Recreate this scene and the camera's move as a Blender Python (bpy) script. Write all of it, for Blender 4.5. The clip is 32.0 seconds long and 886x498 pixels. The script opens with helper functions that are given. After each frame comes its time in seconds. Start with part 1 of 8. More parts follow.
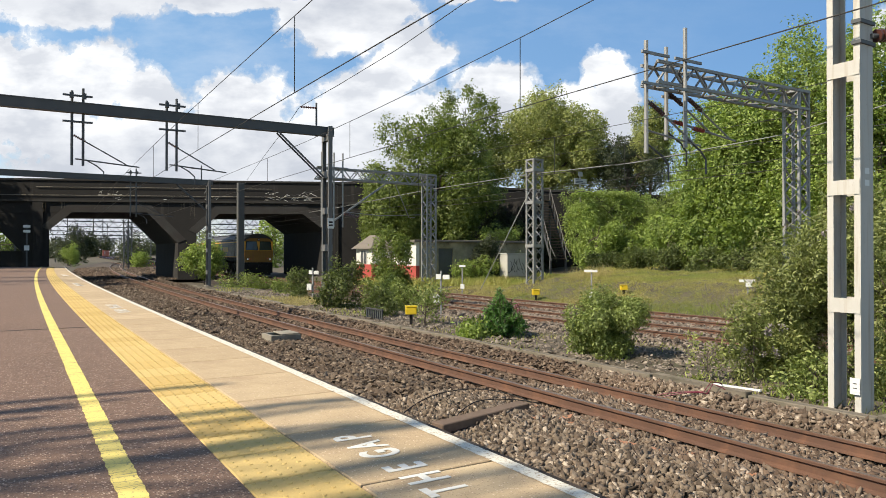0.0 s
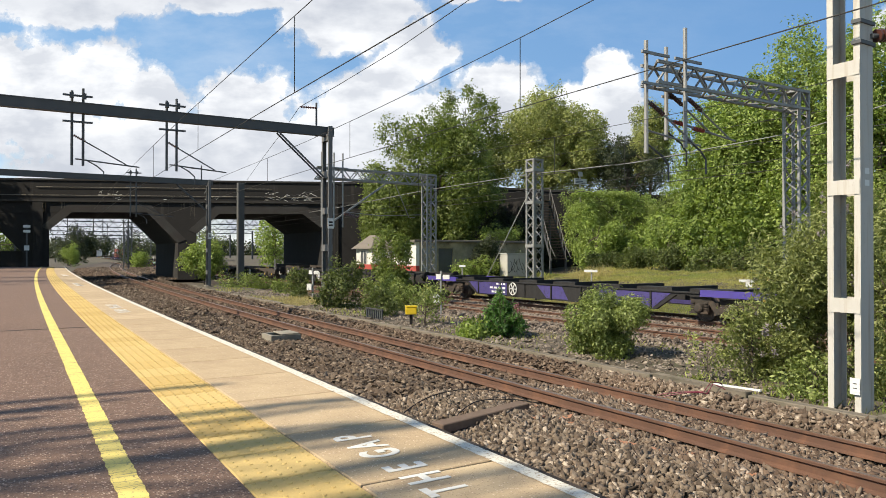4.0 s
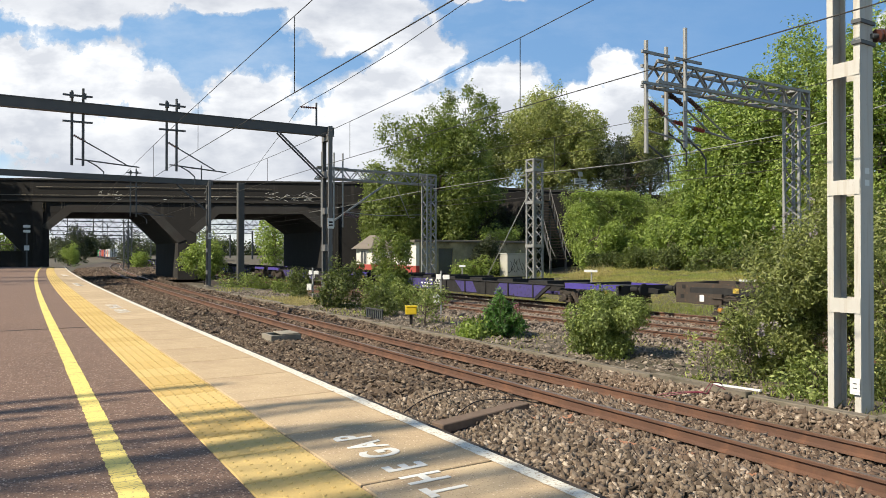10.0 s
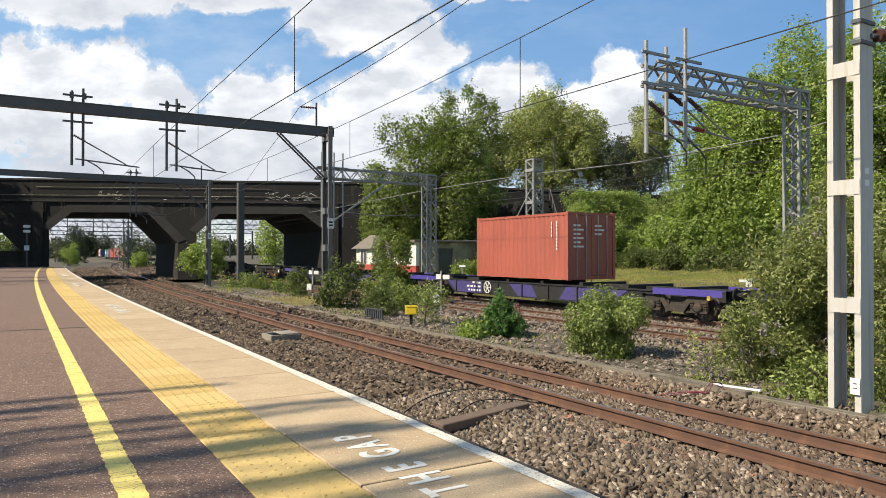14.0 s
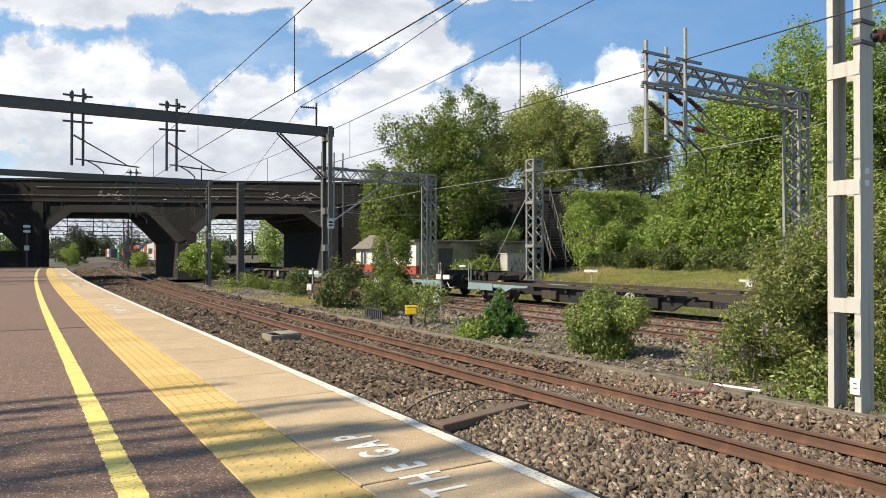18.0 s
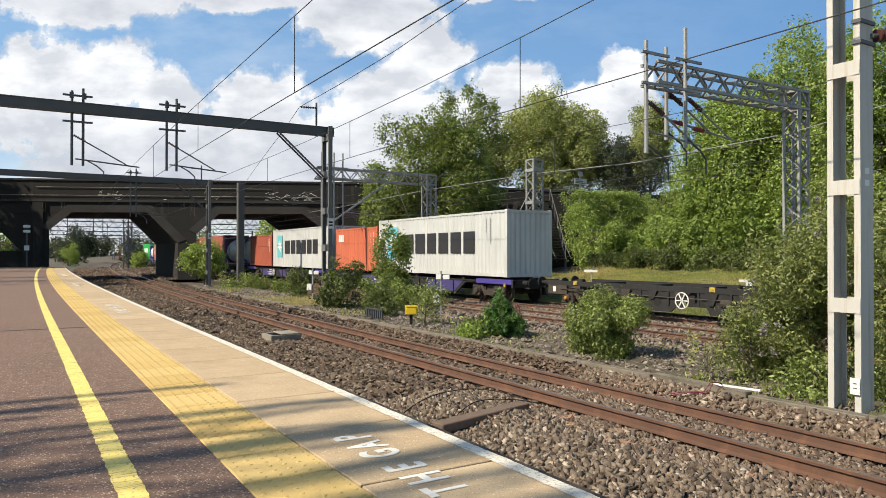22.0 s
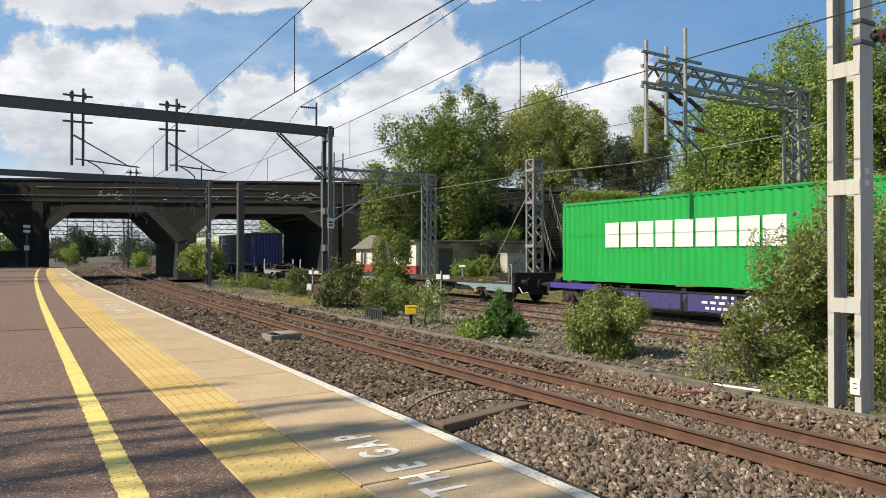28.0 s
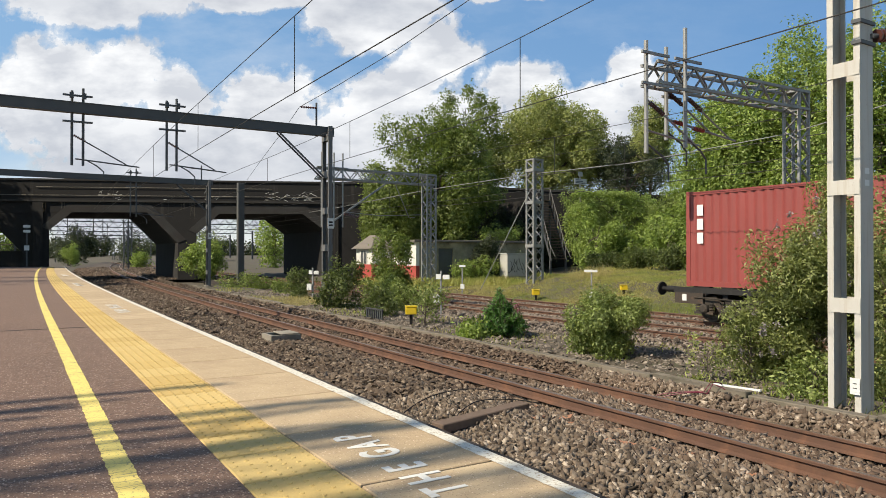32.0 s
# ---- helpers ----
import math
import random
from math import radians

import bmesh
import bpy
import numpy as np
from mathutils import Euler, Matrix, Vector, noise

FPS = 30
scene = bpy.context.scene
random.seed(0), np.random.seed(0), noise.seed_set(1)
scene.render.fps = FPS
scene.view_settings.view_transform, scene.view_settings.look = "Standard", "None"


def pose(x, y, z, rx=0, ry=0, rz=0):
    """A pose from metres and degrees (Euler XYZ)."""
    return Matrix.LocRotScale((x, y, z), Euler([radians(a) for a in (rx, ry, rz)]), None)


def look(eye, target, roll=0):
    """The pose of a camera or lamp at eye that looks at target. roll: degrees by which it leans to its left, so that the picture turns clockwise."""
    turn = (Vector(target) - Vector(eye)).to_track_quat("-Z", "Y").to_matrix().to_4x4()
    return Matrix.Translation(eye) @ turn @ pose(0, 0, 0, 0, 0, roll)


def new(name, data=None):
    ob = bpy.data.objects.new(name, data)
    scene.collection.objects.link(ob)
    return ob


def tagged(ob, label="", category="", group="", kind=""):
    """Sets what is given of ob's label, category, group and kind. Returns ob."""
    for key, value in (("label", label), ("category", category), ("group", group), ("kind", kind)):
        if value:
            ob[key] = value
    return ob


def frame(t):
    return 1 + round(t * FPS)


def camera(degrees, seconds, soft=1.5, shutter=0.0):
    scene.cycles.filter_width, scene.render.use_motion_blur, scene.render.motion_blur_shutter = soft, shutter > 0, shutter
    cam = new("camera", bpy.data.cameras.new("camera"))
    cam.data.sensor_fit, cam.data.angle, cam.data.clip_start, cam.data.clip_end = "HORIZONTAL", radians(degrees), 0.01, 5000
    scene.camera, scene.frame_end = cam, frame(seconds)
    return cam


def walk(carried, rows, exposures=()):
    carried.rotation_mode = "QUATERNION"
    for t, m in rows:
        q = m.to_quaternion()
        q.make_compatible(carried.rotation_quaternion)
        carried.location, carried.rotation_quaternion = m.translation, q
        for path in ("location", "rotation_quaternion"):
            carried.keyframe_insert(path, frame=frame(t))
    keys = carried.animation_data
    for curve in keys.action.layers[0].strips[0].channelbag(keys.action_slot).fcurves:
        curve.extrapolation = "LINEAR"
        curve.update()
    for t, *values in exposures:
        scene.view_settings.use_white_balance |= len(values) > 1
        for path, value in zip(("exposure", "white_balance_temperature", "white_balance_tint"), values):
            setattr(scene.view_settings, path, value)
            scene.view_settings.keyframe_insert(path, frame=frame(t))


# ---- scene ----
# One plan: x to the right across the tracks, y along them towards the bridge, z = 0 on the platform.
cam = camera(64.8, 32.0, soft=0.6)
EYE = Vector((0.0, 0.0, 0.95))
YAW, TILT = 31.33, 0.418
CAM_POSE = pose(*EYE, 90 + TILT, 0, -YAW)
walk(cam, [(0.0, CAM_POSE), (32.0, CAM_POSE)], exposures=[(0.0, 0.45), (21.0, 0.46), (22.2, 0.37), (23.0, 0.23), (24.0, 0.20), (26.0, 0.22), (28.0, 0.28), (29.0, 0.39), (30.0, 0.41), (31.0, 0.26), (32.0, 0.30)])

# ---- daylight ----
SUN_ELEV, SUN_AZ = 45.0, -88.0        # azimuth from +y towards +x
world = bpy.data.worlds.new("World")
scene.world = world
world.use_nodes = True
wn = world.node_tree
sky = wn.nodes.new("ShaderNodeTexSky")
sky.sky_type, sky.sun_disc = "NISHITA", False
sky.sun_elevation, sky.sun_rotation = radians(SUN_ELEV), radians(SUN_AZ)
sky.air_density, sky.dust_density, sky.ozone_density = 1.0, 0.3, 0.7
wn.nodes["Background"].inputs[1].default_value = 0.103
tint = wn.nodes.new("ShaderNodeMix")          # broken cloud softens the blue
tint.data_type, tint.blend_type = "RGBA", "MULTIPLY"
tint.inputs[0].default_value, tint.inputs[7].default_value = 1.0, (0.95, 1.0, 0.96, 1)
wn.links.new(sky.outputs[0], tint.inputs[6])
wn.links.new(tint.outputs[2], wn.nodes["Background"].inputs[0])
sun = new("sun", bpy.data.lights.new("sun", "SUN"))
sun.data.energy, sun.data.angle, sun.data.color = 5.0, radians(0.53), (1.0, 0.882, 0.69)
sun_dir = Vector((math.sin(radians(SUN_AZ)) * math.cos(radians(SUN_ELEV)), math.cos(radians(SUN_AZ)) * math.cos(radians(SUN_ELEV)), math.sin(radians(SUN_ELEV))))
sun.matrix_world = look(sun_dir * 100, (0, 0, 0))

# ---- mesh tools ----
def mesh_of(name, bm, mats):
    me = bpy.data.meshes.new(name)
    bmesh.ops.recalc_face_normals(bm, faces=bm.faces[:])
    bm.to_mesh(me)
    bm.free()
    for m in mats if isinstance(mats, (list, tuple)) else [mats]:
        me.materials.append(m)
    return me


def part(name, bm, material, parent=None, label="", m=None):
    """Links a bmesh, or a mesh that is shared, as one object under parent."""
    me = bm if isinstance(bm, bpy.types.Mesh) else mesh_of(name, bm, material)
    ob = new(name, me)
    if parent is not None:
        ob.parent = parent
    if m is not None:
        ob.matrix_basis = m
    if label:
        ob["label"] = label
    return ob


def root(name, m, label, category, group="", kind=""):
    ob = new(name)
    ob.empty_display_size = 0.2
    ob.matrix_basis = m
    return tagged(ob, label, category, group, kind)


def box(bm, x0, x1, y0, y1, z0, z1, bevel=0.0, mat=0):
    vs = [bm.verts.new((x, y, z)) for x in (x0, x1) for y in (y0, y1) for z in (z0, z1)]
    fs = [bm.faces.new([vs[i] for i in q]) for q in ((0, 1, 3, 2), (4, 6, 7, 5), (0, 4, 5, 1), (2, 3, 7, 6), (0, 2, 6, 4), (1, 5, 7, 3))]
    for f in fs:
        f.material_index = mat
    if bevel > 0:
        es = list({e for f in fs for e in f.edges})
        bmesh.ops.bevel(bm, geom=es, offset=bevel, segments=1, affect="EDGES")
    return bm


def boxed(*a, **k):
    return box(bmesh.new(), *a, **k)


def basis(d):
    d = Vector(d).normalized()
    a = Vector((0, 0, 1)) if abs(d.z) < 0.9 else Vector((1, 0, 0))
    s = d.cross(a).normalized()
    return s, s.cross(d).normalized(), d


def bar(bm, p, q, w, h=None, n=4, mat=0):
    """A bar from p to q: n = 4 a rectangle w by h, more a round rod of diameter w."""
    p, q = Vector(p), Vector(q)
    s, t, _ = basis(q - p)
    h = w if h is None else h
    if n == 4:
        ring = [(-w / 2, -h / 2), (w / 2, -h / 2), (w / 2, h / 2), (-w / 2, h / 2)]
    else:
        ring = [(w / 2 * math.cos(2 * math.pi * i / n), h / 2 * math.sin(2 * math.pi * i / n)) for i in range(n)]
    a = [bm.verts.new(p + s * u + t * v) for u, v in ring]
    b = [bm.verts.new(q + s * u + t * v) for u, v in ring]
    k = len(ring)
    fs = [bm.faces.new((a[i], a[(i + 1) % k], b[(i + 1) % k], b[i])) for i in range(k)]
    fs += [bm.faces.new(a[::-1]), bm.faces.new(b)]
    for f in fs:
        f.material_index = mat
    return bm


def rod(bm, pts, w, n=6):
    """A round rod that bends through pts in one piece."""
    pts = [Vector(p) for p in pts]
    rings = []
    s = None
    for i, p in enumerate(pts):
        d = (pts[min(i + 1, len(pts) - 1)] - pts[max(i - 1, 0)]).normalized()
        s = basis(d)[0] if s is None else (s - d * s.dot(d)).normalized()
        t = s.cross(d)
        rings.append([bm.verts.new(p + (s * math.cos(2 * math.pi * k / n) + t * math.sin(2 * math.pi * k / n)) * w / 2) for k in range(n)])
    for a, b in zip(rings[:-1], rings[1:]):
        for k in range(n):
            bm.faces.new((a[k], a[(k + 1) % n], b[(k + 1) % n], b[k]))
    bm.faces.new(rings[0][::-1])
    bm.faces.new(rings[-1])
    return bm


def prism(bm, outline, x0, x1, axis="x"):
    """Extrudes a closed outline of (u, v): axis x gives (x, u, v), y gives (u, y, v), z gives (u, v, z)."""
    put = {"x": lambda u, v, w: (w, u, v), "y": lambda u, v, w: (u, w, v), "z": lambda u, v, w: (u, v, w)}[axis]
    a = [bm.verts.new(put(u, v, x0)) for u, v in outline]
    b = [bm.verts.new(put(u, v, x1)) for u, v in outline]
    k = len(outline)
    for i in range(k):
        bm.faces.new((a[i], a[(i + 1) % k], b[(i + 1) % k], b[i]))
    bm.faces.new(a[::-1])
    bm.faces.new(b)
    return bm


def lathe(bm, profile, n=16, axis="z", centre=(0, 0, 0)):
    """Turns (radius, height) pairs round an axis through centre."""
    rings = []
    for r, h in profile:
        ring = []
        for i in range(n):
            a = 2 * math.pi * i / n
            u, v = r * math.cos(a), r * math.sin(a)
            c = {"z": (u, v, h), "x": (h, u, v), "y": (u, h, v)}[axis]
            ring.append(bm.verts.new(Vector(c) + Vector(centre)))
        rings.append(ring)
    for a, b in zip(rings[:-1], rings[1:]):
        for i in range(n):
            bm.faces.new((a[i], a[(i + 1) % n], b[(i + 1) % n], b[i]))
    bm.faces.new(rings[0][::-1])
    bm.faces.new(rings[-1])
    return bm


def quick_mesh(name, verts, faces, mat, smooth=False):
    """A mesh from arrays: verts (n, 3) and faces (m, 3 or 4)."""
    verts, faces = np.asarray(verts, np.float32), np.asarray(faces, np.int32)
    me = bpy.data.meshes.new(name)
    k = faces.shape[1]
    me.vertices.add(len(verts))
    me.vertices.foreach_set("co", verts.ravel())
    me.loops.add(faces.size)
    me.loops.foreach_set("vertex_index", faces.ravel())
    me.polygons.add(len(faces))
    me.polygons.foreach_set("loop_start", np.arange(0, faces.size, k, dtype=np.int32))
    me.polygons.foreach_set("loop_total", np.full(len(faces), k, np.int32))
    me.update(calc_edges=True)
    me.materials.append(mat)
    if smooth:
        me.shade_smooth()
    return me

# ---- materials ----
class Mat:
    """A node material that is built step by step."""

    def __init__(self, name):
        self.m = bpy.data.materials.new(name)
        self.m.use_nodes = True
        self.t = self.m.node_tree
        self.b = self.t.nodes["Principled BSDF"]
        self.out = self.t.nodes["Material Output"]

    def n(self, kind, **values):
        node = self.t.nodes.new("ShaderNode" + kind)
        for key, v in values.items():
            if key == "op":
                node.operation = v
            elif key == "blend":
                node.blend_type = v
            elif key == "data":
                node.data_type = v
            else:
                node.inputs[int(key[1:]) if key[0] == "i" and key[1:].isdigit() else key].default_value = v
        return node

    def link(self, a, b):
        self.t.links.new(a, b)

    def coords(self):
        return self.n("TexCoord").outputs["Object"]

    def noise(self, scale, detail=4, rough=0.55, stretch=None, vec=None):
        v = vec if vec is not None else self.coords()
        if stretch:
            mp = self.n("Mapping")
            mp.inputs["Scale"].default_value = stretch
            self.link(v, mp.inputs[0])
            v = mp.outputs[0]
        nz = self.n("TexNoise")
        nz.inputs["Scale"].default_value, nz.inputs["Detail"].default_value, nz.inputs["Roughness"].default_value = scale, detail, rough
        self.link(v, nz.inputs["Vector"])
        return nz.outputs["Fac"]

    def ramp(self, fac, a, b, ca=(0, 0, 0), cb=(1, 1, 1)):
        r = self.n("ValToRGB")
        e = r.color_ramp.elements
        e[0].position, e[1].position = a, b
        e[0].color, e[1].color = (*ca, 1), (*cb, 1)
        self.link(fac, r.inputs[0])
        return r.outputs[0]

    def mix(self, fac, a, b, blend="MIX"):
        x = self.n("Mix")
        x.data_type, x.blend_type = "RGBA", blend
        for sock, v in ((0, fac), (6, a), (7, b)):
            if isinstance(v, bpy.types.NodeSocket):
                self.link(v, x.inputs[sock])
            else:
                x.inputs[sock].default_value = v if sock == 0 else (*v, 1)
        return x.outputs[2]

    def math(self, op, a, b=0.0):
        x = self.n("Math", op=op)
        for i, v in enumerate((a, b)):
            if isinstance(v, bpy.types.NodeSocket):
                self.link(v, x.inputs[i])
            else:
                x.inputs[i].default_value = v
        return x.outputs[0]

    def bump(self, fac, strength=0.3, distance=0.01):
        bp = self.n("Bump")
        bp.inputs["Strength"].default_value, bp.inputs["Distance"].default_value = strength, distance
        self.link(fac, bp.inputs["Height"])
        self.link(bp.outputs[0], self.b.inputs["Normal"])

    def done(self, colour, rough=0.7, metal=0.0, spec=0.5):
        for key, v in (("Base Color", colour), ("Roughness", rough), ("Metallic", metal), ("Specular IOR Level", spec)):
            if isinstance(v, bpy.types.NodeSocket):
                self.link(v, self.b.inputs[key])
            else:
                self.b.inputs[key].default_value = (*v, 1) if key == "Base Color" else v
        return self.m


def dark(c, k):
    return tuple(x * k for x in c)


def plain(name, c, rough=0.6, metal=0.0, vary=0.25, scale=6.0, grain=60.0, bump=0.15, dirt=None, dirt_amt=0.45):
    """Painted or bare surface with grain, broad variation and optional dirt in blotches."""
    m = Mat(name)
    col = m.mix(m.noise(scale, 5), dark(c, 1 - vary), dark(c, 1 + vary * 0.6))
    col = m.mix(m.math("MULTIPLY", m.noise(grain, 3), 0.35), col, dark(c, 0.55))
    if dirt:
        f = m.ramp(m.noise(scale * 0.45, 6, 0.65), 1 - dirt_amt - 0.12, 1 - dirt_amt + 0.12)
        col = m.mix(f, col, dirt)
    m.bump(m.noise(grain, 4), bump, 0.004)
    return m.done(col, rough, metal)


def paint(name, c, rust=(0.13, 0.05, 0.025), amount=0.3, rough=0.45):
    """Weathered vehicle paint: fading, vertical dirt streaks and rust spots."""
    m = Mat(name)
    col = m.mix(m.noise(0.7, 5), dark(c, 0.78), dark(c, 1.12))
    streak = m.ramp(m.noise(1.0, 5, 0.6, stretch=(5, 5, 0.35)), 0.45, 0.8)
    col = m.mix(m.math("MULTIPLY", streak, 0.4), col, dark(tuple((x + 0.12) / 2 for x in c), 0.6))
    spots = m.ramp(m.noise(9, 6, 0.7), 0.80 - amount * 0.35, 0.86 - amount * 0.3)
    col = m.mix(m.math("MULTIPLY", spots, 0.75), col, rust)
    m.bump(m.noise(25, 3), 0.08, 0.004)
    return m.done(col, m.ramp(m.noise(4, 4), 0.2, 0.9, (rough - 0.1,) * 3, (rough + 0.25,) * 3))


def per_piece(name, colours, rough=0.85, grain=40.0, bump=0.5, dist=0.006, island=True, rusty=None):
    """Stones or pieces whose tone differs from one to the next."""
    m = Mat(name)
    rnd = m.n("NewGeometry").outputs["Random Per Island"] if island else m.n("ObjectInfo").outputs["Random"]
    r = m.n("ValToRGB")
    e = r.color_ramp.elements
    while len(e) < len(colours):
        e.new(0.5)
    for i, c in enumerate(colours):
        e[i].position, e[i].color = i / (len(colours) - 1), (*c, 1)
    m.link(rnd, r.inputs[0])
    col = m.mix(m.math("MULTIPLY", m.noise(grain, 4), 0.4), r.outputs[0], dark(colours[0], 0.6))
    if rusty is not None:              # brake and rail dust lies along the rails
        xyz = m.n("SeparateXYZ")
        m.link(m.coords(), xyz.inputs[0])
        off = m.math("ABSOLUTE", m.math("SUBTRACT", xyz.outputs[0], rusty))
        f = m.math("MULTIPLY", m.ramp(m.math("DIVIDE", off, 3.0), 0.32, 0.6, (1, 1, 1), (0, 0, 0)), m.ramp(m.noise(0.9, 4), 0.3, 0.65))
        col = m.mix(m.math("MULTIPLY", f, 0.26), col, (0.19, 0.10, 0.062))
    m.bump(m.noise(grain, 4), bump, dist)
    return m.done(col, rough)


def leafy(name, c0, c1, c2, trans=0.34, rough=0.5):
    """Leaves: tone by leaf, light passing through."""
    m = Mat(name)
    rnd = m.n("NewGeometry").outputs["Random Per Island"]
    col = m.mix(m.math("POWER", rnd, 1.25), dark(c0, 0.62), dark(c1, 1.3))
    col = m.mix(m.ramp(m.noise(0.35, 3), 0.46, 0.66), col, m.mix(rnd, dark(c2, 0.6), dark(c2, 1.3)))
    m.done(col, rough, spec=0.35)
    tr = m.n("BsdfTranslucent")
    m.link(m.mix(0.6, col, (c1[0] * 1.6, c1[1] * 1.7, c1[2] * 0.8)), tr.inputs[0])
    mx = m.n("MixShader", i0=trans)
    m.link(m.b.outputs[0], mx.inputs[1])
    m.link(tr.outputs[0], mx.inputs[2])
    m.link(mx.outputs[0], m.out.inputs[0])
    return m.m


def speckle(m, col, scale, light, dark_c, amount):
    """Aggregate chips of differing tone set into col."""
    v = m.n("TexVoronoi")
    v.inputs["Scale"].default_value = scale
    m.link(m.coords(), v.inputs["Vector"])
    s = m.n("SeparateColor")
    m.link(v.outputs["Color"], s.inputs[0])
    edge = m.ramp(v.outputs["Distance"], 0.25, 0.6, (1, 1, 1), (0, 0, 0))
    hi = m.math("MULTIPLY", m.ramp(s.outputs[0], 1 - amount, 1 - amount + 0.04), edge)
    lo = m.math("MULTIPLY", m.ramp(s.outputs[1], 1 - amount * 1.3, 1 - amount * 1.3 + 0.04), edge)
    return m.mix(m.math("MULTIPLY", lo, 0.8), m.mix(hi, col, light), dark_c)


M_TARMAC = Mat("tarmac")
_c = M_TARMAC.mix(M_TARMAC.noise(0.8, 5), (0.132, 0.079, 0.056), (0.21, 0.13, 0.092))
_c = speckle(M_TARMAC, _c, 105, (0.56, 0.44, 0.34), (0.045, 0.03, 0.025), 0.22)
_c = speckle(M_TARMAC, _c, 48, (0.34, 0.24, 0.19), (0.06, 0.04, 0.032), 0.12)
M_TARMAC.bump(M_TARMAC.noise(90, 3), 0.8, 0.008)
M_TARMAC = M_TARMAC.done(_c, 0.8)


def worn_line(name, c, under, amount, cracks=0.75):
    m = Mat(name)
    col = m.mix(m.noise(3, 4), dark(c, 0.85), c)
    f = m.ramp(m.noise(60, 5, 0.7), amount, amount + 0.08, (1, 1, 1), (0, 0, 0))
    col = m.mix(f, col, under)
    cr = m.math("ABSOLUTE", m.math("SUBTRACT", m.noise(1.5, 3, 0.6, stretch=(0.7, 6, 1)), 0.5))
    col = m.mix(m.math("MULTIPLY", m.ramp(cr, 0.006, 0.016, (1, 1, 1), (0, 0, 0)), cracks), col, under)
    m.bump(m.noise(120, 3), 0.35, 0.004)
    return m.done(col, 0.7)


M_YELLOW = worn_line("yellow_paint", (0.87, 0.70, 0.20), (0.26, 0.2, 0.1), 0.35, 0.7)
M_WHITE_LINE = worn_line("white_paint_line", (0.74, 0.71, 0.62), (0.42, 0.34, 0.24), 0.39, 0.0)
M_LETTERS = worn_line("white_painted_letters", (0.82, 0.80, 0.74), (0.50, 0.42, 0.30), 0.26, 0.0)
M_TACTILE = per_piece("tactile_concrete", [(0.56, 0.385, 0.13), (0.64, 0.455, 0.165), (0.68, 0.50, 0.20)], 0.85, 90, 0.3, 0.004, island=False)
M_COPING = Mat("coping_concrete")
_r = M_COPING.n("ObjectInfo").outputs["Random"]
_c = M_COPING.mix(_r, (0.44, 0.33, 0.20), (0.54, 0.415, 0.26))
_c = M_COPING.mix(M_COPING.ramp(M_COPING.noise(1.6, 6, 0.65), 0.42, 0.68), _c, (0.40, 0.29, 0.18))
_c = speckle(M_COPING, _c, 120, (0.72, 0.60, 0.45), (0.27, 0.19, 0.12), 0.10)
_c = M_COPING.mix(M_COPING.ramp(M_COPING.noise(80, 2), 0.25, 0.38, (1, 1, 1), (0, 0, 0)), _c, (0.2, 0.14, 0.09))
M_COPING.bump(M_COPING.noise(100, 3), 0.35, 0.004)
M_COPING = M_COPING.done(_c, 0.85)
M_NOSING = plain("nosing_brick", (0.05, 0.038, 0.03), 0.9, vary=0.4)
M_BALLAST = per_piece("ballast_stone", [(0.042, 0.031, 0.022), (0.172, 0.124, 0.088), (0.30, 0.238, 0.178), (0.064, 0.045, 0.031), (0.236, 0.19, 0.143), (0.118, 0.082, 0.057), (0.56, 0.47, 0.375)], 0.9, 30, 0.4, 0.008, rusty=7.5)
M_BALLAST_BROWN = per_piece("ballast_stone_dirty", [(0.045, 0.031, 0.021), (0.115, 0.08, 0.054), (0.19, 0.143, 0.103), (0.07, 0.047, 0.032), (0.145, 0.108, 0.079), (0.34, 0.27, 0.20)], 0.95, 30, 0.4, 0.008, rusty=7.6)
M_BALLAST_GREY = per_piece("ballast_stone_pale", [(0.11, 0.086, 0.066), (0.20, 0.16, 0.128), (0.32, 0.27, 0.22), (0.16, 0.12, 0.09)], 0.9, 30, 0.4, 0.008)
M_CINDER = per_piece("cinder_gravel", [(0.08, 0.064, 0.051), (0.21, 0.172, 0.137), (0.37, 0.315, 0.26), (0.125, 0.10, 0.078)], 0.95, 30, 0.4, 0.008)
M_BED = plain("ballast_bed", (0.04, 0.028, 0.02), 0.95, vary=0.5, scale=8, grain=25, bump=1.0, dirt=(0.03, 0.022, 0.018), dirt_amt=0.5)
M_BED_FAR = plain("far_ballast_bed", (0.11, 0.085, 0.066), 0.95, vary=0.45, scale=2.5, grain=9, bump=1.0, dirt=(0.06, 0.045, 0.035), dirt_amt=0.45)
M_RAIL = plain("rusty_rail", (0.125, 0.066, 0.044), 0.8, vary=0.35, scale=5, grain=50, dirt=(0.175, 0.086, 0.05), dirt_amt=0.4)
M_FLAKE = plain("orange_flake", (0.40, 0.20, 0.12), 0.85, vary=0.35, scale=9)
M_RAILHEAD = plain("worn_railhead", (0.36, 0.27, 0.22), 0.38, metal=0.7, vary=0.2)
M_SLEEPER = plain("concrete_sleeper", (0.27, 0.215, 0.17), 0.9, vary=0.3, dirt=(0.15, 0.10, 0.07), dirt_amt=0.5)
M_WOOD_OLD = plain("weathered_timber", (0.17, 0.12, 0.09), 0.9, vary=0.4, scale=9)
M_CONC = plain("weathered_concrete", (0.32, 0.29, 0.24), 0.9, vary=0.3, scale=2.5, dirt=(0.16, 0.14, 0.11), dirt_amt=0.42)
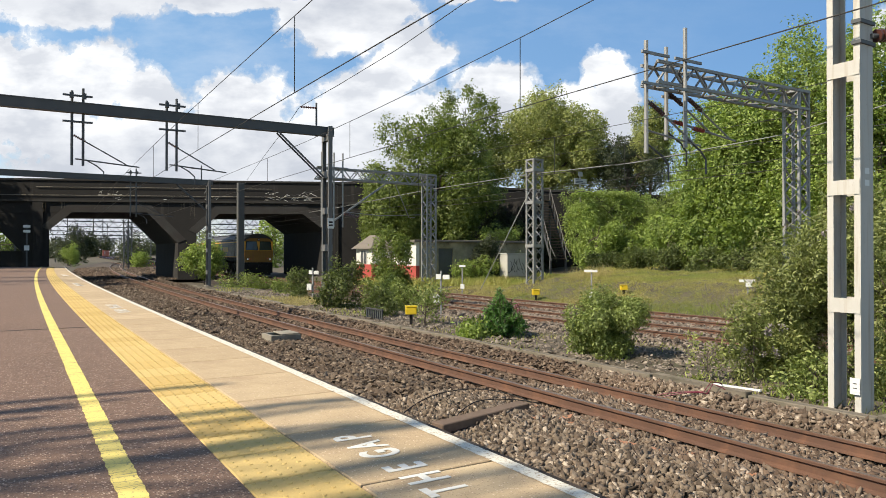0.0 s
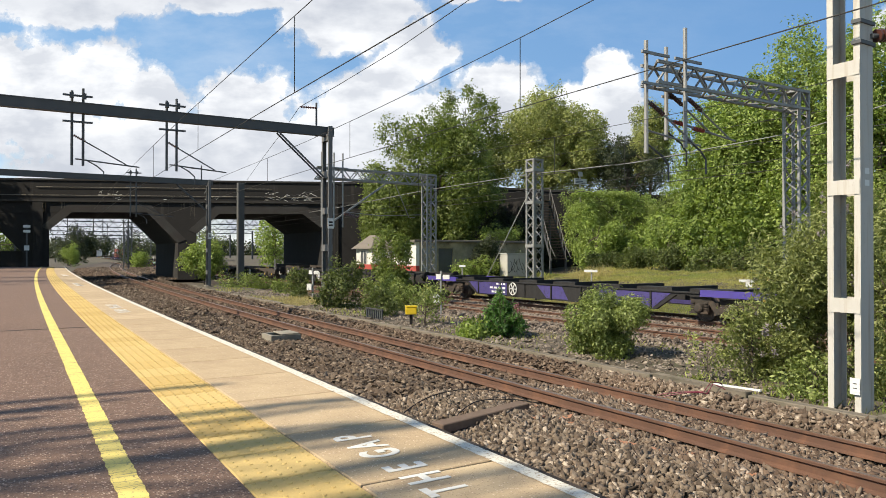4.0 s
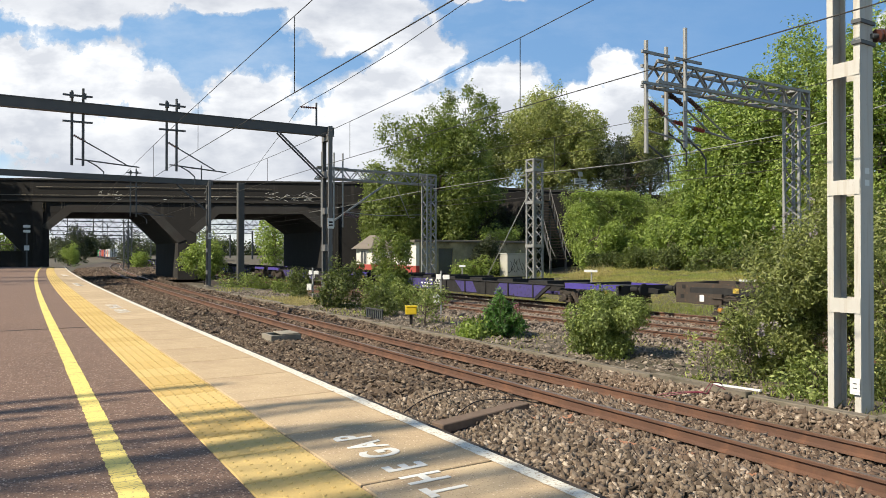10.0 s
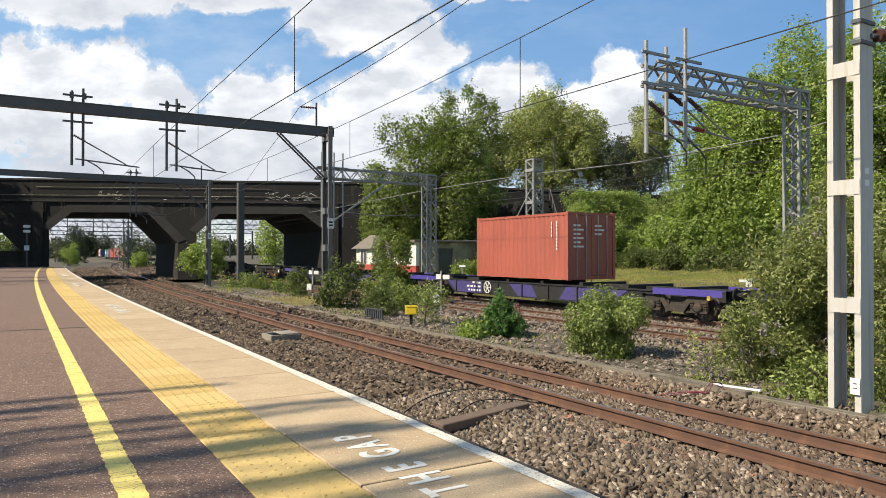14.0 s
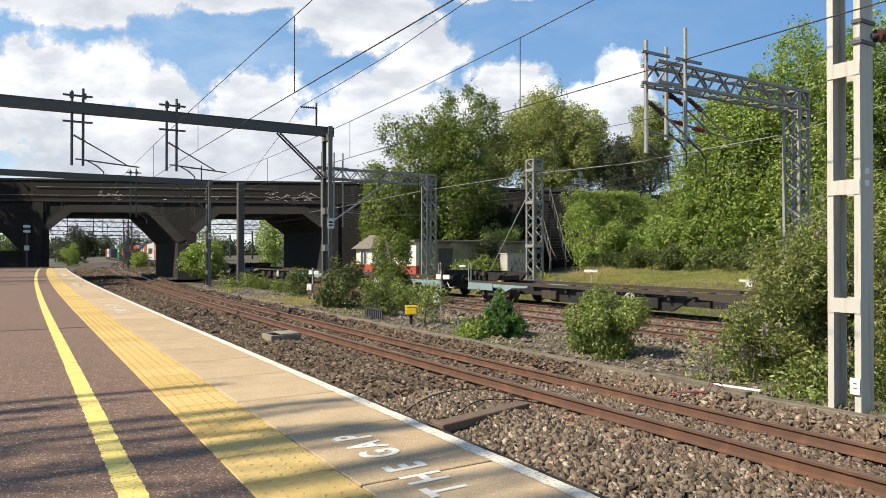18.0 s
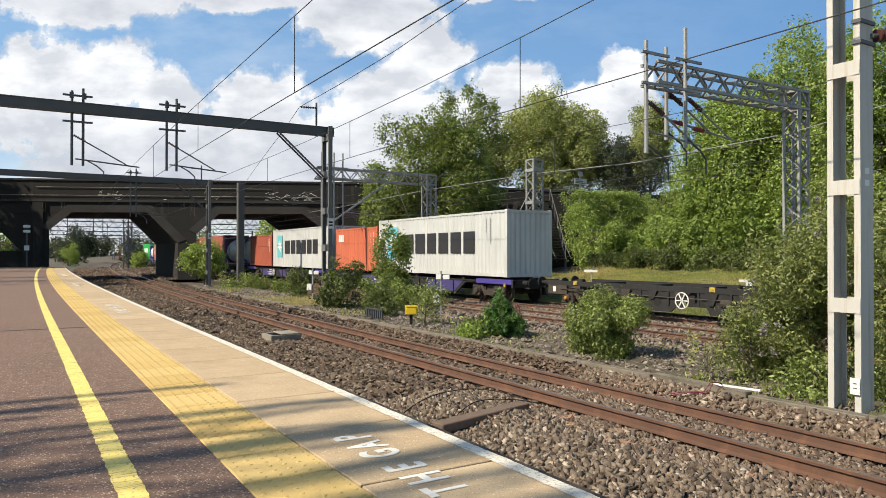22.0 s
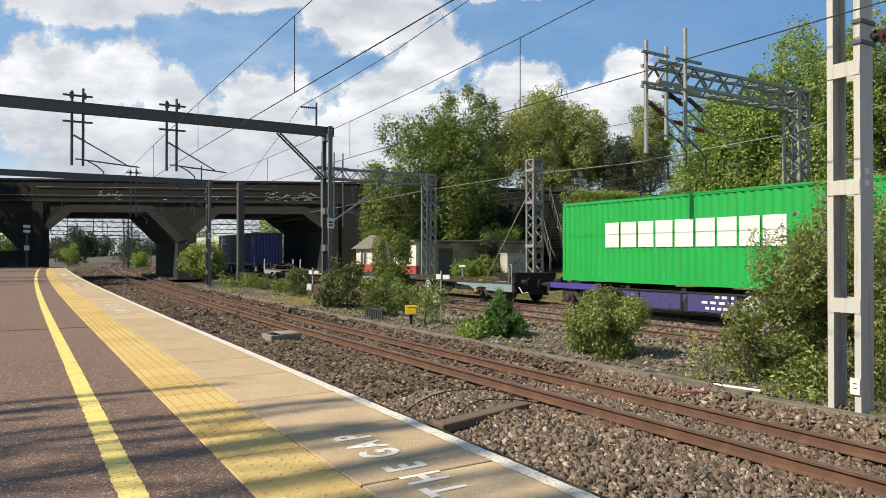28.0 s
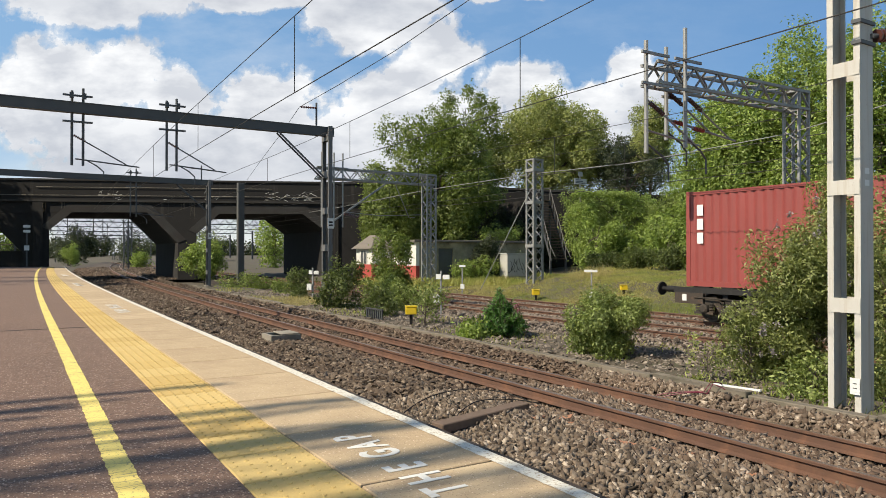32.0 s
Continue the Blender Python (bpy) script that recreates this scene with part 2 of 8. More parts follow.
# sooty colours, set darker still to stand for shade on the bridge face
M_CONC_DARK = plain("sooty_concrete", (0.047, 0.046, 0.044), 0.92, vary=0.35, scale=1.2, grain=12, bump=0.35, dirt=(0.03, 0.026, 0.024), dirt_amt=0.5)
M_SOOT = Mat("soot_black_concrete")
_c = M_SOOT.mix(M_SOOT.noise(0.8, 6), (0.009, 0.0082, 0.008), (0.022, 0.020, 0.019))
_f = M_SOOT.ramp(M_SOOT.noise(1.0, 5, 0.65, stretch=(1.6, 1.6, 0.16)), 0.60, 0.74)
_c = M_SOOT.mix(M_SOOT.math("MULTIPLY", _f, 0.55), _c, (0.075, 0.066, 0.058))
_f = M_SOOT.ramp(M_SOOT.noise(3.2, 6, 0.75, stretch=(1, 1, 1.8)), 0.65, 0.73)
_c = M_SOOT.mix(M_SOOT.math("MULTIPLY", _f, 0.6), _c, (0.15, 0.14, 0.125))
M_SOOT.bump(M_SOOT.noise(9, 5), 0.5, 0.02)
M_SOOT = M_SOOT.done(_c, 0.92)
M_POST = plain("dull_grey_post", (0.095, 0.095, 0.092), 0.85, vary=0.25, scale=2)
M_PORTAL = plain("portal_mast_grey", (0.15, 0.15, 0.15), 0.6, vary=0.2, scale=3, dirt=(0.12, 0.1, 0.085), dirt_amt=0.35)
M_STEEL = plain("galvanised_steel", (0.33, 0.33, 0.325), 0.6, metal=0.3, vary=0.2, scale=4, dirt=(0.24, 0.21, 0.18), dirt_amt=0.3)
M_STEEL_DARK = plain("dark_painted_steel", (0.085, 0.09, 0.095), 0.55, vary=0.3, scale=3, dirt=(0.14, 0.1, 0.075), dirt_amt=0.25)
M_MAST = Mat("pale_grey_mast_paint")
_c = M_MAST.mix(M_MAST.noise(2.5, 5), (0.46, 0.445, 0.41), (0.56, 0.54, 0.50))
_f = M_MAST.ramp(M_MAST.noise(3.0, 5, 0.65, stretch=(4.0, 4.0, 0.22)), 0.52, 0.72)
_c = M_MAST.mix(M_MAST.math("MULTIPLY", _f, 0.6), _c, (0.34, 0.27, 0.18))
_f = M_MAST.ramp(M_MAST.noise(26, 6, 0.7), 0.62, 0.7)
_c = M_MAST.mix(M_MAST.math("MULTIPLY", _f, 0.5), _c, (0.22, 0.13, 0.07))
M_MAST.bump(M_MAST.noise(40, 4), 0.15, 0.003)
M_MAST = M_MAST.done(_c, 0.6)
M_WIRE = plain("copper_wire", (0.05, 0.047, 0.043), 0.6, metal=0.3)
M_INSUL = plain("brown_insulator", (0.10, 0.04, 0.03), 0.3)
M_RED_CABLE = plain("maroon_cable", (0.17, 0.018, 0.04), 0.5, vary=0.2)
M_INSUL_RED = plain("red_insulator", (0.34, 0.05, 0.04), 0.35)
M_WHITE = plain("white_painted_render", (0.74, 0.72, 0.66), 0.8, vary=0.14, scale=2, dirt=(0.4, 0.37, 0.31), dirt_amt=0.26)
M_RED_RENDER = plain("red_painted_render", (0.42, 0.075, 0.06), 0.8, vary=0.25, scale=2, dirt=(0.5, 0.3, 0.26), dirt_amt=0.25)
M_ROOF = plain("grey_roof_felt", (0.20, 0.175, 0.15), 0.9, vary=0.3)
M_CAB_GREY = plain("pale_cabinet", (0.5, 0.49, 0.45), 0.7, vary=0.15, scale=2.5, dirt=(0.3, 0.28, 0.25), dirt_amt=0.3)
M_STAINED = plain("stained_cream_render", (0.46, 0.40, 0.28), 0.9, vary=0.3, scale=1.2, dirt=(0.14, 0.13, 0.085), dirt_amt=0.45)
M_KERB = plain("mossy_kerb_concrete", (0.23, 0.195, 0.15), 0.9, vary=0.4, scale=1.5, dirt=(0.09, 0.085, 0.05), dirt_amt=0.45)
M_YBOX = plain("yellow_plastic", (0.80, 0.55, 0.02), 0.45, vary=0.12)
M_SIGN = plain("white_enamel", (0.78, 0.78, 0.76), 0.4, vary=0.06)
M_BLACK = plain("black_rubber", (0.013, 0.012, 0.012), 0.85, vary=0.3)
M_SOIL = plain("weedy_soil", (0.10, 0.082, 0.06), 0.95, vary=0.5, scale=1.2, grain=18, bump=0.9, dirt=(0.075, 0.08, 0.035), dirt_amt=0.4)
M_BARK = plain("bark", (0.11, 0.085, 0.065), 0.9, vary=0.4, scale=6)
M_LEAF_ASH = leafy("ash_leaves", (0.122, 0.166, 0.037), (0.182, 0.230, 0.056), (0.160, 0.198, 0.058))
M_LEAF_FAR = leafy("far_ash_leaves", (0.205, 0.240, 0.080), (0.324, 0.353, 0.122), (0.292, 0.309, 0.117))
M_LEAF_BIG = leafy("sycamore_leaves", (0.056, 0.112, 0.022), (0.204, 0.267, 0.060), (0.138, 0.189, 0.043))
M_LEAF_LIGHT = leafy("light_leaves", (0.096, 0.161, 0.031), (0.306, 0.382, 0.099), (0.227, 0.291, 0.084))
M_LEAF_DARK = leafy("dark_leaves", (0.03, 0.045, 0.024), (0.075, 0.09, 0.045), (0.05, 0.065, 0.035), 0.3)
M_LEAF_GREY = leafy("buddleia_leaves", (0.09, 0.12, 0.036), (0.30, 0.33, 0.122), (0.19, 0.212, 0.086))
M_LEAF_PRIVET = leafy("privet_leaves", (0.055, 0.095, 0.022), (0.32, 0.37, 0.13), (0.14, 0.19, 0.05))
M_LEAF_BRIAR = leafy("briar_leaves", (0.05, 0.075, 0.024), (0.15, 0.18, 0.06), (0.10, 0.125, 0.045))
M_LEAF_PINE = leafy("pine_needles", (0.045, 0.12, 0.028), (0.12, 0.23, 0.06), (0.08, 0.17, 0.045), 0.35)
M_GRASS = leafy("meadow_grass", (0.25, 0.24, 0.068), (0.49, 0.455, 0.17), (0.21, 0.28, 0.07), 0.4, 0.7)
M_STRAW = leafy("dry_grass", (0.34, 0.28, 0.12), (0.52, 0.45, 0.23), (0.40, 0.34, 0.15), 0.4, 0.7)
M_FLOWER = leafy("faded_flowers", (0.20, 0.165, 0.20), (0.34, 0.30, 0.33), (0.27, 0.23, 0.26), 0.3)
M_PINK = leafy("pink_willowherb", (0.26, 0.10, 0.13), (0.50, 0.19, 0.28), (0.36, 0.17, 0.19), 0.3)
M_TWIG = plain("dead_stalks", (0.15, 0.075, 0.05), 0.9, vary=0.3)

# ---- the plan ----
RAIL_Z = -1.11                # rail tops of the goods line
TRAIN_X = 18.77               # middle of the goods line
BRIDGE_Y, BRIDGE_SLOPE, BRIDGE_K = 66.95, -0.457, 0.84


def bend(y):
    """How far the platform line bends to the right at y."""
    return 0.00045 * max(0.0, y - 10.0) ** 2


def goods_bend(y):
    """How far the goods lines swing to the right beyond the bridge."""
    e = np.clip(np.asarray(y, float) - 60.0, 0, None)
    return np.where(e < 56.0, 0.0005 * e * e, 1.568 + 0.056 * (e - 56.0))


def step(a, b, v):
    t = np.clip((v - a) / (b - a), 0, 1)
    return t * t * (3 - 2 * t)


def ground_z(X, Y):
    X, Y = np.asarray(X, float), np.asarray(Y, float)
    z = np.full(np.broadcast(X, Y).shape, -1.45)
    z = z + 0.28 * step(9.2, 9.8, X) * (1 - step(12.4, 13.4, X)) * (1 - step(45, 60, Y))
    bank = step(20.4, 24.8, X) * 1.22 + np.clip(X - 25, 0, 16) * 0.11
    yard = step(20.4, 22.0, X) * 0.42 + np.clip(X - 30, 0, 16) * 0.07
    w = step(28.5, 33.5, Y)
    z = z + bank * (1 - w) + yard * w
    back = BRIDGE_Y + BRIDGE_SLOPE * X + 0.9
    z = np.where((Y > back) & (X > 26.8) & (Y < back + 14), 6.0, z)
    z = z + 1.2 * (1 - step(-20, -9.0, X))
    rough = 0.04 * np.sin(X * 3.1 + Y * 1.7) * np.sin(Y * 2.3 - X * 0.9) + 0.02 * np.sin(X * 7.3) * np.sin(Y * 6.1)
    return z + rough * step(9.0, 9.8, X)


def build_ground():
    xs = np.concatenate([[-2500, -600, -150, -60, -30, -20, -14, -9], np.arange(-4, 9, 1.3), np.arange(9.1, 50, 0.35), np.arange(50, 90, 2.0), [95, 120, 200, 600, 2500]])
    ys = np.concatenate([[-2500, -600, -150, -60, -30], np.arange(-20, 0, 2.0), np.arange(0, 60, 0.6), np.arange(60, 100, 0.9), np.arange(101, 160, 6.0), [170, 220, 400, 900, 2500]])
    gx, gy = np.meshgrid(xs, ys, indexing="ij")
    v = np.stack([gx, gy, ground_z(gx, gy)], -1).reshape(-1, 3)
    ny = len(ys)
    i, j = np.meshgrid(np.arange(len(xs) - 1), np.arange(ny - 1), indexing="ij")
    a = (i * ny + j).ravel()
    ob = new("ground", quick_mesh("ground", v, np.stack([a, a + ny, a + ny + 1, a + 1], -1), M_SOIL, True))
    tagged(ob, "weedy brown soil and grass beside the railway tracks", "ground", kind="structure")


build_ground()


def strip_mesh(name, x0, x1, y0, y1, z0, z1, mat, dy=1.0):
    """A slab that follows the platform's bend."""
    bm = bmesh.new()
    ys = [y0 + (y1 - y0) * i / max(1, round((y1 - y0) / dy)) for i in range(max(1, round((y1 - y0) / dy)) + 1)]
    rows = []
    for y in ys:
        b = bend(y)
        rows.append([bm.verts.new(c) for c in ((x0 + b, y, z0), (x1 + b, y, z0), (x1 + b, y, z1), (x0 + b, y, z1))])
    for r, q in zip(rows[:-1], rows[1:]):
        for k in range(4):
            bm.faces.new((r[k], r[(k + 1) % 4], q[(k + 1) % 4], q[k]))
    bm.faces.new(rows[0][::-1])
    bm.faces.new(rows[-1])
    return mesh_of(name, bm, mat)


PLAT_END = 60.0
platform = new("platform", strip_mesh("platform", -9.0, 1.94, -14, PLAT_END, -1.6, -0.05, M_NOSING))
tagged(platform, "long station platform with brick edge wall", "platform", kind="structure")
surf = new("pavement", strip_mesh("pavement", -9.0, 0.795, -14, PLAT_END, -0.05, 0.0, M_TARMAC))
tagged(surf, "brown worn tarmac surface of the platform", "pavement", kind="structure")


def worn_strip(x0, x1, y0, y1, mat, dy, wear, seed):
    """A painted strip with ragged edges."""
    rng = random.Random(seed)
    n = round((y1 - y0) / dy)
    v, f = [], []
    for i in range(n + 1):
        y = y0 + dy * i
        b = bend(y)
        v += [(x0 + b + rng.uniform(-wear, wear), y, 0.004), (x1 + b + rng.uniform(-wear, wear), y, 0.004)]
        if i:
            k = 2 * i
            f.append((k - 2, k - 1, k + 1, k))
    return quick_mesh("painted_strip", v, f, mat)


tagged(new("yellow_line", worn_strip(0.337, 0.444, -13.8, PLAT_END - 0.5, M_YELLOW, 0.035, 0.0045, 5)), "worn yellow painted safety line on the tarmac", "painted line", kind="structure")
part("nosing", strip_mesh("nosing", 1.94, 2.03, -14, PLAT_END, -0.3, -0.03, M_NOSING), None, platform, "dark engineering-brick nosing")
tagged(part("expansion_joint", boxed(-9.0, 0.79, 10.15, 10.2, -0.01, 0.003), M_NOSING), "dark joint across the tarmac", "joint", kind="structure")
tagged(new("white_edge_line", worn_strip(1.858, 1.936, -13.8, PLAT_END - 0.3, M_WHITE_LINE, 0.05, 0.003, 6)), "worn white painted line along the platform edge", "painted line", kind="structure")

# boundary wall behind the camera's platform
tagged(part("boundary_wall", boxed(-9.4, -9.0, -14, 70, -1.4, 0.6), M_SOOT), "low dark brick boundary wall behind the platform", "wall", kind="structure")


def rail_mesh(length):
    """One rail along y, its top at z = 0."""
    prof = [(-0.07, -0.159), (0.07, -0.159), (0.07, -0.148), (0.012, -0.128), (0.010, -0.05), (0.035, -0.035), (0.035, -0.006), (0.028, 0.0), (-0.028, 0.0), (-0.035, -0.006), (-0.035, -0.035), (-0.010, -0.05), (-0.012, -0.128), (-0.07, -0.148)]
    bm = prism(bmesh.new(), prof, 0, length, "y")
    me = mesh_of("rail", bm, [M_RAIL, M_RAILHEAD])
    for p in me.polygons:
        if p.normal.z > 0.8 and p.center.z > -0.01:
            p.material_index = 1
    return me


def stones(name, x0, x1, y0, y1, zf, count, size, mat, faces20=True, bent=False):
    """Loose ballast as one mesh of uneven stones."""
    rng = np.random.default_rng(sum(map(ord, name)) + count)
    if faces20:
        base = np.array([(0.85, -0.45, -0.55), (-0.2, 0.9, -0.6), (-0.75, -0.6, -0.5), (0.3, 0.95, 0.5), (-0.9, 0.15, 0.6), (0.45, -0.85, 0.6)])
        tri = np.array([(0, 2, 1), (3, 4, 5), (0, 1, 3), (1, 4, 3), (1, 2, 4), (2, 5, 4), (2, 0, 5), (0, 3, 5)])
    else:                              # only the upper half shows above the bed
        base = np.array([(1, 0, -0.3), (-1, 0, -0.3), (0, 1, -0.3), (0, -1, -0.3), (0.15, 0.1, 1.15)], float)
        tri = np.array([(0, 2, 4), (2, 1, 4), (1, 3, 4), (3, 0, 4)])
    k = len(base)
    pos = np.stack([rng.uniform(x0, x1, count), rng.uniform(y0, y1, count), np.zeros(count)], -1)
    pos[:, 2] = zf(pos[:, 0], pos[:, 1]) + rng.uniform(-0.6, 0.75, count) * size
    if bent:
        pos[:, 0] += 0.00045 * np.maximum(0, pos[:, 1] - 10) ** 2
    sc = size * rng.uniform(0.5, 1.1, (count, 1)) * rng.uniform(0.62, 1.35, (count, 3)) * np.array([1.4, 0.92, 0.58])
    v = (base[None] * (1 + rng.uniform(-0.25, 0.25, (count, k, 1))) + rng.uniform(-0.32, 0.32, (count, k, 3))) * sc[:, None]
    q = rng.normal(size=(count, 4))
    if not faces20:
        q[:, 1:3] *= 0.22
    q /= np.linalg.norm(q, axis=1, keepdims=True)
    w, x, y, z = q.T
    R = np.stack([1 - 2 * (y * y + z * z), 2 * (x * y - w * z), 2 * (x * z + w * y), 2 * (x * y + w * z), 1 - 2 * (x * x + z * z), 2 * (y * z - w * x), 2 * (x * z - w * y), 2 * (y * z + w * x), 1 - 2 * (x * x + y * y)], -1).reshape(-1, 3, 3)
    v = np.einsum("nij,nkj->nki", R, v) + pos[:, None]
    f = (tri[None] + (np.arange(count) * k)[:, None, None]).reshape(-1, 3)
    return quick_mesh(name, v.reshape(-1, 3), f, mat)


# platform-side track: its outer rail is raised by the cant
NEAR_X = (6.79, 8.29)
NEAR_Z = (-1.11, -1.218)


def near_bed(x, y):
    """Top of the ballast beside and under the platform-side track."""
    z = -1.30 - 0.10 * step(6.9, 8.2, x) + 0.25 * step(8.45, 8.95, x)
    z = z - 0.08 * (1 - step(2.4, 5.6, x)) + 0.07 * np.exp(-((x - 5.6) / 0.45) ** 2) - 0.05 * np.exp(-((x - 6.79) / 0.3) ** 2) - 0.05 * np.exp(-((x - 8.29) / 0.3) ** 2)
    return z + 0.03 * np.sin(x * 2.1 + y * 0.8) * np.sin(y * 1.3)


def far_bed(x, y):
    z = -1.25 + 0 * x
    return z - 0.12 * (1 - step(13.3, 14.2, x)) - 0.15 * step(20.0, 20.8, x) + 0.02 * np.sin(x * 2.7 + y) * np.sin(y * 1.9)


def sheet(name, x0, x1, y0, y1, nx, ny, zf, mat, bent=False):
    gx, gy = np.meshgrid(np.linspace(x0, x1, nx), np.linspace(y0, y1, ny), indexing="ij")
    gz = zf(gx, gy)
    if bent is True:
        gx = gx + 0.00045 * np.maximum(0, gy - 10) ** 2
    elif bent:
        gx = gx + bent(gy)
    i, j = np.meshgrid(np.arange(nx - 1), np.arange(ny - 1), indexing="ij")
    a = (i * ny + j).ravel()
    return quick_mesh(name, np.stack([gx, gy, gz], -1).reshape(-1, 3), np.stack([a, a + ny, a + ny + 1, a + 1], -1), mat, True)


tagged(new("track_bed", sheet("track_bed", 2.0, 9.05, -14, 62, 36, 120, lambda x, y: near_bed(x, y) - 0.02, M_BED, True)), "brown stone ballast bed beside the platform", "track bed", kind="structure")
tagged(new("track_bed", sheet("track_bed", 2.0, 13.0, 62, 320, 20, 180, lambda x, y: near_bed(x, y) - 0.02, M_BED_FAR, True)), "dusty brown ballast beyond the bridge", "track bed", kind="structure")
tagged(new("track_bed", sheet("track_bed", 13.0, 21.0, -60, 420, 30, 240, lambda x, y: far_bed(x, y) - 0.02, M_BED, goods_bend)), "pale stone ballast bed under the goods lines", "track bed", kind="structure")
for args in (("ballast", 2.02, 9.0, 1.2, 9.5, near_bed, 74000, 0.047, M_BALLAST, True, True), ("ballast", 2.1, 9.0, -10, 1.2, near_bed, 16000, 0.06, M_BALLAST, False, True), ("ballast", 2.1, 9.0, 9.5, 20, near_bed, 62000, 0.046, M_BALLAST_BROWN, False, True), ("ballast", 2.1, 9.0, 20, 62, near_bed, 40000, 0.056, M_BALLAST_BROWN, False, True), ("ballast", 2.1, 12.6, 62, 130, near_bed, 16000, 0.09, M_BALLAST_BROWN, False, True), ("ballast", 13.2, 20.8, 4, 34, far_bed, 30000, 0.055, M_BALLAST_GREY, False), ("ballast", 9.25, 13.3, 3, 40, lambda x, y: ground_z(x, y), 22000, 0.04, M_CINDER, False)):
    tagged(new("ballast", stones(*args)), "loose angular railway ballast stones between the rails", "ballast", kind="stuff")


def track(name, label, rails, y0, y1, bent, sleeper_z):
    ob = root(name, pose(0, 0, 0), label, "railway track", kind="structure")
    seg = 9.0
    shared = rail_mesh(seg + 0.02)
    for x, z in rails:
        y = y0
        while y < y1:
            b0, b1 = (float(bent(y)), float(bent(y + seg)))
            part("rail", shared, None, ob, m=pose(x + b0, y, z, 0, 0, -math.degrees(math.atan2(b1 - b0, seg))))
            y += seg
    mid = (rails[0][0] + rails[1][0]) / 2
    bm = boxed(-1.25, 1.25, -0.13, 0.13, -0.1, 0.0, 0.015)
    for s in (-0.7525, 0.7525):
        box(bm, s - 0.12, s - 0.05, -0.05, 0.05, 0.0, 0.045)
        box(bm, s + 0.05, s + 0.12, -0.05, 0.05, 0.0, 0.045)
    sl = mesh_of("sleeper", bm, M_SLEEPER)
    tilt = -math.degrees(math.atan2(rails[1][1] - rails[0][1], 1.5))
    y, n = max(y0, 0.4), 0
    while y < min(y1, 75) and n < 110:
        b = float(bent(y))
        part("sleeper", sl, None, ob, m=pose(mid + b, y, sleeper_z, 0, tilt, 0))
        y += 0.66
        n += 1
    return ob


track("platform_track", "rusty rails on concrete sleepers in brown ballast", list(zip(NEAR_X, NEAR_Z)), -13, 300, bend, -1.164 - 0.215)
track("goods_track", "rusty goods line rails in pale ballast", [(TRAIN_X - 0.7525, RAIL_Z), (TRAIN_X + 0.7525, RAIL_Z)], -50, 400, goods_bend, RAIL_Z - 0.159)
track("middle_track", "rusty running line rails in pale ballast", [(14.66, RAIL_Z), (16.165, RAIL_Z)], -50, 400, goods_bend, RAIL_Z - 0.159)


# low concrete retaining kerb on the far side of the platform track
def kerb():
    ob = root("kerb_wall", pose(0, 0, 0), "low weathered concrete kerb wall beside the track", "kerb", kind="structure")
    me = mesh_of("kerb_block", boxed(-0.08, 0.08, 0.012, 1.788, -0.33, 0.0, 0.012), M_KERB)
    rng = random.Random(4)
    for i in range(26):
        y = 1.0 + i * 1.8
        part("kerb_block", me, None, ob, m=pose(9.14 + bend(y) + rng.uniform(-0.02, 0.02), y, -1.07 + rng.uniform(-0.02, 0.015), rng.uniform(-1, 1), rng.uniform(-2, 2), rng.uniform(-0.8, 0.8)))


kerb()


# ---- the road bridge ----
def skew(bm, outline, d0, d1):
    """A block whose front follows the bridge's skewed face; outline in (x, z), drawn at its survey size."""
    outline = [(x * BRIDGE_K, EYE.z + (z - EYE.z) * BRIDGE_K) for x, z in outline]
    a = [bm.verts.new((x, BRIDGE_Y + BRIDGE_SLOPE * x + d0, z)) for x, z in outline]
    b = [bm.verts.new((x, BRIDGE_Y + BRIDGE_SLOPE * x + d1, z)) for x, z in outline]
    k = len(outline)
    for i in range(k):
        bm.faces.new((a[i], a[(i + 1) % k], b[(i + 1) % k], b[i]))
    bm.faces.new(a[::-1])
    bm.faces.new(b)
    return bm


ARCHES = [(-10.5, 1.5, -8.6, 3.4, -1.6, 3.45, 0.4, 1.1), (2.6, 3.3, 4.5, 5.08, 10.95, 5.1, 13.65, 2.05), (15.3, 3.0, 17.3, 5.0, 24.8, 5.05, 26.9, 3.3)]


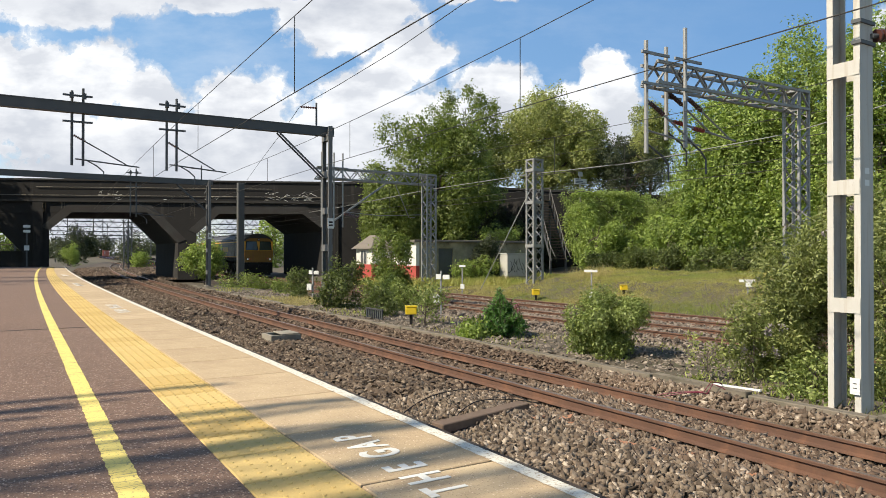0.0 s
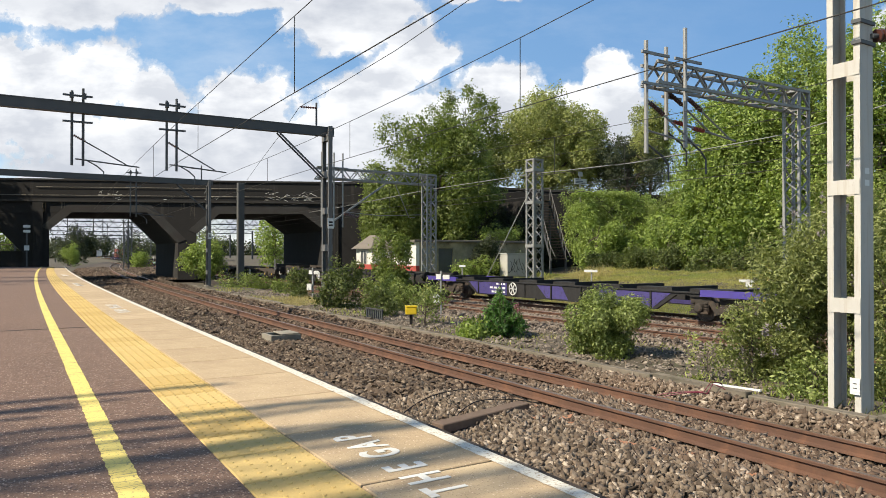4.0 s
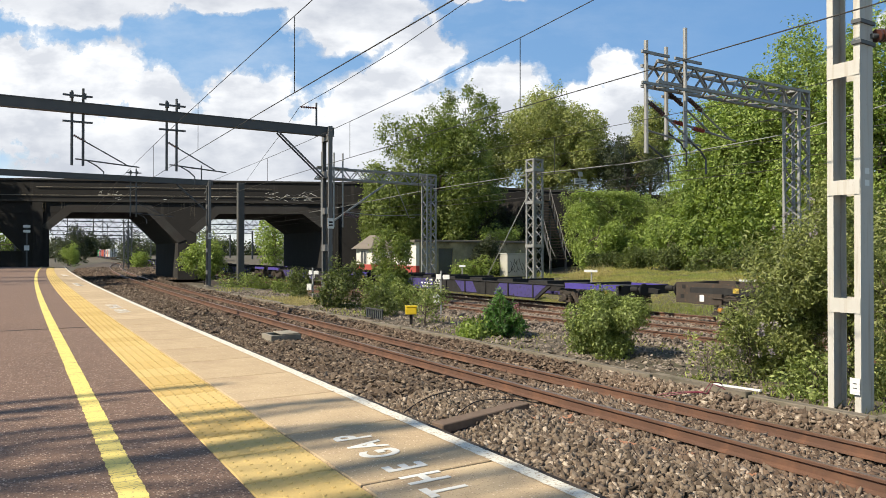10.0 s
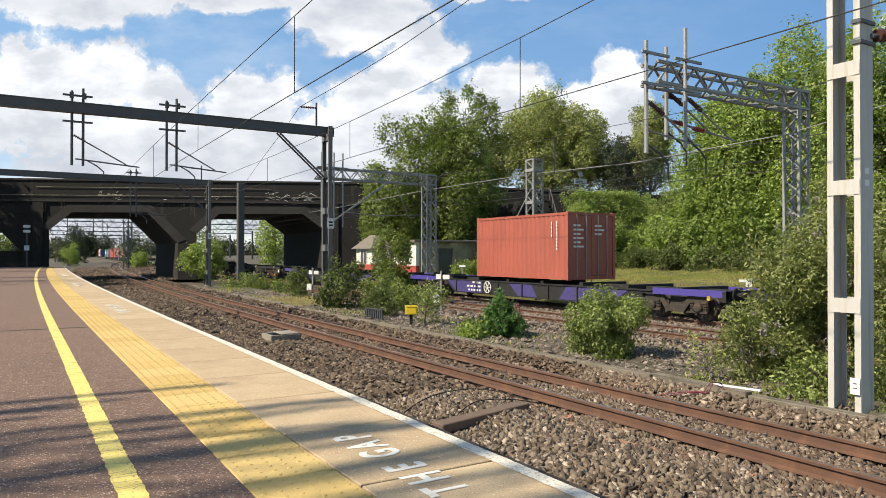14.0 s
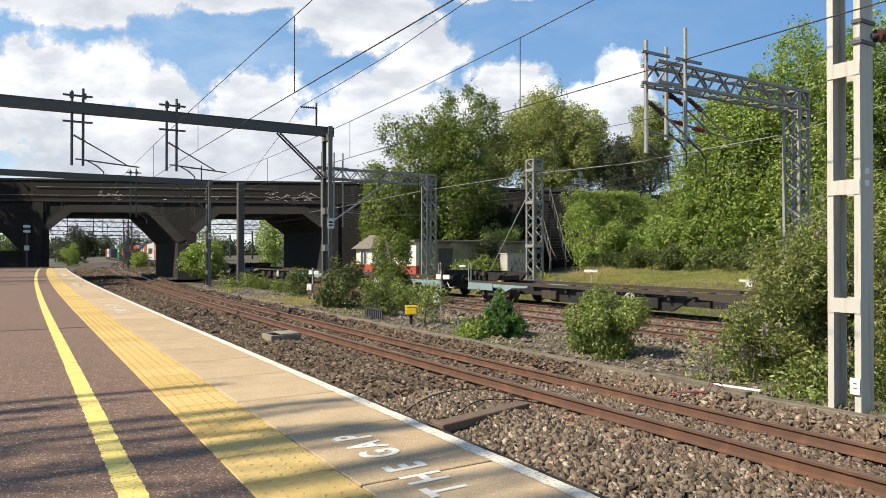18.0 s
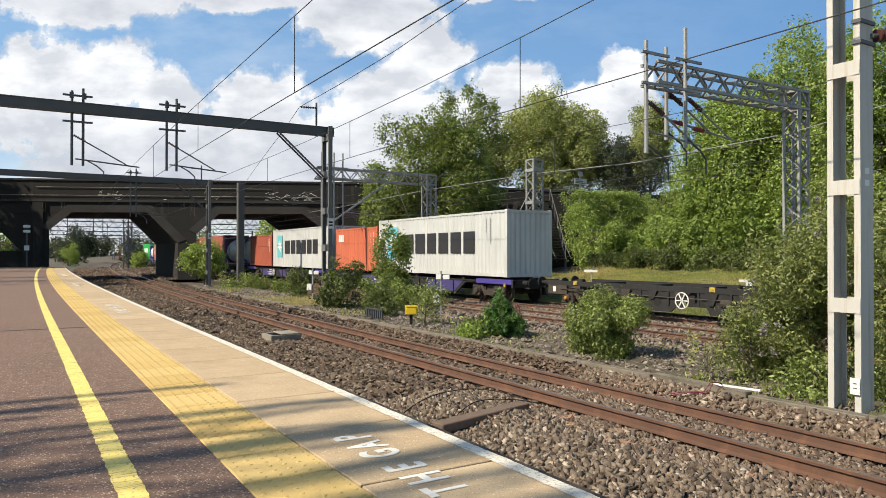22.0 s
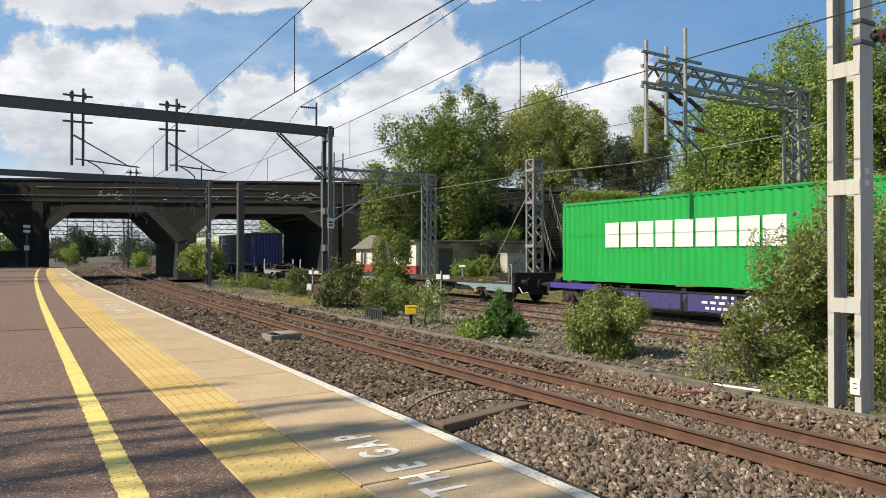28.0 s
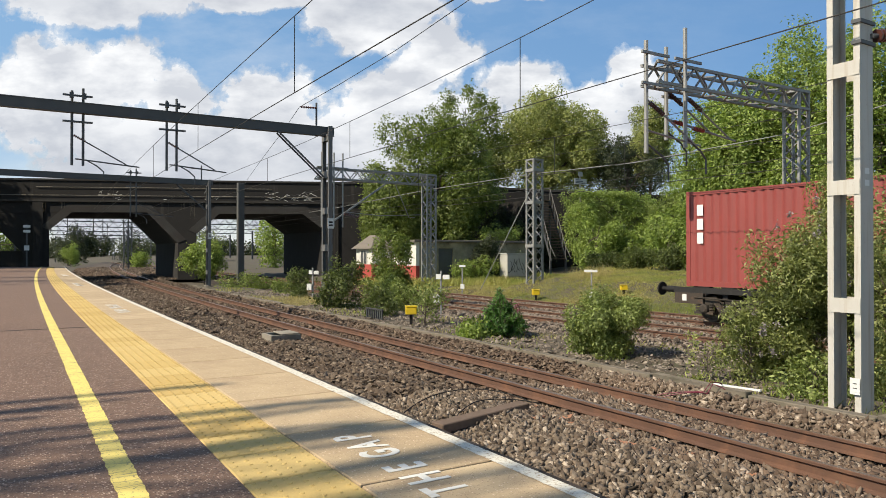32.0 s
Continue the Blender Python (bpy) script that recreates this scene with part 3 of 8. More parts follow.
def bridge():
    ob = root("road_bridge", pose(0, 0, 0), "soot-blackened concrete road bridge with angular arches", "bridge", kind="structure")
    low = -1.6
    piers = []
    prev = [(-40, low), (-40, 5.0)]
    for xl, zl, x1, zt, x2, zt2, xr, zr in ARCHES:
        piers.append([*prev, (x1, zt), (xl, zl), (xl, low)])
        prev = [(xr, low), (xr, zr), (x2, zt2)]
    piers.append([*prev, (33, 5.05), (33, low)])
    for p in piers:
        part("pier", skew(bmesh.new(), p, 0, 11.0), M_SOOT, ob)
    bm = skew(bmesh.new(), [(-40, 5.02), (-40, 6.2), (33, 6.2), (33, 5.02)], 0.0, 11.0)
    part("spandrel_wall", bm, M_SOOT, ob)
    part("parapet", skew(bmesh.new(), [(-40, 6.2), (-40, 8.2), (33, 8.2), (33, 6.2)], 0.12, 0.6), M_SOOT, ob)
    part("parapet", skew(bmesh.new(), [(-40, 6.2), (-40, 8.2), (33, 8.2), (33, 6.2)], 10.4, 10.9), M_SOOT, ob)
    part("coping", skew(bmesh.new(), [(-40, 8.2), (-40, 8.38), (33, 8.38), (33, 8.2)], 0.04, 0.68), M_CONC_DARK, ob)
    part("string_course", skew(bmesh.new(), [(-40, 6.1), (-40, 6.3), (33, 6.3), (33, 6.1)], -0.16, 0.0), M_CONC_DARK, ob)
    part("deck", skew(bmesh.new(), [(-40, 6.0), (-40, 6.19), (33, 6.19), (33, 6.0)], 0.62, 10.39), M_TARMAC, ob)
    for xl, zl, x1, zt, x2, zt2, xr, zr in ARCHES[1:]:      # paler rings round the openings
        w = 0.75
        for o in ([(xl, zl), (x1, zt), (x1 - 0.35, zt + w), (xl - 0.7, zl + 0.35)], [(x1, zt), (x2, zt2), (x2 + 0.35, zt2 + w), (x1 - 0.35, zt + w)], [(x2, zt2), (xr, zr), (xr + 0.7, zr + 0.35), (x2 + 0.35, zt2 + w)]):
            part("arch_ring", skew(bmesh.new(), o, -0.05, 0.0), M_CONC_DARK, ob, "paler stained concrete arch ring")
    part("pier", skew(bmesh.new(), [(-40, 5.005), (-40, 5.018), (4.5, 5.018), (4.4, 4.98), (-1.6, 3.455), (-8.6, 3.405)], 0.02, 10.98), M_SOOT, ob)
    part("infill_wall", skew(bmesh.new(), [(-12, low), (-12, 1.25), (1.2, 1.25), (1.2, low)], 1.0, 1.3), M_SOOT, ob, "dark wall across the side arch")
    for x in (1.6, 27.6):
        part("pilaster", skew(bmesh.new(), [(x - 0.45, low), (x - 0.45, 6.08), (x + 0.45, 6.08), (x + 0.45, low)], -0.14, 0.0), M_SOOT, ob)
    rng = random.Random(9)
    for z, x0, x1 in ((7.55, 1.5, 22), (6.75, -3, 27)):     # service pipes along the parapet
        bm = bmesh.new()
        p = [(x * BRIDGE_K, BRIDGE_Y + BRIDGE_SLOPE * x * BRIDGE_K + 0.05, EYE.z + (z - EYE.z) * BRIDGE_K) for x in (x0, (x0 + x1) / 2, x1)]
        rod(bm, p, 0.04)
        part("pipe", bm, M_CONC, ob, "thin pale service pipe")
    for x, z, h, k in ((2.0, 6.05, 1.5, 3), (3.5, 6.05, 0.9, 4), (13.9, 6.05, 1.2, 4), (14.7, 6.05, 1.8, 5), (15.6, 6.0, 0.9, 3), (27.2, 6.05, 1.0, 3), (12.4, 4.1, 0.9, 3), (13.2, 3.0, 0.8, 3)):
        for j in range(k):   # thin pale drips of lime
            x0, w, d = x + j * 0.11 + rng.uniform(-0.03, 0.03), rng.uniform(0.012, 0.035), h * rng.uniform(0.35, 1.0)
            o = [(x0, z), (x0 + w, z), (x0 + w * 0.9, z - d * 0.7), (x0 + w * 0.6, z - d), (x0 + w * 0.3, z - d * 0.7)]
            part("lime_streak", skew(bmesh.new(), o, -0.146 if x in (2.0, 27.2) else -0.006, -0.001), M_KERB, ob, "pale lime drip on the concrete")
    for i in range(46):      # illegible painted scrawl, thin strokes at all angles
        x, z = rng.choice([7, 8.5, 13, 13.6, 16, 16.6, 21.5, 22.5, 23.4, 24, 24.6, 25, 25.6]) + rng.uniform(-0.6, 0.6), rng.uniform(6.36, 7.15)
        dx, dz, w = rng.uniform(0.15, 0.7), rng.uniform(-0.22, 0.22), rng.uniform(0.03, 0.08)
        part("scrawl", skew(bmesh.new(), [(x, z), (x + dx, z + dz), (x + dx, z + dz + w), (x, z + w)], 0.105, 0.118), M_CAB_GREY, ob, "faint white scrawl")


bridge()


def retaining_wall():
    """The road's wall to the right of the bridge."""
    ob = root("wall_road", pose(0, 0, 0), "tall soot-dark retaining wall below the road", "wall", kind="structure")
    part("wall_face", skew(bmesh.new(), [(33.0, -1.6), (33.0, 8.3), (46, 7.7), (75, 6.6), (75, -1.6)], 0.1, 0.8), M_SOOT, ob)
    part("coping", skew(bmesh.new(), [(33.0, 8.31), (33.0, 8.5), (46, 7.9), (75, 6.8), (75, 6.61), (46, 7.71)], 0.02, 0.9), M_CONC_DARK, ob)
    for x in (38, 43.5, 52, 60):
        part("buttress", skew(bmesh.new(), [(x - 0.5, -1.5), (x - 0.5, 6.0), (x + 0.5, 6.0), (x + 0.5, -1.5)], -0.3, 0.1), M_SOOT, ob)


retaining_wall()


# ---- hut and low building beside the goods line ----
def building():
    z0 = -1.1
    ob = root("store_building", pose(0, 0, 0), "derelict flat-roofed white and red rendered store", "building", kind="")
    x0, x1, y0, y1, h = 23.4, 33.2, 42.0, 46.3, 1.78
    part("wall", boxed(x0, x0 + 0.25, y0, y1, z0 + 1.25, h), M_WHITE, ob, "white rendered end wall, weathered")
    part("wall", boxed(x0 - 0.01, x0 + 0.26, y0 - 0.01, y1, z0, z0 + 1.25), M_RED_RENDER, ob, "red painted lower wall")
    segs = [(x0 + 0.25, 25.2, None), (25.2, 26.4, 0), (26.4, 28.2, None), (28.2, 30.0, 1), (30.0, x1, None)]
    for a, b, k in segs:
        if k is None:
            part("wall", boxed(a, b, y0, y0 + 0.25, z0, h), M_STAINED, ob, "stained pale rendered wall")
        elif k == 0:
            part("wall", boxed(a, b, y0, y0 + 0.25, 1.35, h), M_STAINED, ob)
            part("doorway", boxed(a, b, y0 + 0.12, y0 + 0.2, z0, 1.35), M_STEEL_DARK, ob, "dark boarded doorway")
        else:
            part("wall", boxed(a, b, y0, y0 + 0.25, z0, 0.2), M_STAINED, ob)
            part("wall", boxed(a, b, y0, y0 + 0.25, 1.5, h), M_STAINED, ob)
            part("shutter", boxed(a, b, y0 + 0.12, y0 + 0.2, 0.2, 1.5), M_STEEL_DARK, ob, "dark boarded window")
    part("wall", boxed(x0 + 0.25, x1, y1 - 0.25, y1, z0, h), M_CAB_GREY, ob)
    part("wall", boxed(x1 - 0.25, x1, y0 + 0.25, y1 - 0.25, z0, h), M_CAB_GREY, ob)
    part("roof", boxed(x0 - 0.25, x1 + 0.25, y0 - 0.25, y1 + 0.25, h, h + 0.16, 0.02), M_ROOF, ob, "flat felt roof with overhanging edge")
    hut = root("hut", pose(0, 0, 0), "small white and red hut with pitched slate roof", "hut")
    x0, x1, y0, y1, h = 21.8, 23.2, 45.6, 48.4, 1.35
    part("wall", boxed(x0, x1, y0, y1, z0, z0 + 1.3), M_RED_RENDER, hut, "red painted lower wall")
    part("wall", boxed(x0 + 0.01, x1 - 0.01, y0 + 0.01, y1 - 0.01, z0 + 1.3, h), M_WHITE, hut, "white rendered upper wall")
    w = part("window", boxed(x0 - 0.03, x0 + 0.04, y0 + 0.9, y0 + 1.9, 0.25, 1.15), M_STEEL_DARK, hut, "small dark window in white frame")
    for k in range(3):
        part("glazing_bar", boxed(x0 - 0.06, x0 - 0.03, y0 + 0.88 + 0.5 * k, y0 + 0.95 + 0.5 * k, 0.25, 1.15), M_WHITE, w)
    bm = bmesh.new()
    xm, ym, t = (x0 + x1) / 2, (y0 + y1) / 2, h + 1.0
    o = [bm.verts.new(c) for c in ((x0 - 0.3, y0 - 0.3, h), (x1 + 0.3, y0 - 0.3, h), (x1 + 0.3, y1 + 0.3, h), (x0 - 0.3, y1 + 0.3, h))]
    r = [bm.verts.new((xm, ym - 0.5, t)), bm.verts.new((xm, ym + 0.5, t))]
    for q in ((o[0], o[1], r[0]), (o[1], o[2], r[1], r[0]), (o[2], o[3], r[1]), (o[3], o[0], r[0], r[1]), o[::-1]):
        bm.faces.new(q)
    part("roof", bm, M_ROOF, hut, "hipped grey slate roof")
    cab = root("relay_cabinet", pose(30.5, 40.4, -0.72), "pale grey steel relay cabinet covered in black scrawl", "cabinet")
    part("plinth", boxed(-0.9, 0.9, -0.5, 0.5, -0.6, 0.08), M_CONC, cab)
    part("body", boxed(-0.85, 0.85, -0.45, 0.45, 0.08, 1.68, 0.02), M_CAB_GREY, cab)
    part("lid", boxed(-0.89, 0.89, -0.49, 0.49, 1.68, 1.74), M_CAB_GREY, cab)
    for k in (-0.42, 0.42):
        part("door", boxed(k - 0.39, k + 0.39, -0.47, -0.45, 0.15, 1.6), M_CAB_GREY, cab)
    rng = random.Random(3)
    for k in range(6):
        bm = bmesh.new()
        cx, cz = -0.6 + 0.24 * k, rng.uniform(0.6, 1.1)
        pts = [(cx + 0.16 * math.sin(a * 1.3 + k), -0.478, cz + 0.42 * math.cos(a)) for a in [i * 0.7 for i in range(7)]]
        part("scrawl", rod(bm, pts, 0.035, 4), M_BLACK, cab, "black sprayed scrawl")


building()


# ---- stairs up to the road ----
def stairs():
    ob = root("staircase", pose(0, 0, 0), "rusty steel staircase climbing to the road with handrails", "stairs")
    n, za, zb = 22, 0.6, 5.45
    at = lambda f: (36.45 + 0.75 * f, 42.4 + 2.8 * f, za + (zb - za) * f)
    for i in range(n):
        x, y, z = at(i / (n - 1))
        part("tread", boxed(x - 0.75, x + 0.75, y - 0.13, y + 0.15, z - 0.05, z), M_WOOD_OLD, ob, "worn timber step")
    for s in (-0.78, 0.78):
        (xa, ya, z0), (xb, yb, z1) = at(0), at(1)
        part("stringer", bar(bmesh.new(), (xa + s, ya - 0.1, z0 - 0.2), (xb + s, yb + 0.1, z1 - 0.1), 0.06, 0.2), M_STEEL_DARK, ob)
        part("handrail", rod(bmesh.new(), [(xa + s, ya - 0.6, z0 + 0.1), (xa + s, ya, z0 + 1.0), (xb + s, yb, z1 + 1.0), (xb + s, yb + 2.0, z1 + 1.0)], 0.05), M_PORTAL, ob, "pale tubular handrail")
        for k in range(7):
            x, y, z = at(k / 6)
            part("post", bar(bmesh.new(), (x + s, y, z), (x + s, y, z + 1.0), 0.05, None, 6), M_PORTAL, ob)
        part("leg", bar(bmesh.new(), (xb + s, yb, -1.0), (xb + s, yb, z1 - 0.1), 0.14), M_STEEL_DARK, ob)
        part("leg", bar(bmesh.new(), (xa + s, ya, -1.0), (xa + s, ya, z0 - 0.1), 0.12), M_STEEL_DARK, ob)
    x = 37.2
    part("landing", boxed(x - 0.8, x + 0.8, 45.3, 46.3, zb - 0.15, zb), M_CONC_DARK, ob)
    part("landing_wall", boxed(x - 0.85, x + 0.85, 46.3, 50.4, -1.2, zb), M_SOOT, ob, "dark brick pier under the landing")


stairs()

# ---- overhead line ----
def batten_mast(m, height, label, wy=0.47, wx=0.27, leg=0.13, pitch=1.62, first=1.0, mat=None, deep=0.13):
    """Two upright channels joined by flat battens."""
    mat = mat or M_MAST
    ob = root("catenary_mast", m, label, "catenary mast", "battened masts")
    for s in (-1, 1):
        y0, y1 = (-wy / 2, -wy / 2 + leg) if s < 0 else (wy / 2 - leg, wy / 2)
        e, o = (y0, y1) if s < 0 else (y1, y0)
        k = 0.014 if s < 0 else -0.014
        c = [(-wx / 2, o), (-wx / 2, e), (wx / 2, e), (wx / 2, o), (wx / 2 - 0.016, o), (wx / 2 - 0.016, e + k), (-wx / 2 + 0.016, e + k), (-wx / 2 + 0.016, o)]
        bm = prism(bmesh.new(), c, 0, height, "z")
        part("leg", bm, mat, ob)
    z = first
    while z < height - 0.2:
        for xx in (-wx / 2 - 0.012, wx / 2):
            part("batten", boxed(xx, xx + 0.012, -wy / 2 + 0.005, wy / 2 - 0.005, z - deep, z + deep), mat, ob)
        z += pitch
    part("footing", boxed(-wx, wx, -wy * 0.8, wy * 0.8, -0.5, 0.03), M_CONC, ob)
    return ob


def lattice_mast(m, height, w, label, taper=1.0, mat=None):
    ob = root("lattice_mast", m, label, "lattice mast", "lattice masts")
    h = w / 2
    mat = mat or M_STEEL
    for sx in (-h, h):
        for sy in (-h, h):
            part("leg", bar(bmesh.new(), (sx, sy, 0), (sx * taper, sy * taper, height), 0.09), mat, ob)
    n = max(4, round(height / w / 0.8))
    for face in range(4):
        for i in range(n):
            bm = bmesh.new()
            z0, z1 = height * i / n, height * (i + 1) / n
            a, b = (-h, h) if i % 2 == 0 else (h, -h)
            c = h if face % 2 else -h
            p, q = ((c, a, z0), (c, b, z1)) if face < 2 else ((a, c, z0), (b, c, z1))
            bar(bm, p, q, 0.07, 0.03)
            part("lacing_bar", bm, mat, ob)
    part("cap", boxed(-h - 0.05, h + 0.05, -h - 0.05, h + 0.05, height, height + 0.08), mat, ob)
    part("footing", boxed(-w * 0.75, w * 0.75, -w * 0.75, w * 0.75, -0.6, 0.06), M_CONC, ob)
    return ob


def lattice_boom(ob, x0, x1, y, z, w, h, mat=None):
    """A square lattice girder across the tracks, as parts of ob."""
    mat = mat or M_STEEL
    for sy in (-w / 2, w / 2):
        for sz in (0, h):
            part("boom_chord", bar(bmesh.new(), (x0, y + sy, z + sz), (x1, y + sy, z + sz), 0.09), mat, ob)
    n = max(4, round((x1 - x0) / h / 0.9))
    for side in (-w / 2, w / 2):
        for i in range(n):
            bm = bmesh.new()
            xa, xb = x0 + (x1 - x0) * i / n, x0 + (x1 - x0) * (i + 1) / n
            za, zb = (z, z + h) if i % 2 == 0 else (z + h, z)
            bar(bm, (xa, y + side, za), (xb, y + side, zb), 0.075, 0.04)
            part("boom_lacing", bm, mat, ob)
    for zz in (z, z + h):
        for i in range(n):
            bm = bmesh.new()
            xa, xb = x0 + (x1 - x0) * i / n, x0 + (x1 - x0) * (i + 1) / n
            a = -w / 2 if i % 2 == 0 else w / 2
            bar(bm, (xa, y + a, zz), (xb, y - a, zz), 0.065, 0.04)
            part("boom_lacing", bm, mat, ob)


def insulator(bm, p, q, r=0.042):
    p, q = Vector(p), Vector(q)
    bar(bm, p, q, 0.03, None, 6)
    n = 7
    for i in range(n):
        a = p.lerp(q, (i + 0.25) / n)
        b = p.lerp(q, (i + 0.75) / n)
        bar(bm, a, b, 2 * r, None, 8)
    return bm


def registration(ob, x, y, ztop, zlow, reach, mat, red=False):
    """Two drop tubes from a beam with a registration arm reaching to the wire, as parts of ob."""
    for dx, up in ((0.0, 0.72), (0.33, 0.85)):
        part("drop_tube", bar(bmesh.new(), (x + dx, y, zlow), (x + dx, y, ztop + up * 0.8), 0.085, None, 8), mat, ob)
    part("clamp", boxed(x - 0.28, x + 0.6, y - 0.2, y - 0.14, ztop + 0.36, ztop + 0.42), mat, ob)
    part("clamp", boxed(x - 0.28, x + 0.6, y - 0.2, y - 0.14, ztop - 0.5, ztop - 0.44), mat, ob)
    for k in (-0.02, 0.35):
        part("clamp_bolt", boxed(x + k - 0.06, x + k + 0.06, y - 0.24, y - 0.12, ztop + 0.3, ztop + 0.48), mat, ob)
    a, b = (x + 0.05, y, zlow + 1.0), (x + reach, y, zlow + 0.12)
    part("strut", bar(bmesh.new(), a, b, 0.045, None, 6), mat, ob)
    part("insulator", insulator(bmesh.new(), Vector(a), Vector(a).lerp(Vector(b), 0.22)), M_INSUL_RED if red else M_INSUL, ob, "ribbed insulator")
    part("registration_tube", bar(bmesh.new(), (x + 0.1, y, zlow + 0.22), (x + reach * 1.25, y, zlow + 0.06), 0.05, None, 6), mat, ob)
    part("steady_arm", rod(bmesh.new(), [(x + 0.42, y, zlow + 0.2), (x + 0.75, y, zlow + 0.02), (x + 0.95, y, zlow - 0.16), (x + 0.95, y, zlow - 0.42)], 0.045), mat, ob)


def single_portal(y, x_left, x_mast, ztop, label, drops):
    """Solid beam over the platform tracks on a battened mast."""
    ob = batten_mast(pose(x_mast, y, -1.15), ztop + 1.15, label, wy=0.72, wx=0.16, leg=0.09, pitch=1.45, first=0.9, mat=M_PORTAL)
    zb = ztop + 1.15
    lx = lambda v: v - x_mast
    bm = bmesh.new()
    box(bm, lx(x_left), 0.25, -0.13, 0.13, zb - 0.36, zb - 0.33)
    box(bm, lx(x_left), 0.25, -0.13, 0.13, zb - 0.03, zb)
    box(bm, lx(x_left), 0.25, -0.11, -0.09, zb - 0.33, zb - 0.03)
    box(bm, lx(x_left), 0.25, 0.09, 0.11, zb - 0.33, zb - 0.03)
    part("beam", bm, M_STEEL_DARK, ob, "long dark steel box beam")
    for s in (-0.14, 0.14):
        part("knee_brace", bar(bmesh.new(), (-0.18, s, zb - 2.0), (-2.0, s, zb - 0.38), 0.055), M_STEEL_DARK, ob)
    for x, low, reach, red in drops:
        registration(ob, lx(x), 0, zb - 0.2, low + 1.15, reach, M_STEEL_DARK, red)
    part("top_post", bar(bmesh.new(), (-0.45, 0, zb - 0.4), (-0.45, 0, zb + 0.93), 0.08, None, 8), M_STEEL_DARK, ob)
    part("insulator", insulator(bmesh.new(), (-0.45, 0, zb + 0.72), (-1.1, 0, zb + 0.7)), M_INSUL, ob)
    part("plate", boxed(-0.12, 0.12, -0.385, -0.361, 3.1, 3.5), M_SIGN, ob, "small white plate with grey bars")
    part("plate_bar", boxed(-0.08, 0.08, -0.39, -0.385, 3.32, 3.38), M_BLACK, ob)
    part("plate_bar", boxed(-0.08, 0.08, -0.39, -0.385, 3.2, 3.26), M_BLACK, ob)
    return ob


# big pale mast close to the camera
near_mast = batten_mast(pose(9.755, 5.277, -1.25), 9.2, "tall pale grey battened steel catenary mast", wy=0.447, wx=0.32, leg=0.085, pitch=1.603, first=1.504, deep=0.1)
part("label_plate", boxed(-0.19, -0.175, -0.22, -0.09, 0.32, 0.54), M_SIGN, near_mast, "small white plate fixed to the mast foot")
for k in range(2):
    part("label_bar", boxed(-0.193, -0.19, -0.18, -0.13, 0.4 + 0.06 * k, 0.412 + 0.06 * k), M_STEEL_DARK, near_mast)
part("painted_mark", boxed(-0.05, 0.06, -0.226, -0.2235, 3.28, 3.36), M_SIGN, near_mast, "faded painted mark")
part("painted_mark", boxed(-0.05, 0.06, -0.226, -0.2235, 3.12, 3.2), M_SIGN, near_mast, "faded painted mark")
part("bracket", bar(bmesh.new(), (0.1, -0.24, 5.15), (0.75, -0.3, 5.25), 0.07, None, 8), M_STEEL_DARK, near_mast)
part("insulator", insulator(bmesh.new(), (0.2, -0.24, 5.17), (0.7, -0.3, 5.25), 0.09), M_INSUL, near_mast)
for z in (5.02, 5.3):
    part("collar", boxed(-0.185, 0.185, -0.25, -0.12, z, z + 0.05), M_STEEL_DARK, near_mast)

single_portal(26.0, -9.0, 10.45, 5.97, "dark steel portal mast with beam over the tracks", [(1.5, 3.88, 1.65, False), (4.45, 3.88, 1.65, False)])
single_portal(47.5, -9.0, 10.75, 5.85, "distant dark steel portal mast and beam", [(6.0, 3.3, 2.0, False)])
tagged(part("concrete_post", boxed(13.0, 13.45, 48.65, 49.05, -1.4, 5.9, 0.03), M_POST), "tall plain grey concrete post beside the tracks", "post")

# lattice portals over the goods lines
pa = lattice_mast(pose(22.1, 38.0, -1.1), 6.95, 0.62, "galvanised lattice mast carrying a lattice boom")
lattice_boom(pa, -7.5, 0.35, 0, 6.4, 0.55, 0.6)
part("brace", bar(bmesh.new(), (-3.0, -0.2, 6.4), (-6.6, -0.2, 3.9), 0.09), M_STEEL, pa)
for xx in (-6.55, -6.0, -7.3):
    part("drop_tube", bar(bmesh.new(), (xx, -0.35, 3.6), (xx, -0.35, 7.9), 0.1, None, 8), M_STEEL, pa)
for z in (6.4, 7.0):
    part("clamp", boxed(-7.6, -5.7, -0.42, -0.36, z, z + 0.07), M_STEEL, pa)
part("insulator", insulator(bmesh.new(), (-5.9, -0.35, 4.4), (-5.0, -0.35, 4.2), 0.09), M_INSUL, pa)
part("registration_tube", rod(bmesh.new(), [(-6.0, -0.35, 4.5), (-3.6, -0.35, 4.35), (-0.4, -0.35, 4.5)], 0.05), M_STEEL, pa)
part("registration_tube", rod(bmesh.new(), [(-2.6, -0.3, 6.4), (-1.6, -0.3, 4.3), (-1.2, -0.3, 4.3)], 0.05), M_STEEL, pa)

pb = lattice_mast(pose(23.4, 29.1, -1.0), 6.9, 0.58, "free-standing galvanised lattice anchor mast")
part("stay_wire", bar(bmesh.new(), (-0.25, 0, 5.4), (-1.95, 2.2, 0.05), 0.045, None, 5), M_STEEL, pb)
for z in (2.3, 4.6, 6.3):
    part("collar", boxed(-0.36, 0.36, -0.36, 0.36, z, z + 0.16), M_STEEL, pb)

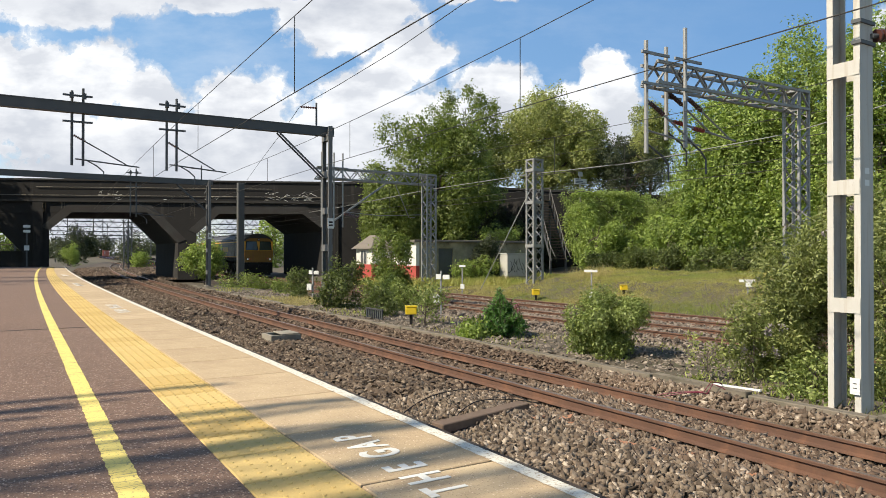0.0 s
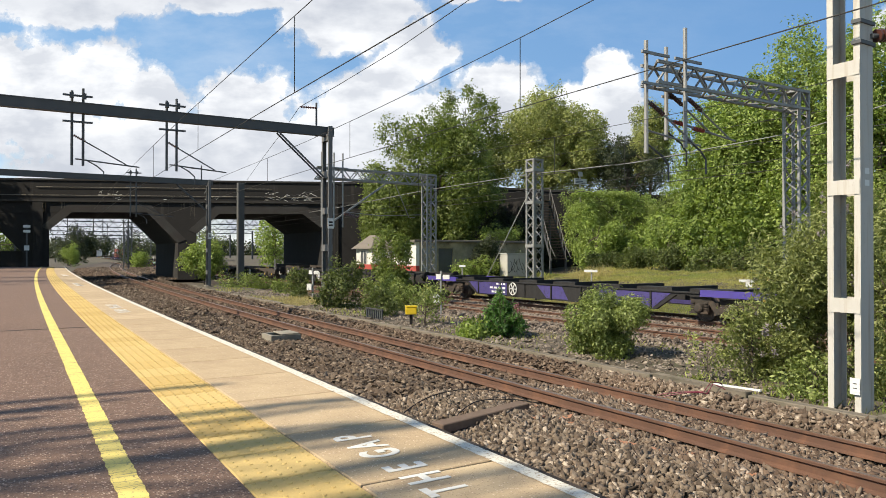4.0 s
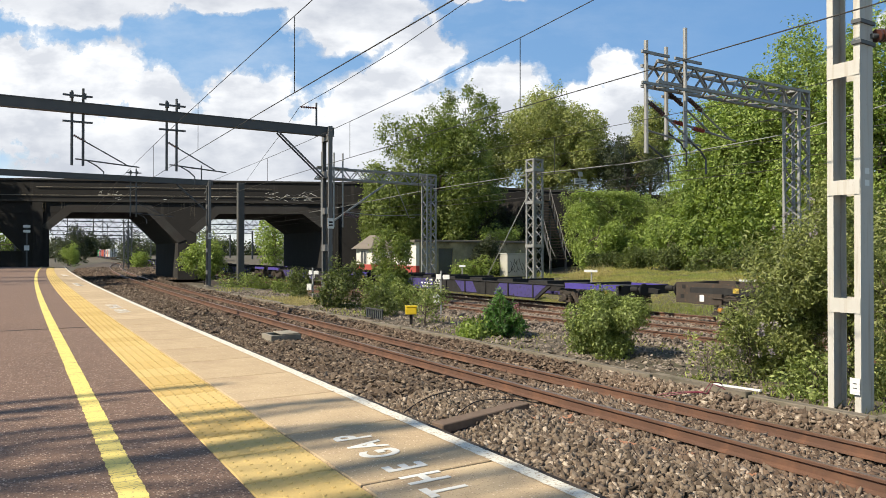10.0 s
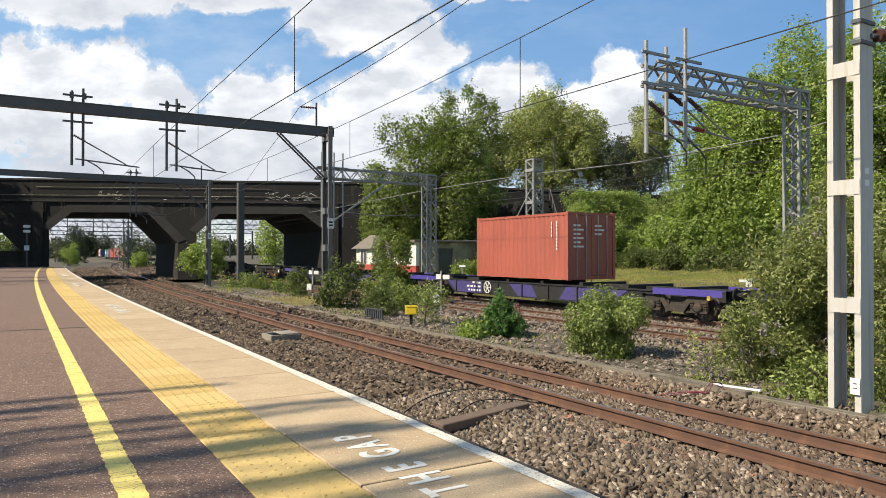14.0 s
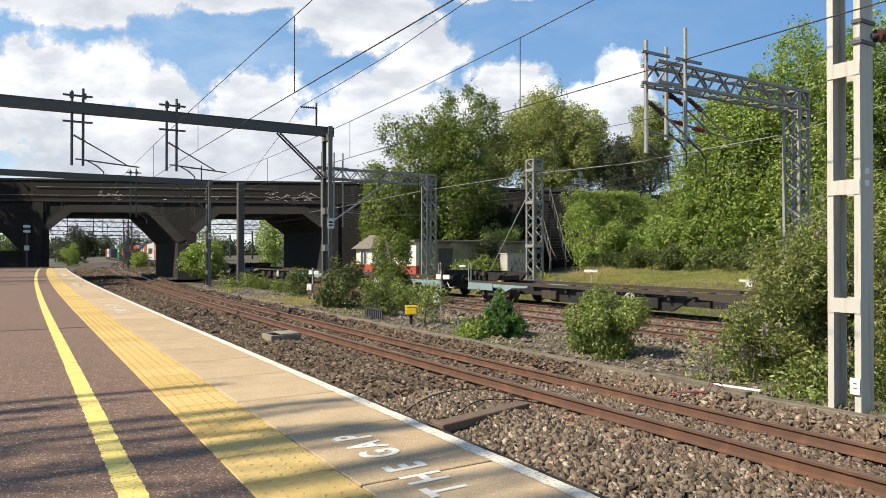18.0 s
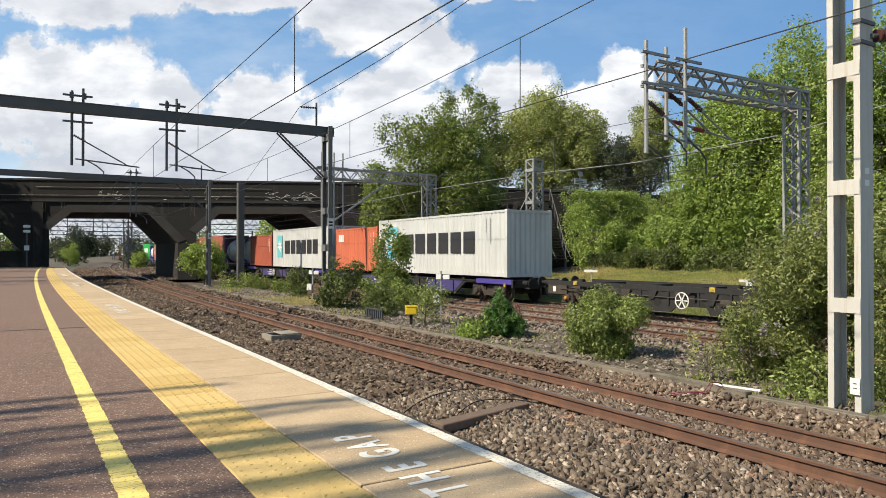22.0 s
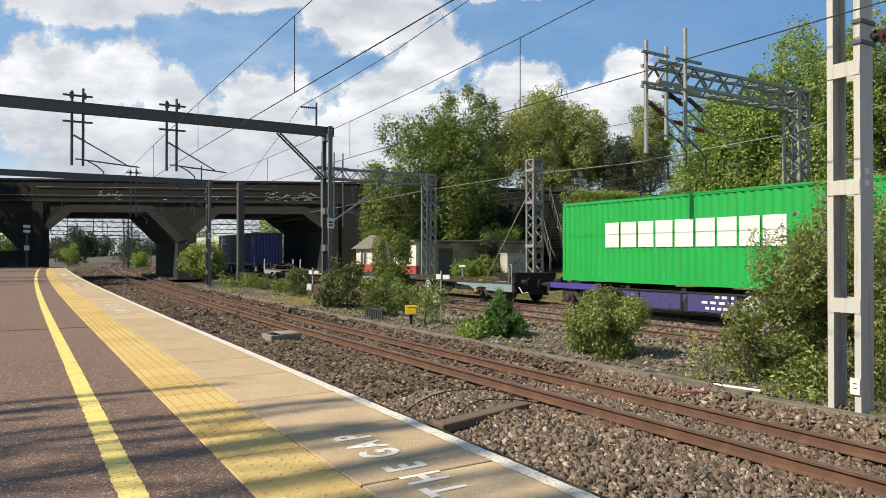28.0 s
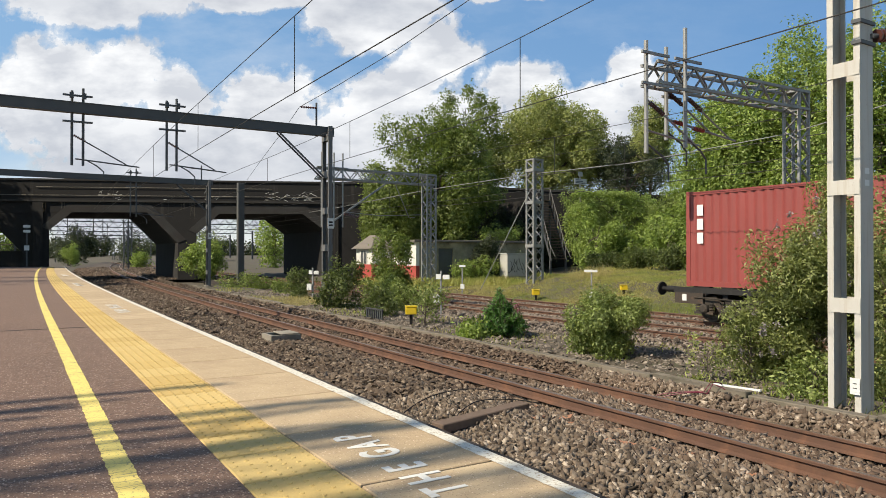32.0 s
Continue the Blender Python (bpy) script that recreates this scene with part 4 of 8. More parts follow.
pc = lattice_mast(pose(23.78, 14.75, -0.4), 7.1, 0.56, "galvanised lattice mast with boom over the goods lines")
lattice_boom(pc, -7.5, 0.3, 0, 6.5, 0.62, 0.62)
for xx, yy, lo, hi in ((-8.1, -0.42, 4.3, 7.6), (-6.28, 0.42, 4.95, 7.9), (-6.4, -0.42, 4.6, 8.25)):
    part("drop_tube", bar(bmesh.new(), (xx, yy, lo), (xx, yy, hi), 0.13, None, 8), M_STEEL, pc)
for z in (6.3, 7.2):
    part("clamp", boxed(-8.35, -7.2, -0.52, -0.46, z, z + 0.08), M_STEEL, pc)
    part("clamp", boxed(-6.95, -5.75, -0.52, -0.46, z, z + 0.08), M_STEEL, pc)
    part("clamp", boxed(-6.4, -5.5, 0.46, 0.52, z, z + 0.08), M_STEEL, pc)
for xx, yy, lo, red in ((-8.1, -0.42, 4.3, False), (-6.28, 0.42, 4.95, True), (-6.4, -0.42, 4.6, True)):
    part("strut", bar(bmesh.new(), (xx, yy, lo + 1.6), (xx + 2.1, yy, lo + 0.45), 0.06, None, 6), M_STEEL, pc)
    part("insulator", insulator(bmesh.new(), (xx + 0.15, yy, lo + 1.5), (xx + 0.75, yy, lo + 1.2), 0.07), M_INSUL, pc, "ribbed insulator")
    if red:
        part("insulator", insulator(bmesh.new(), (xx + 0.35, yy, lo + 0.62), (xx + 0.85, yy, lo + 0.58), 0.07), M_INSUL_RED, pc, "red ribbed insulator")
    part("registration_tube", bar(bmesh.new(), (xx, yy, lo + 0.68), (xx + 2.4, yy, lo + 0.4), 0.06, None, 6), M_STEEL, pc)
    part("steady_arm", rod(bmesh.new(), [(xx + 0.1, yy, lo + 0.25), (xx + 0.7, yy, lo - 0.05), (xx + 0.95, yy, lo - 0.3), (xx + 0.95, yy, lo - 0.75)], 0.06), M_STEEL_DARK, pc)

# portals seen through the bridge's opening
for i, y in enumerate((104, 124, 148, 178, 215, 260)):
    pd = lattice_mast(pose(12.6 + 3.0 * i, y, -1.3), 7.6, 0.6, "distant dark lattice portal over the running lines", mat=M_STEEL_DARK)
    lattice_boom(pd, -16, 24, 0, 6.6, 0.6, 0.8, M_STEEL_DARK)
    for xx in (-14, -9, -4, 5, 11):
        part("drop_tube", bar(bmesh.new(), (xx, 0, 5.0), (xx, 0, 8.2), 0.14, None, 6), M_STEEL_DARK, pd)
    for xx in (-16, 8, 24):
        part("post", bar(bmesh.new(), (xx, 0, 0), (xx, 0, 7.2), 0.3), M_STEEL_DARK, pd)


def wires():
    """Contact wires, carriers and droppers, one thing for each run."""
    runs = [(4.2, 3.83, 5.15, -12, 78, True), (8.1, 3.72, 5.15, -12, 78, True), (15.5, 3.67, 5.05, -60, 75, False), (18.8, 3.7, 5.1, -60, 75, False)]
    for x, zc, zm, y0, y1, near in runs:
        ob = root("overhead_wire", pose(0, 0, 0), "thin dark contact wire hung from a carrier wire", "overhead wire", "overhead wires")
        xs = lambda y: x + (bend(y) * 0.9 if near else 0.0)
        ys = [y0 + (y1 - y0) * i / 24 for i in range(25)]
        sag = (lambda y: 5.33 - 0.0105 * y) if x < 5 else (lambda y: 4.66 + 0.0021 * abs(26 - y) ** 1.9 if y < 26 else 4.66) if near else (lambda y: zm - 0.25 * math.sin(math.pi * ((y + 12) % 38) / 38))
        part("contact_wire", rod(bmesh.new(), [(xs(y), y, zc) for y in ys], 0.018, 5), M_WIRE, ob)
        part("carrier_wire", rod(bmesh.new(), [(xs(y), y, sag(y)) for y in ys], 0.017, 5), M_WIRE, ob)
        y = y0 + (0.0 if x < 5 else 6.5 if near else 3.0) + 0.0
        while y < y1:
            part("dropper", bar(bmesh.new(), (xs(y), y, zc), (xs(y), y, sag(y)), 0.012, None, 4), M_WIRE, ob)
            y += 8.0 if near else 9.4
    for pts in (((9.5, -14, 9.6), (9.45, 5.2, 8.05), (9.4, 14.2, 7.17), (9.4, 18.1, 6.9), (9.35, 22.3, 6.74), (9.3, 26, 6.65)), ((9.3, 26, 6.65), (10.1, 30, 6.55), (11.5, 38, 6.25), (13.4, 47.5, 6.15), (20, 78, 6.0))):
        ob = root("return_wire", pose(0, 0, 0), "thin dark return conductor strung along the masts", "overhead wire", "overhead wires")
        part("wire", rod(bmesh.new(), list(pts), 0.022, 5), M_WIRE, ob)
    ob = root("return_wire", pose(0, 0, 0), "pale feeder cable slung between lattice masts", "overhead wire", "overhead wires")
    part("wire", rod(bmesh.new(), [(23.2, 4.0, 6.6), (23.2, 14.7, 5.2), (23.3, 22, 5.0), (23.3, 29.0, 5.2), (22.0, 38.0, 5.0), (21.5, 52, 4.6), (21, 70, 4.4)], 0.04, 5), M_STEEL, ob)
    ob = root("return_wire", pose(0, 0, 0), "thin dark feeder wire beside the lattice masts", "overhead wire", "overhead wires")
    part("wire", rod(bmesh.new(), [(23.2, -10, 4.4), (23.4, 14.7, 4.0), (23.4, 29.0, 4.0), (22.1, 38.0, 3.9), (21, 70, 3.6)], 0.025, 5), M_WIRE, ob)


wires()

# ---- the goods train ----
def travel(t):
    """Metres run since the start: it slows a little at first, then keeps its pace."""
    if t <= 3:
        return 23.5 * t
    if t <= 12:
        return 70.5 + 23.5 * (t - 3) - 0.1389 * (t - 3) ** 2
    return 270.75 + 21.0 * (t - 12)


NOSE_Y = 63.2
MOVERS = []            # (thing, metres behind the nose)


def rolling(name, u, label, category, group="", lift=0.0):
    ob = root(name, pose(TRAIN_X, NOSE_Y + u, RAIL_Z + lift), label, category, group)
    MOVERS.append((ob, u, lift))
    return ob


M_PURPLE = paint("purple_wagon_paint", (0.075, 0.055, 0.30), amount=0.45)
M_PURPLE_DIRT = paint("grimy_purple_paint", (0.06, 0.048, 0.19), (0.03, 0.025, 0.025), amount=0.75, rough=0.6)
M_WAGBLACK = paint("black_wagon_paint", (0.017, 0.016, 0.016), (0.055, 0.034, 0.024), 0.5, 0.75)
M_WAGGREY = paint("blue_grey_wagon_paint", (0.22, 0.33, 0.36), amount=0.6, rough=0.55)
M_WAGBROWN = paint("brown_wagon_dirt", (0.052, 0.040, 0.031), (0.11, 0.06, 0.035), amount=0.7, rough=0.8)
M_BOGIE = plain("bogie_grime", (0.045, 0.037, 0.03), 0.85, vary=0.5, dirt=(0.09, 0.06, 0.04), dirt_amt=0.4)
M_WHEEL = plain("wheel_steel", (0.10, 0.08, 0.07), 0.6, metal=0.4)
M_ORANGE = plain("orange_axle_cover", (0.60, 0.26, 0.035), 0.6, vary=0.35, scale=12, dirt=(0.12, 0.07, 0.04), dirt_amt=0.45)
M_YEL2 = plain("yellow_fitting", (0.62, 0.45, 0.06), 0.6, vary=0.35, scale=12, dirt=(0.12, 0.08, 0.04), dirt_amt=0.45)
M_LOCO_BLUE = paint("locomotive_dark_blue", (0.022, 0.028, 0.075), amount=0.05, rough=0.4)
M_LOCO_ORANGE = paint("locomotive_orange", (0.84, 0.43, 0.045), amount=0.05, rough=0.4)
M_LET_BROWN = paint("brown_red_lettering", (0.30, 0.075, 0.02), amount=0.1, rough=0.5)
M_LOCO_ROOF = plain("locomotive_roof", (0.05, 0.05, 0.053), 0.6, vary=0.25)
M_GLASS = Mat("cab_glass").done((0.03, 0.045, 0.06), 0.08, 0.0, 0.8)
M_LAMP = Mat("lamp_on")
M_LAMP.b.inputs["Emission Color"].default_value = (1, 0.95, 0.85, 1)
M_LAMP.b.inputs["Emission Strength"].default_value = 0.12
M_LAMP = M_LAMP.done((0.55, 0.55, 0.52), 0.15)
# cab orange with grime, darkened as well for the shade on the front
M_LOCO_NOSE = paint("grimy_orange_nose", (0.30, 0.145, 0.018), (0.05, 0.035, 0.02), amount=0.4, rough=0.5)


def wheel_mesh(r=0.42):
    bm = lathe(bmesh.new(), [(0.08, -0.09), (r + 0.03, -0.07), (r + 0.03, -0.045), (r, -0.04), (r - 0.01, 0.065), (r - 0.06, 0.07), (r - 0.09, 0.03), (0.14, 0.02), (0.12, 0.09), (0.05, 0.1)], 24, "x")
    return mesh_of("wheel", bm, M_WHEEL)


WHEEL = wheel_mesh()
WHEEL_BIG = wheel_mesh(0.52)


def bogie_frame_mesh(wb=1.8, r=0.42):
    """Side frame with axle boxes and spring nests, near side at -x."""
    bm = bmesh.new()
    h = wb / 2
    for s in (-1, 1):
        x0, x1 = (s * 1.06 - 0.06, s * 1.06 + 0.06)
        prism(bm, [(-h - 0.32, r + 0.12), (-h - 0.32, r + 0.32), (-0.5, r + 0.36), (-0.3, r + 0.06), (0.3, r + 0.06), (0.5, r + 0.36), (h + 0.32, r + 0.32), (h + 0.32, r + 0.12), (0.55, r + 0.12), (0.34, r - 0.16), (-0.34, r - 0.16), (-0.55, r + 0.12)], x0, x1, "x")
        for a in (-h, h):
            lathe(bm, [(0.13, s * 1.0), (0.15, s * 1.05), (0.15, s * 1.2), (0.1, s * 1.24)], 10, "x", (0, a, r))
            for d in (-0.24, 0.24):
                for k in range(4):
                    lathe(bm, [(0.085, r - 0.1 + k * 0.08), (0.085, r - 0.05 + k * 0.08)], 8, "z", (s * 1.1, a + d, 0))
            box(bm, s * 1.13 - 0.05, s * 1.13 + 0.05, a - 0.34, a + 0.34, r - 0.16, r - 0.1)
            box(bm, s * 0.98 - 0.08, s * 0.98 + 0.08, a - 0.62 if a > 0 else a + 0.46, a - 0.46 if a > 0 else a + 0.62, r - 0.2, r + 0.22)
    box(bm, -1.0, 1.0, -0.28, 0.28, r + 0.0, r + 0.3)
    for a in (-h, h):
        lathe(bm, [(0.08, -0.75), (0.08, 0.75)], 8, "x", (0, a, r))
    return mesh_of("bogie_frame", bm, M_BOGIE)


BOGIE = bogie_frame_mesh()
AXLE_COVER = mesh_of("axle_cover", lathe(bmesh.new(), [(0.075, -0.02), (0.075, 0.04), (0.045, 0.055)], 10, "x"), M_ORANGE)
AXLE_COVER_Y = mesh_of("axle_cover", lathe(bmesh.new(), [(0.075, -0.02), (0.075, 0.04), (0.045, 0.055)], 10, "x"), M_YEL2)
BUFFER = mesh_of("buffer", lathe(bmesh.new(), [(0.1, 0.0), (0.1, 0.3), (0.06, 0.31), (0.06, 0.5), (0.21, 0.51), (0.22, 0.545), (0.18, 0.56)], 12, "y"), M_BLACK)


def handwheel_mesh(r=0.25):
    bm = bmesh.new()
    pts = [(0, r * math.cos(i * math.pi / 8), r * math.sin(i * math.pi / 8)) for i in range(17)]
    rod(bm, pts, 0.035, 5)
    for k in range(3):
        a = k * math.pi / 3
        bar(bm, (0, r * math.cos(a), r * math.sin(a)), (0, -r * math.cos(a), -r * math.sin(a)), 0.03, None, 4)
    return mesh_of("handwheel", bm, M_SIGN)


HANDWHEEL = handwheel_mesh()


def bogie(ob, y, cover=None, wb=1.8):
    b = part("bogie", BOGIE, None, ob, "grimy cast bogie with coil springs", pose(0, y, 0))
    for a in (-wb / 2, wb / 2):
        for s in (-1, 1):
            part("wheel", WHEEL, None, b, m=pose(s * 0.75, a, 0.42, 0, 0, 0 if s > 0 else 180))
        if cover:
            part("axle_cover", cover, None, b, "orange axle-box cover", pose(-1.25, a, 0.42, 0, 0, 180))
    return b


def ends(ob, L, z=0.98, rear=True, front=True):
    """Buffers, drawgear and hoses."""
    for on, y, r in ((front, 0.0, 180), (rear, L, 0)):
        if on:
            for s in (-0.87, 0.87):
                part("buffer", BUFFER, None, ob, m=pose(s, y - (0.0 if r else 0.0), z, 0, 0, r) if r == 0 else pose(s, y, z, 0, 0, 180))
            part("coupling", bar(bmesh.new(), (0, y, z - 0.05), (0, y + (0.42 if r == 0 else -0.42), z - 0.1), 0.14, 0.16), M_BLACK, ob)


def pocket_wagon(u, L, wheel_at=0.6, front_buf=True, rear_buf=True):
    """Purple low-floor container flat with a deep centre sill."""
    ob = rolling("container_wagon", u, "purple low-floor container wagon with grimy bogies", "wagon", "wagons of the goods train")
    dk = 1.07
    for s in (-1, 1):
        xo, xi = s * 1.22, s * 1.12
        a, b = min(xo, xi), max(xo, xi)
        o = [(0.25, dk - 0.28), (0.25, dk - 0.1), (2.6, dk - 0.1), (3.1, dk - 0.17), (L - 3.1, dk - 0.17), (L - 2.6, dk - 0.1), (L - 0.25, dk - 0.1), (L - 0.25, dk - 0.28), (L - 3.9, dk - 0.28), (L - 4.7, dk - 0.78), (4.7, dk - 0.78), (3.9, dk - 0.28)]
        # black sill, with purple only on the end decks and slanted panels
        part("side_sill", prism(bmesh.new(), o, a, b, "x"), M_WAGBLACK, ob, "sooty black side sill")
        for y0, y1 in ((0.26, 3.0), (L - 3.0, L - 0.26)):
            part("end_deck", boxed(a - 0.012, b + 0.012, y0, y1, dk - 0.29, dk - 0.09), M_PURPLE, ob, "purple deck edge with white stencils")
        for y0, d in ((4.1, 1), (L - 4.1, -1)):
            part("gusset_panel", prism(bmesh.new(), [(y0, dk - 0.24), (y0 + 0.75 * d, dk - 0.74), (y0 + 2.0 * d, dk - 0.74), (y0 + 2.4 * d, dk - 0.24)], a - 0.012, b + 0.012, "x"), M_PURPLE_DIRT, ob, "grimy purple gusset panel")
        for f0, f1, kd in ((0.30, 0.36, 1), (0.47, 0.54, -1), (0.66, 0.70, 1)):
            part("faded_panel", prism(bmesh.new(), [(L * f0, dk - 0.24), (L * f0 + 0.35 * kd, dk - 0.72), (L * f1 + 0.5 * kd, dk - 0.72), (L * f1 + 0.1, dk - 0.24)], a - 0.008, b + 0.008, "x"), M_PURPLE_DIRT, ob, "grimy purple side panel")
        part("top_flange", boxed(a - 0.04, b + 0.04, 3.01, L - 3.01, dk - 0.21, dk - 0.165), M_WAGBLACK, ob)
        for k in range(7):
            y = 4.9 + (L - 9.8) * k / 6
            part("sill_rib", boxed(xo - 0.03 * s - 0.02, xo - 0.03 * s + 0.05, y - 0.03, y + 0.03, dk - 0.76, dk - 0.22) if s > 0 else boxed(xo - 0.05, xo + 0.0, y - 0.03, y + 0.03, dk - 0.76, dk - 0.22), M_WAGBLACK, ob)
    part("centre_sill", boxed(-0.28, 0.28, 0.3, L - 0.3, dk - 0.5, dk - 0.12), M_WAGBLACK, ob)
    for k in range(8):
        y = 2.0 + (L - 4.0) * k / 7
        part("cross_member", boxed(-1.12, 1.12, y - 0.09, y + 0.09, dk - 0.3, dk - 0.05), M_WAGBLACK, ob)
    for y in (0.25, L - 0.37):
        part("headstock", boxed(-1.25, 1.25, y, y + 0.12, dk - 0.42, dk - 0.1), M_WAGBLACK, ob)
    bogie(ob, 2.2)
    bogie(ob, L - 2.2)
    ends(ob, L, 0.86, rear_buf, front_buf)
    w = wheel_at * L
    part("handwheel", HANDWHEEL, None, ob, "white brake handwheel", pose(-1.30, w, 0.62))
    panel = part("data_panel", boxed(-1.245, -1.225, w + 0.5, w + 2.2, dk - 0.74, dk - 0.22), M_PURPLE_DIRT, ob)
    for r, (n, ww) in enumerate(((5, 0.14), (4, 0.2), (3, 0.16))):
        for i in range(n):
            part("stencil_mark", boxed(-1.25, -1.246, w + 0.6 + i * ww * 1.5, w + 0.6 + i * ww * 1.5 + ww, dk - 0.66 + r * 0.17, dk - 0.58 + r * 0.17), M_SIGN, panel)
    for y in (0.8, 1.7, L - 1.9, L - 1.0):
        part("stencil_mark", boxed(-1.226, -1.221, y, y + 0.22, dk - 0.24, dk - 0.17), M_SIGN, ob)
    part("tank", lathe(bmesh.new(), [(0.05, -0.62), (0.18, -0.55), (0.18, 0.55), (0.05, 0.62)], 12, "y", (-0.85, L * 0.36, 0.5)), M_PURPLE, ob, "air reservoir")
    part("end_lamp_bracket", boxed(-1.26, -1.2, 0.78, 0.9, dk - 0.4, dk - 0.26), M_YEL2, ob, "yellow fitting")
    return ob


def flat_wagon(u, L, colour, hoop_front, hoop_rear, tint=0, hoops=False, rear=None):
    """Low skeletal flat: straight deck edge, tapering side sills and raised coupling end."""
    grey = colour is M_WAGGREY
    ob = rolling("container_wagon", u, "weathered blue-grey skeletal container flat, empty" if grey else "dirty dark skeletal container flat, empty", "wagon", "wagons of the goods train")
    dk = 0.88
    for s in (-1, 1):
        a, b = sorted((s * 1.2, s * 1.12))
        part("deck_edge", boxed(a, b + 0.0, 0.2, L - 0.2, dk - 0.12, dk), M_WAGBROWN, ob, "grimy brown deck edge rail")
        for y0, y1, flip in ((0.25, 4.6, False), (L - 0.25, L - 4.6, True)):
            o = [(y0, dk - 0.42), (y0, dk - 0.121), (y1, dk - 0.121), (y1 - (y1 - y0) * 0.02, dk - 0.2), (y1 - (y1 - y0) * 0.25, dk - 0.24), (y1 - (y1 - y0) * 0.36, dk - 0.42), (y1 - (y1 - y0) * 0.42, dk - 0.26), (y0 + (y1 - y0) * 0.28, dk - 0.26), (y0 + (y1 - y0) * 0.2, dk - 0.42)]
            part("end_sill", prism(bmesh.new(), o, a - 0.01, b + 0.01, "x"), (rear or colour) if flip else colour, ob, "end sill panel, paint rubbed")
        for k in range(9):
            y = 4.8 + (L - 9.6) * k / 8
            part("outrigger", boxed(min(s * 0.3, s * 1.12), max(s * 0.3, s * 1.12), y - 0.05, y + 0.05, dk - 0.3, dk - 0.121), M_WAGBLACK, ob)
    part("centre_sill", boxed(-0.3, 0.3, 0.2, L - 0.2, dk - 0.52, dk - 0.13), M_WAGBLACK, ob)
    part("belly_panel", prism(bmesh.new(), [(5.0, dk - 0.2), (5.8, dk - 0.66), (L - 5.8, dk - 0.66), (L - 5.0, dk - 0.2)], -0.95, -0.85, "x"), M_WAGBLACK, ob)
    for k in range(4):
        y = 6.2 + k * (L - 12.4) / 3
        part("equipment_box", boxed(-1.14, -0.96, y, y + 0.55 + 0.3 * (k % 2), dk - 0.58, dk - 0.24, 0.02), M_WAGBROWN if k % 2 else M_WAGBLACK, ob, "equipment box under the deck")
    bogie(ob, 2.0, AXLE_COVER_Y)
    bogie(ob, L - 2.0, AXLE_COVER_Y)
    part("handwheel", HANDWHEEL, None, ob, "white brake handwheel", pose(-1.25, L * 0.42, 0.5))
    for on, y, d in ((hoop_front, 0.25, 1), (hoop_rear, L - 0.25, -1)):
        if on:
            q = lambda v: y + v * d
            side = [(q(0.0), dk + 0.001), (q(0.0), dk + 0.3), (q(0.25), dk + 0.36), (q(2.1), dk + 0.36), (q(2.1), dk + 0.29), (q(1.75), dk + 0.24), (q(1.5), dk + 0.001)]
            for x0, x1 in ((-0.72, -0.6), (0.6, 0.72)):
                part("end_step", prism(bmesh.new(), side, x0, x1, "x"), M_WAGBLACK, ob, "raised dark side plate of the coupling end")
            part("end_step", boxed(-0.6, 0.6, *sorted((q(0.3), q(1.4))), dk + 0.002, dk + 0.24, 0.02), M_WAGBROWN, ob, "drawgear box between the raised plates")
            part("end_bulkhead", boxed(-1.1, 1.1, *sorted((q(-0.04), q(0.05))), dk - 0.3, dk + 0.4, 0.01), M_WAGBLACK, ob)
            for x0, v in ((-1.0, 0.3), (-0.85, 0.75), (0.8, 0.5)):
                part("brake_stand", bar(bmesh.new(), (x0, q(v), dk - 0.1), (x0, q(v), dk + 0.46), 0.07, None, 6), M_WAGBLACK, ob)
                part("brake_stand", boxed(x0 - 0.09, x0 + 0.09, q(v) - 0.1, q(v) + 0.1, dk + 0.2, dk + 0.4, 0.02), M_BOGIE, ob)
            part("hose", rod(bmesh.new(), [(-0.9, q(-0.05), dk - 0.2), (-0.95, q(-0.35), dk - 0.45), (-0.85, q(-0.6), dk - 0.4)], 0.05), M_CAB_GREY, ob, "pale brake hose")
            part("rubbed_panel", boxed(-1.235, -1.215, *sorted((q(0.0), q(1.9))), dk - 0.4, dk - 0.1), (rear or colour) if d < 0 else colour, ob)
            for xx, v in ((-1.22, 0.12), (1.22, 0.2), (1.22, 2.0)) if hoops and d < 0 else ((-1.22, 0.12),):
                yy = q(v)
                part("hoop", rod(bmesh.new(), [(xx, yy - 0.1, dk - 0.25), (xx, yy - 0.1, dk + 0.68), (xx, yy - 0.06, dk + 0.74), (xx, yy + 0.06, dk + 0.74), (xx, yy + 0.1, dk + 0.68), (xx, yy + 0.1, dk - 0.25)], 0.04), M_SIGN if hoops and d < 0 else M_LET_GREY, ob, "pale tubular grab hoop")
    ends(ob, L, 0.9, hoop_rear, hoop_front)
    if tint:
        for k in range(2):
            y = (1.4 if tint > 0 else L - 3.2) + k * 1.0
            part("paint_patch", boxed(-1.216, -1.211, y, y + 0.75, dk - 0.36, dk - 0.14), M_ORANGE if k == 0 else M_SIGN, ob, "faded orange patch")
    for y in (2.6, L - 2.6):
        part("deck_fitting", boxed(-1.2, -1.05, y - 0.12, y + 0.12, dk, dk + 0.05), M_YEL2, ob)
    return ob


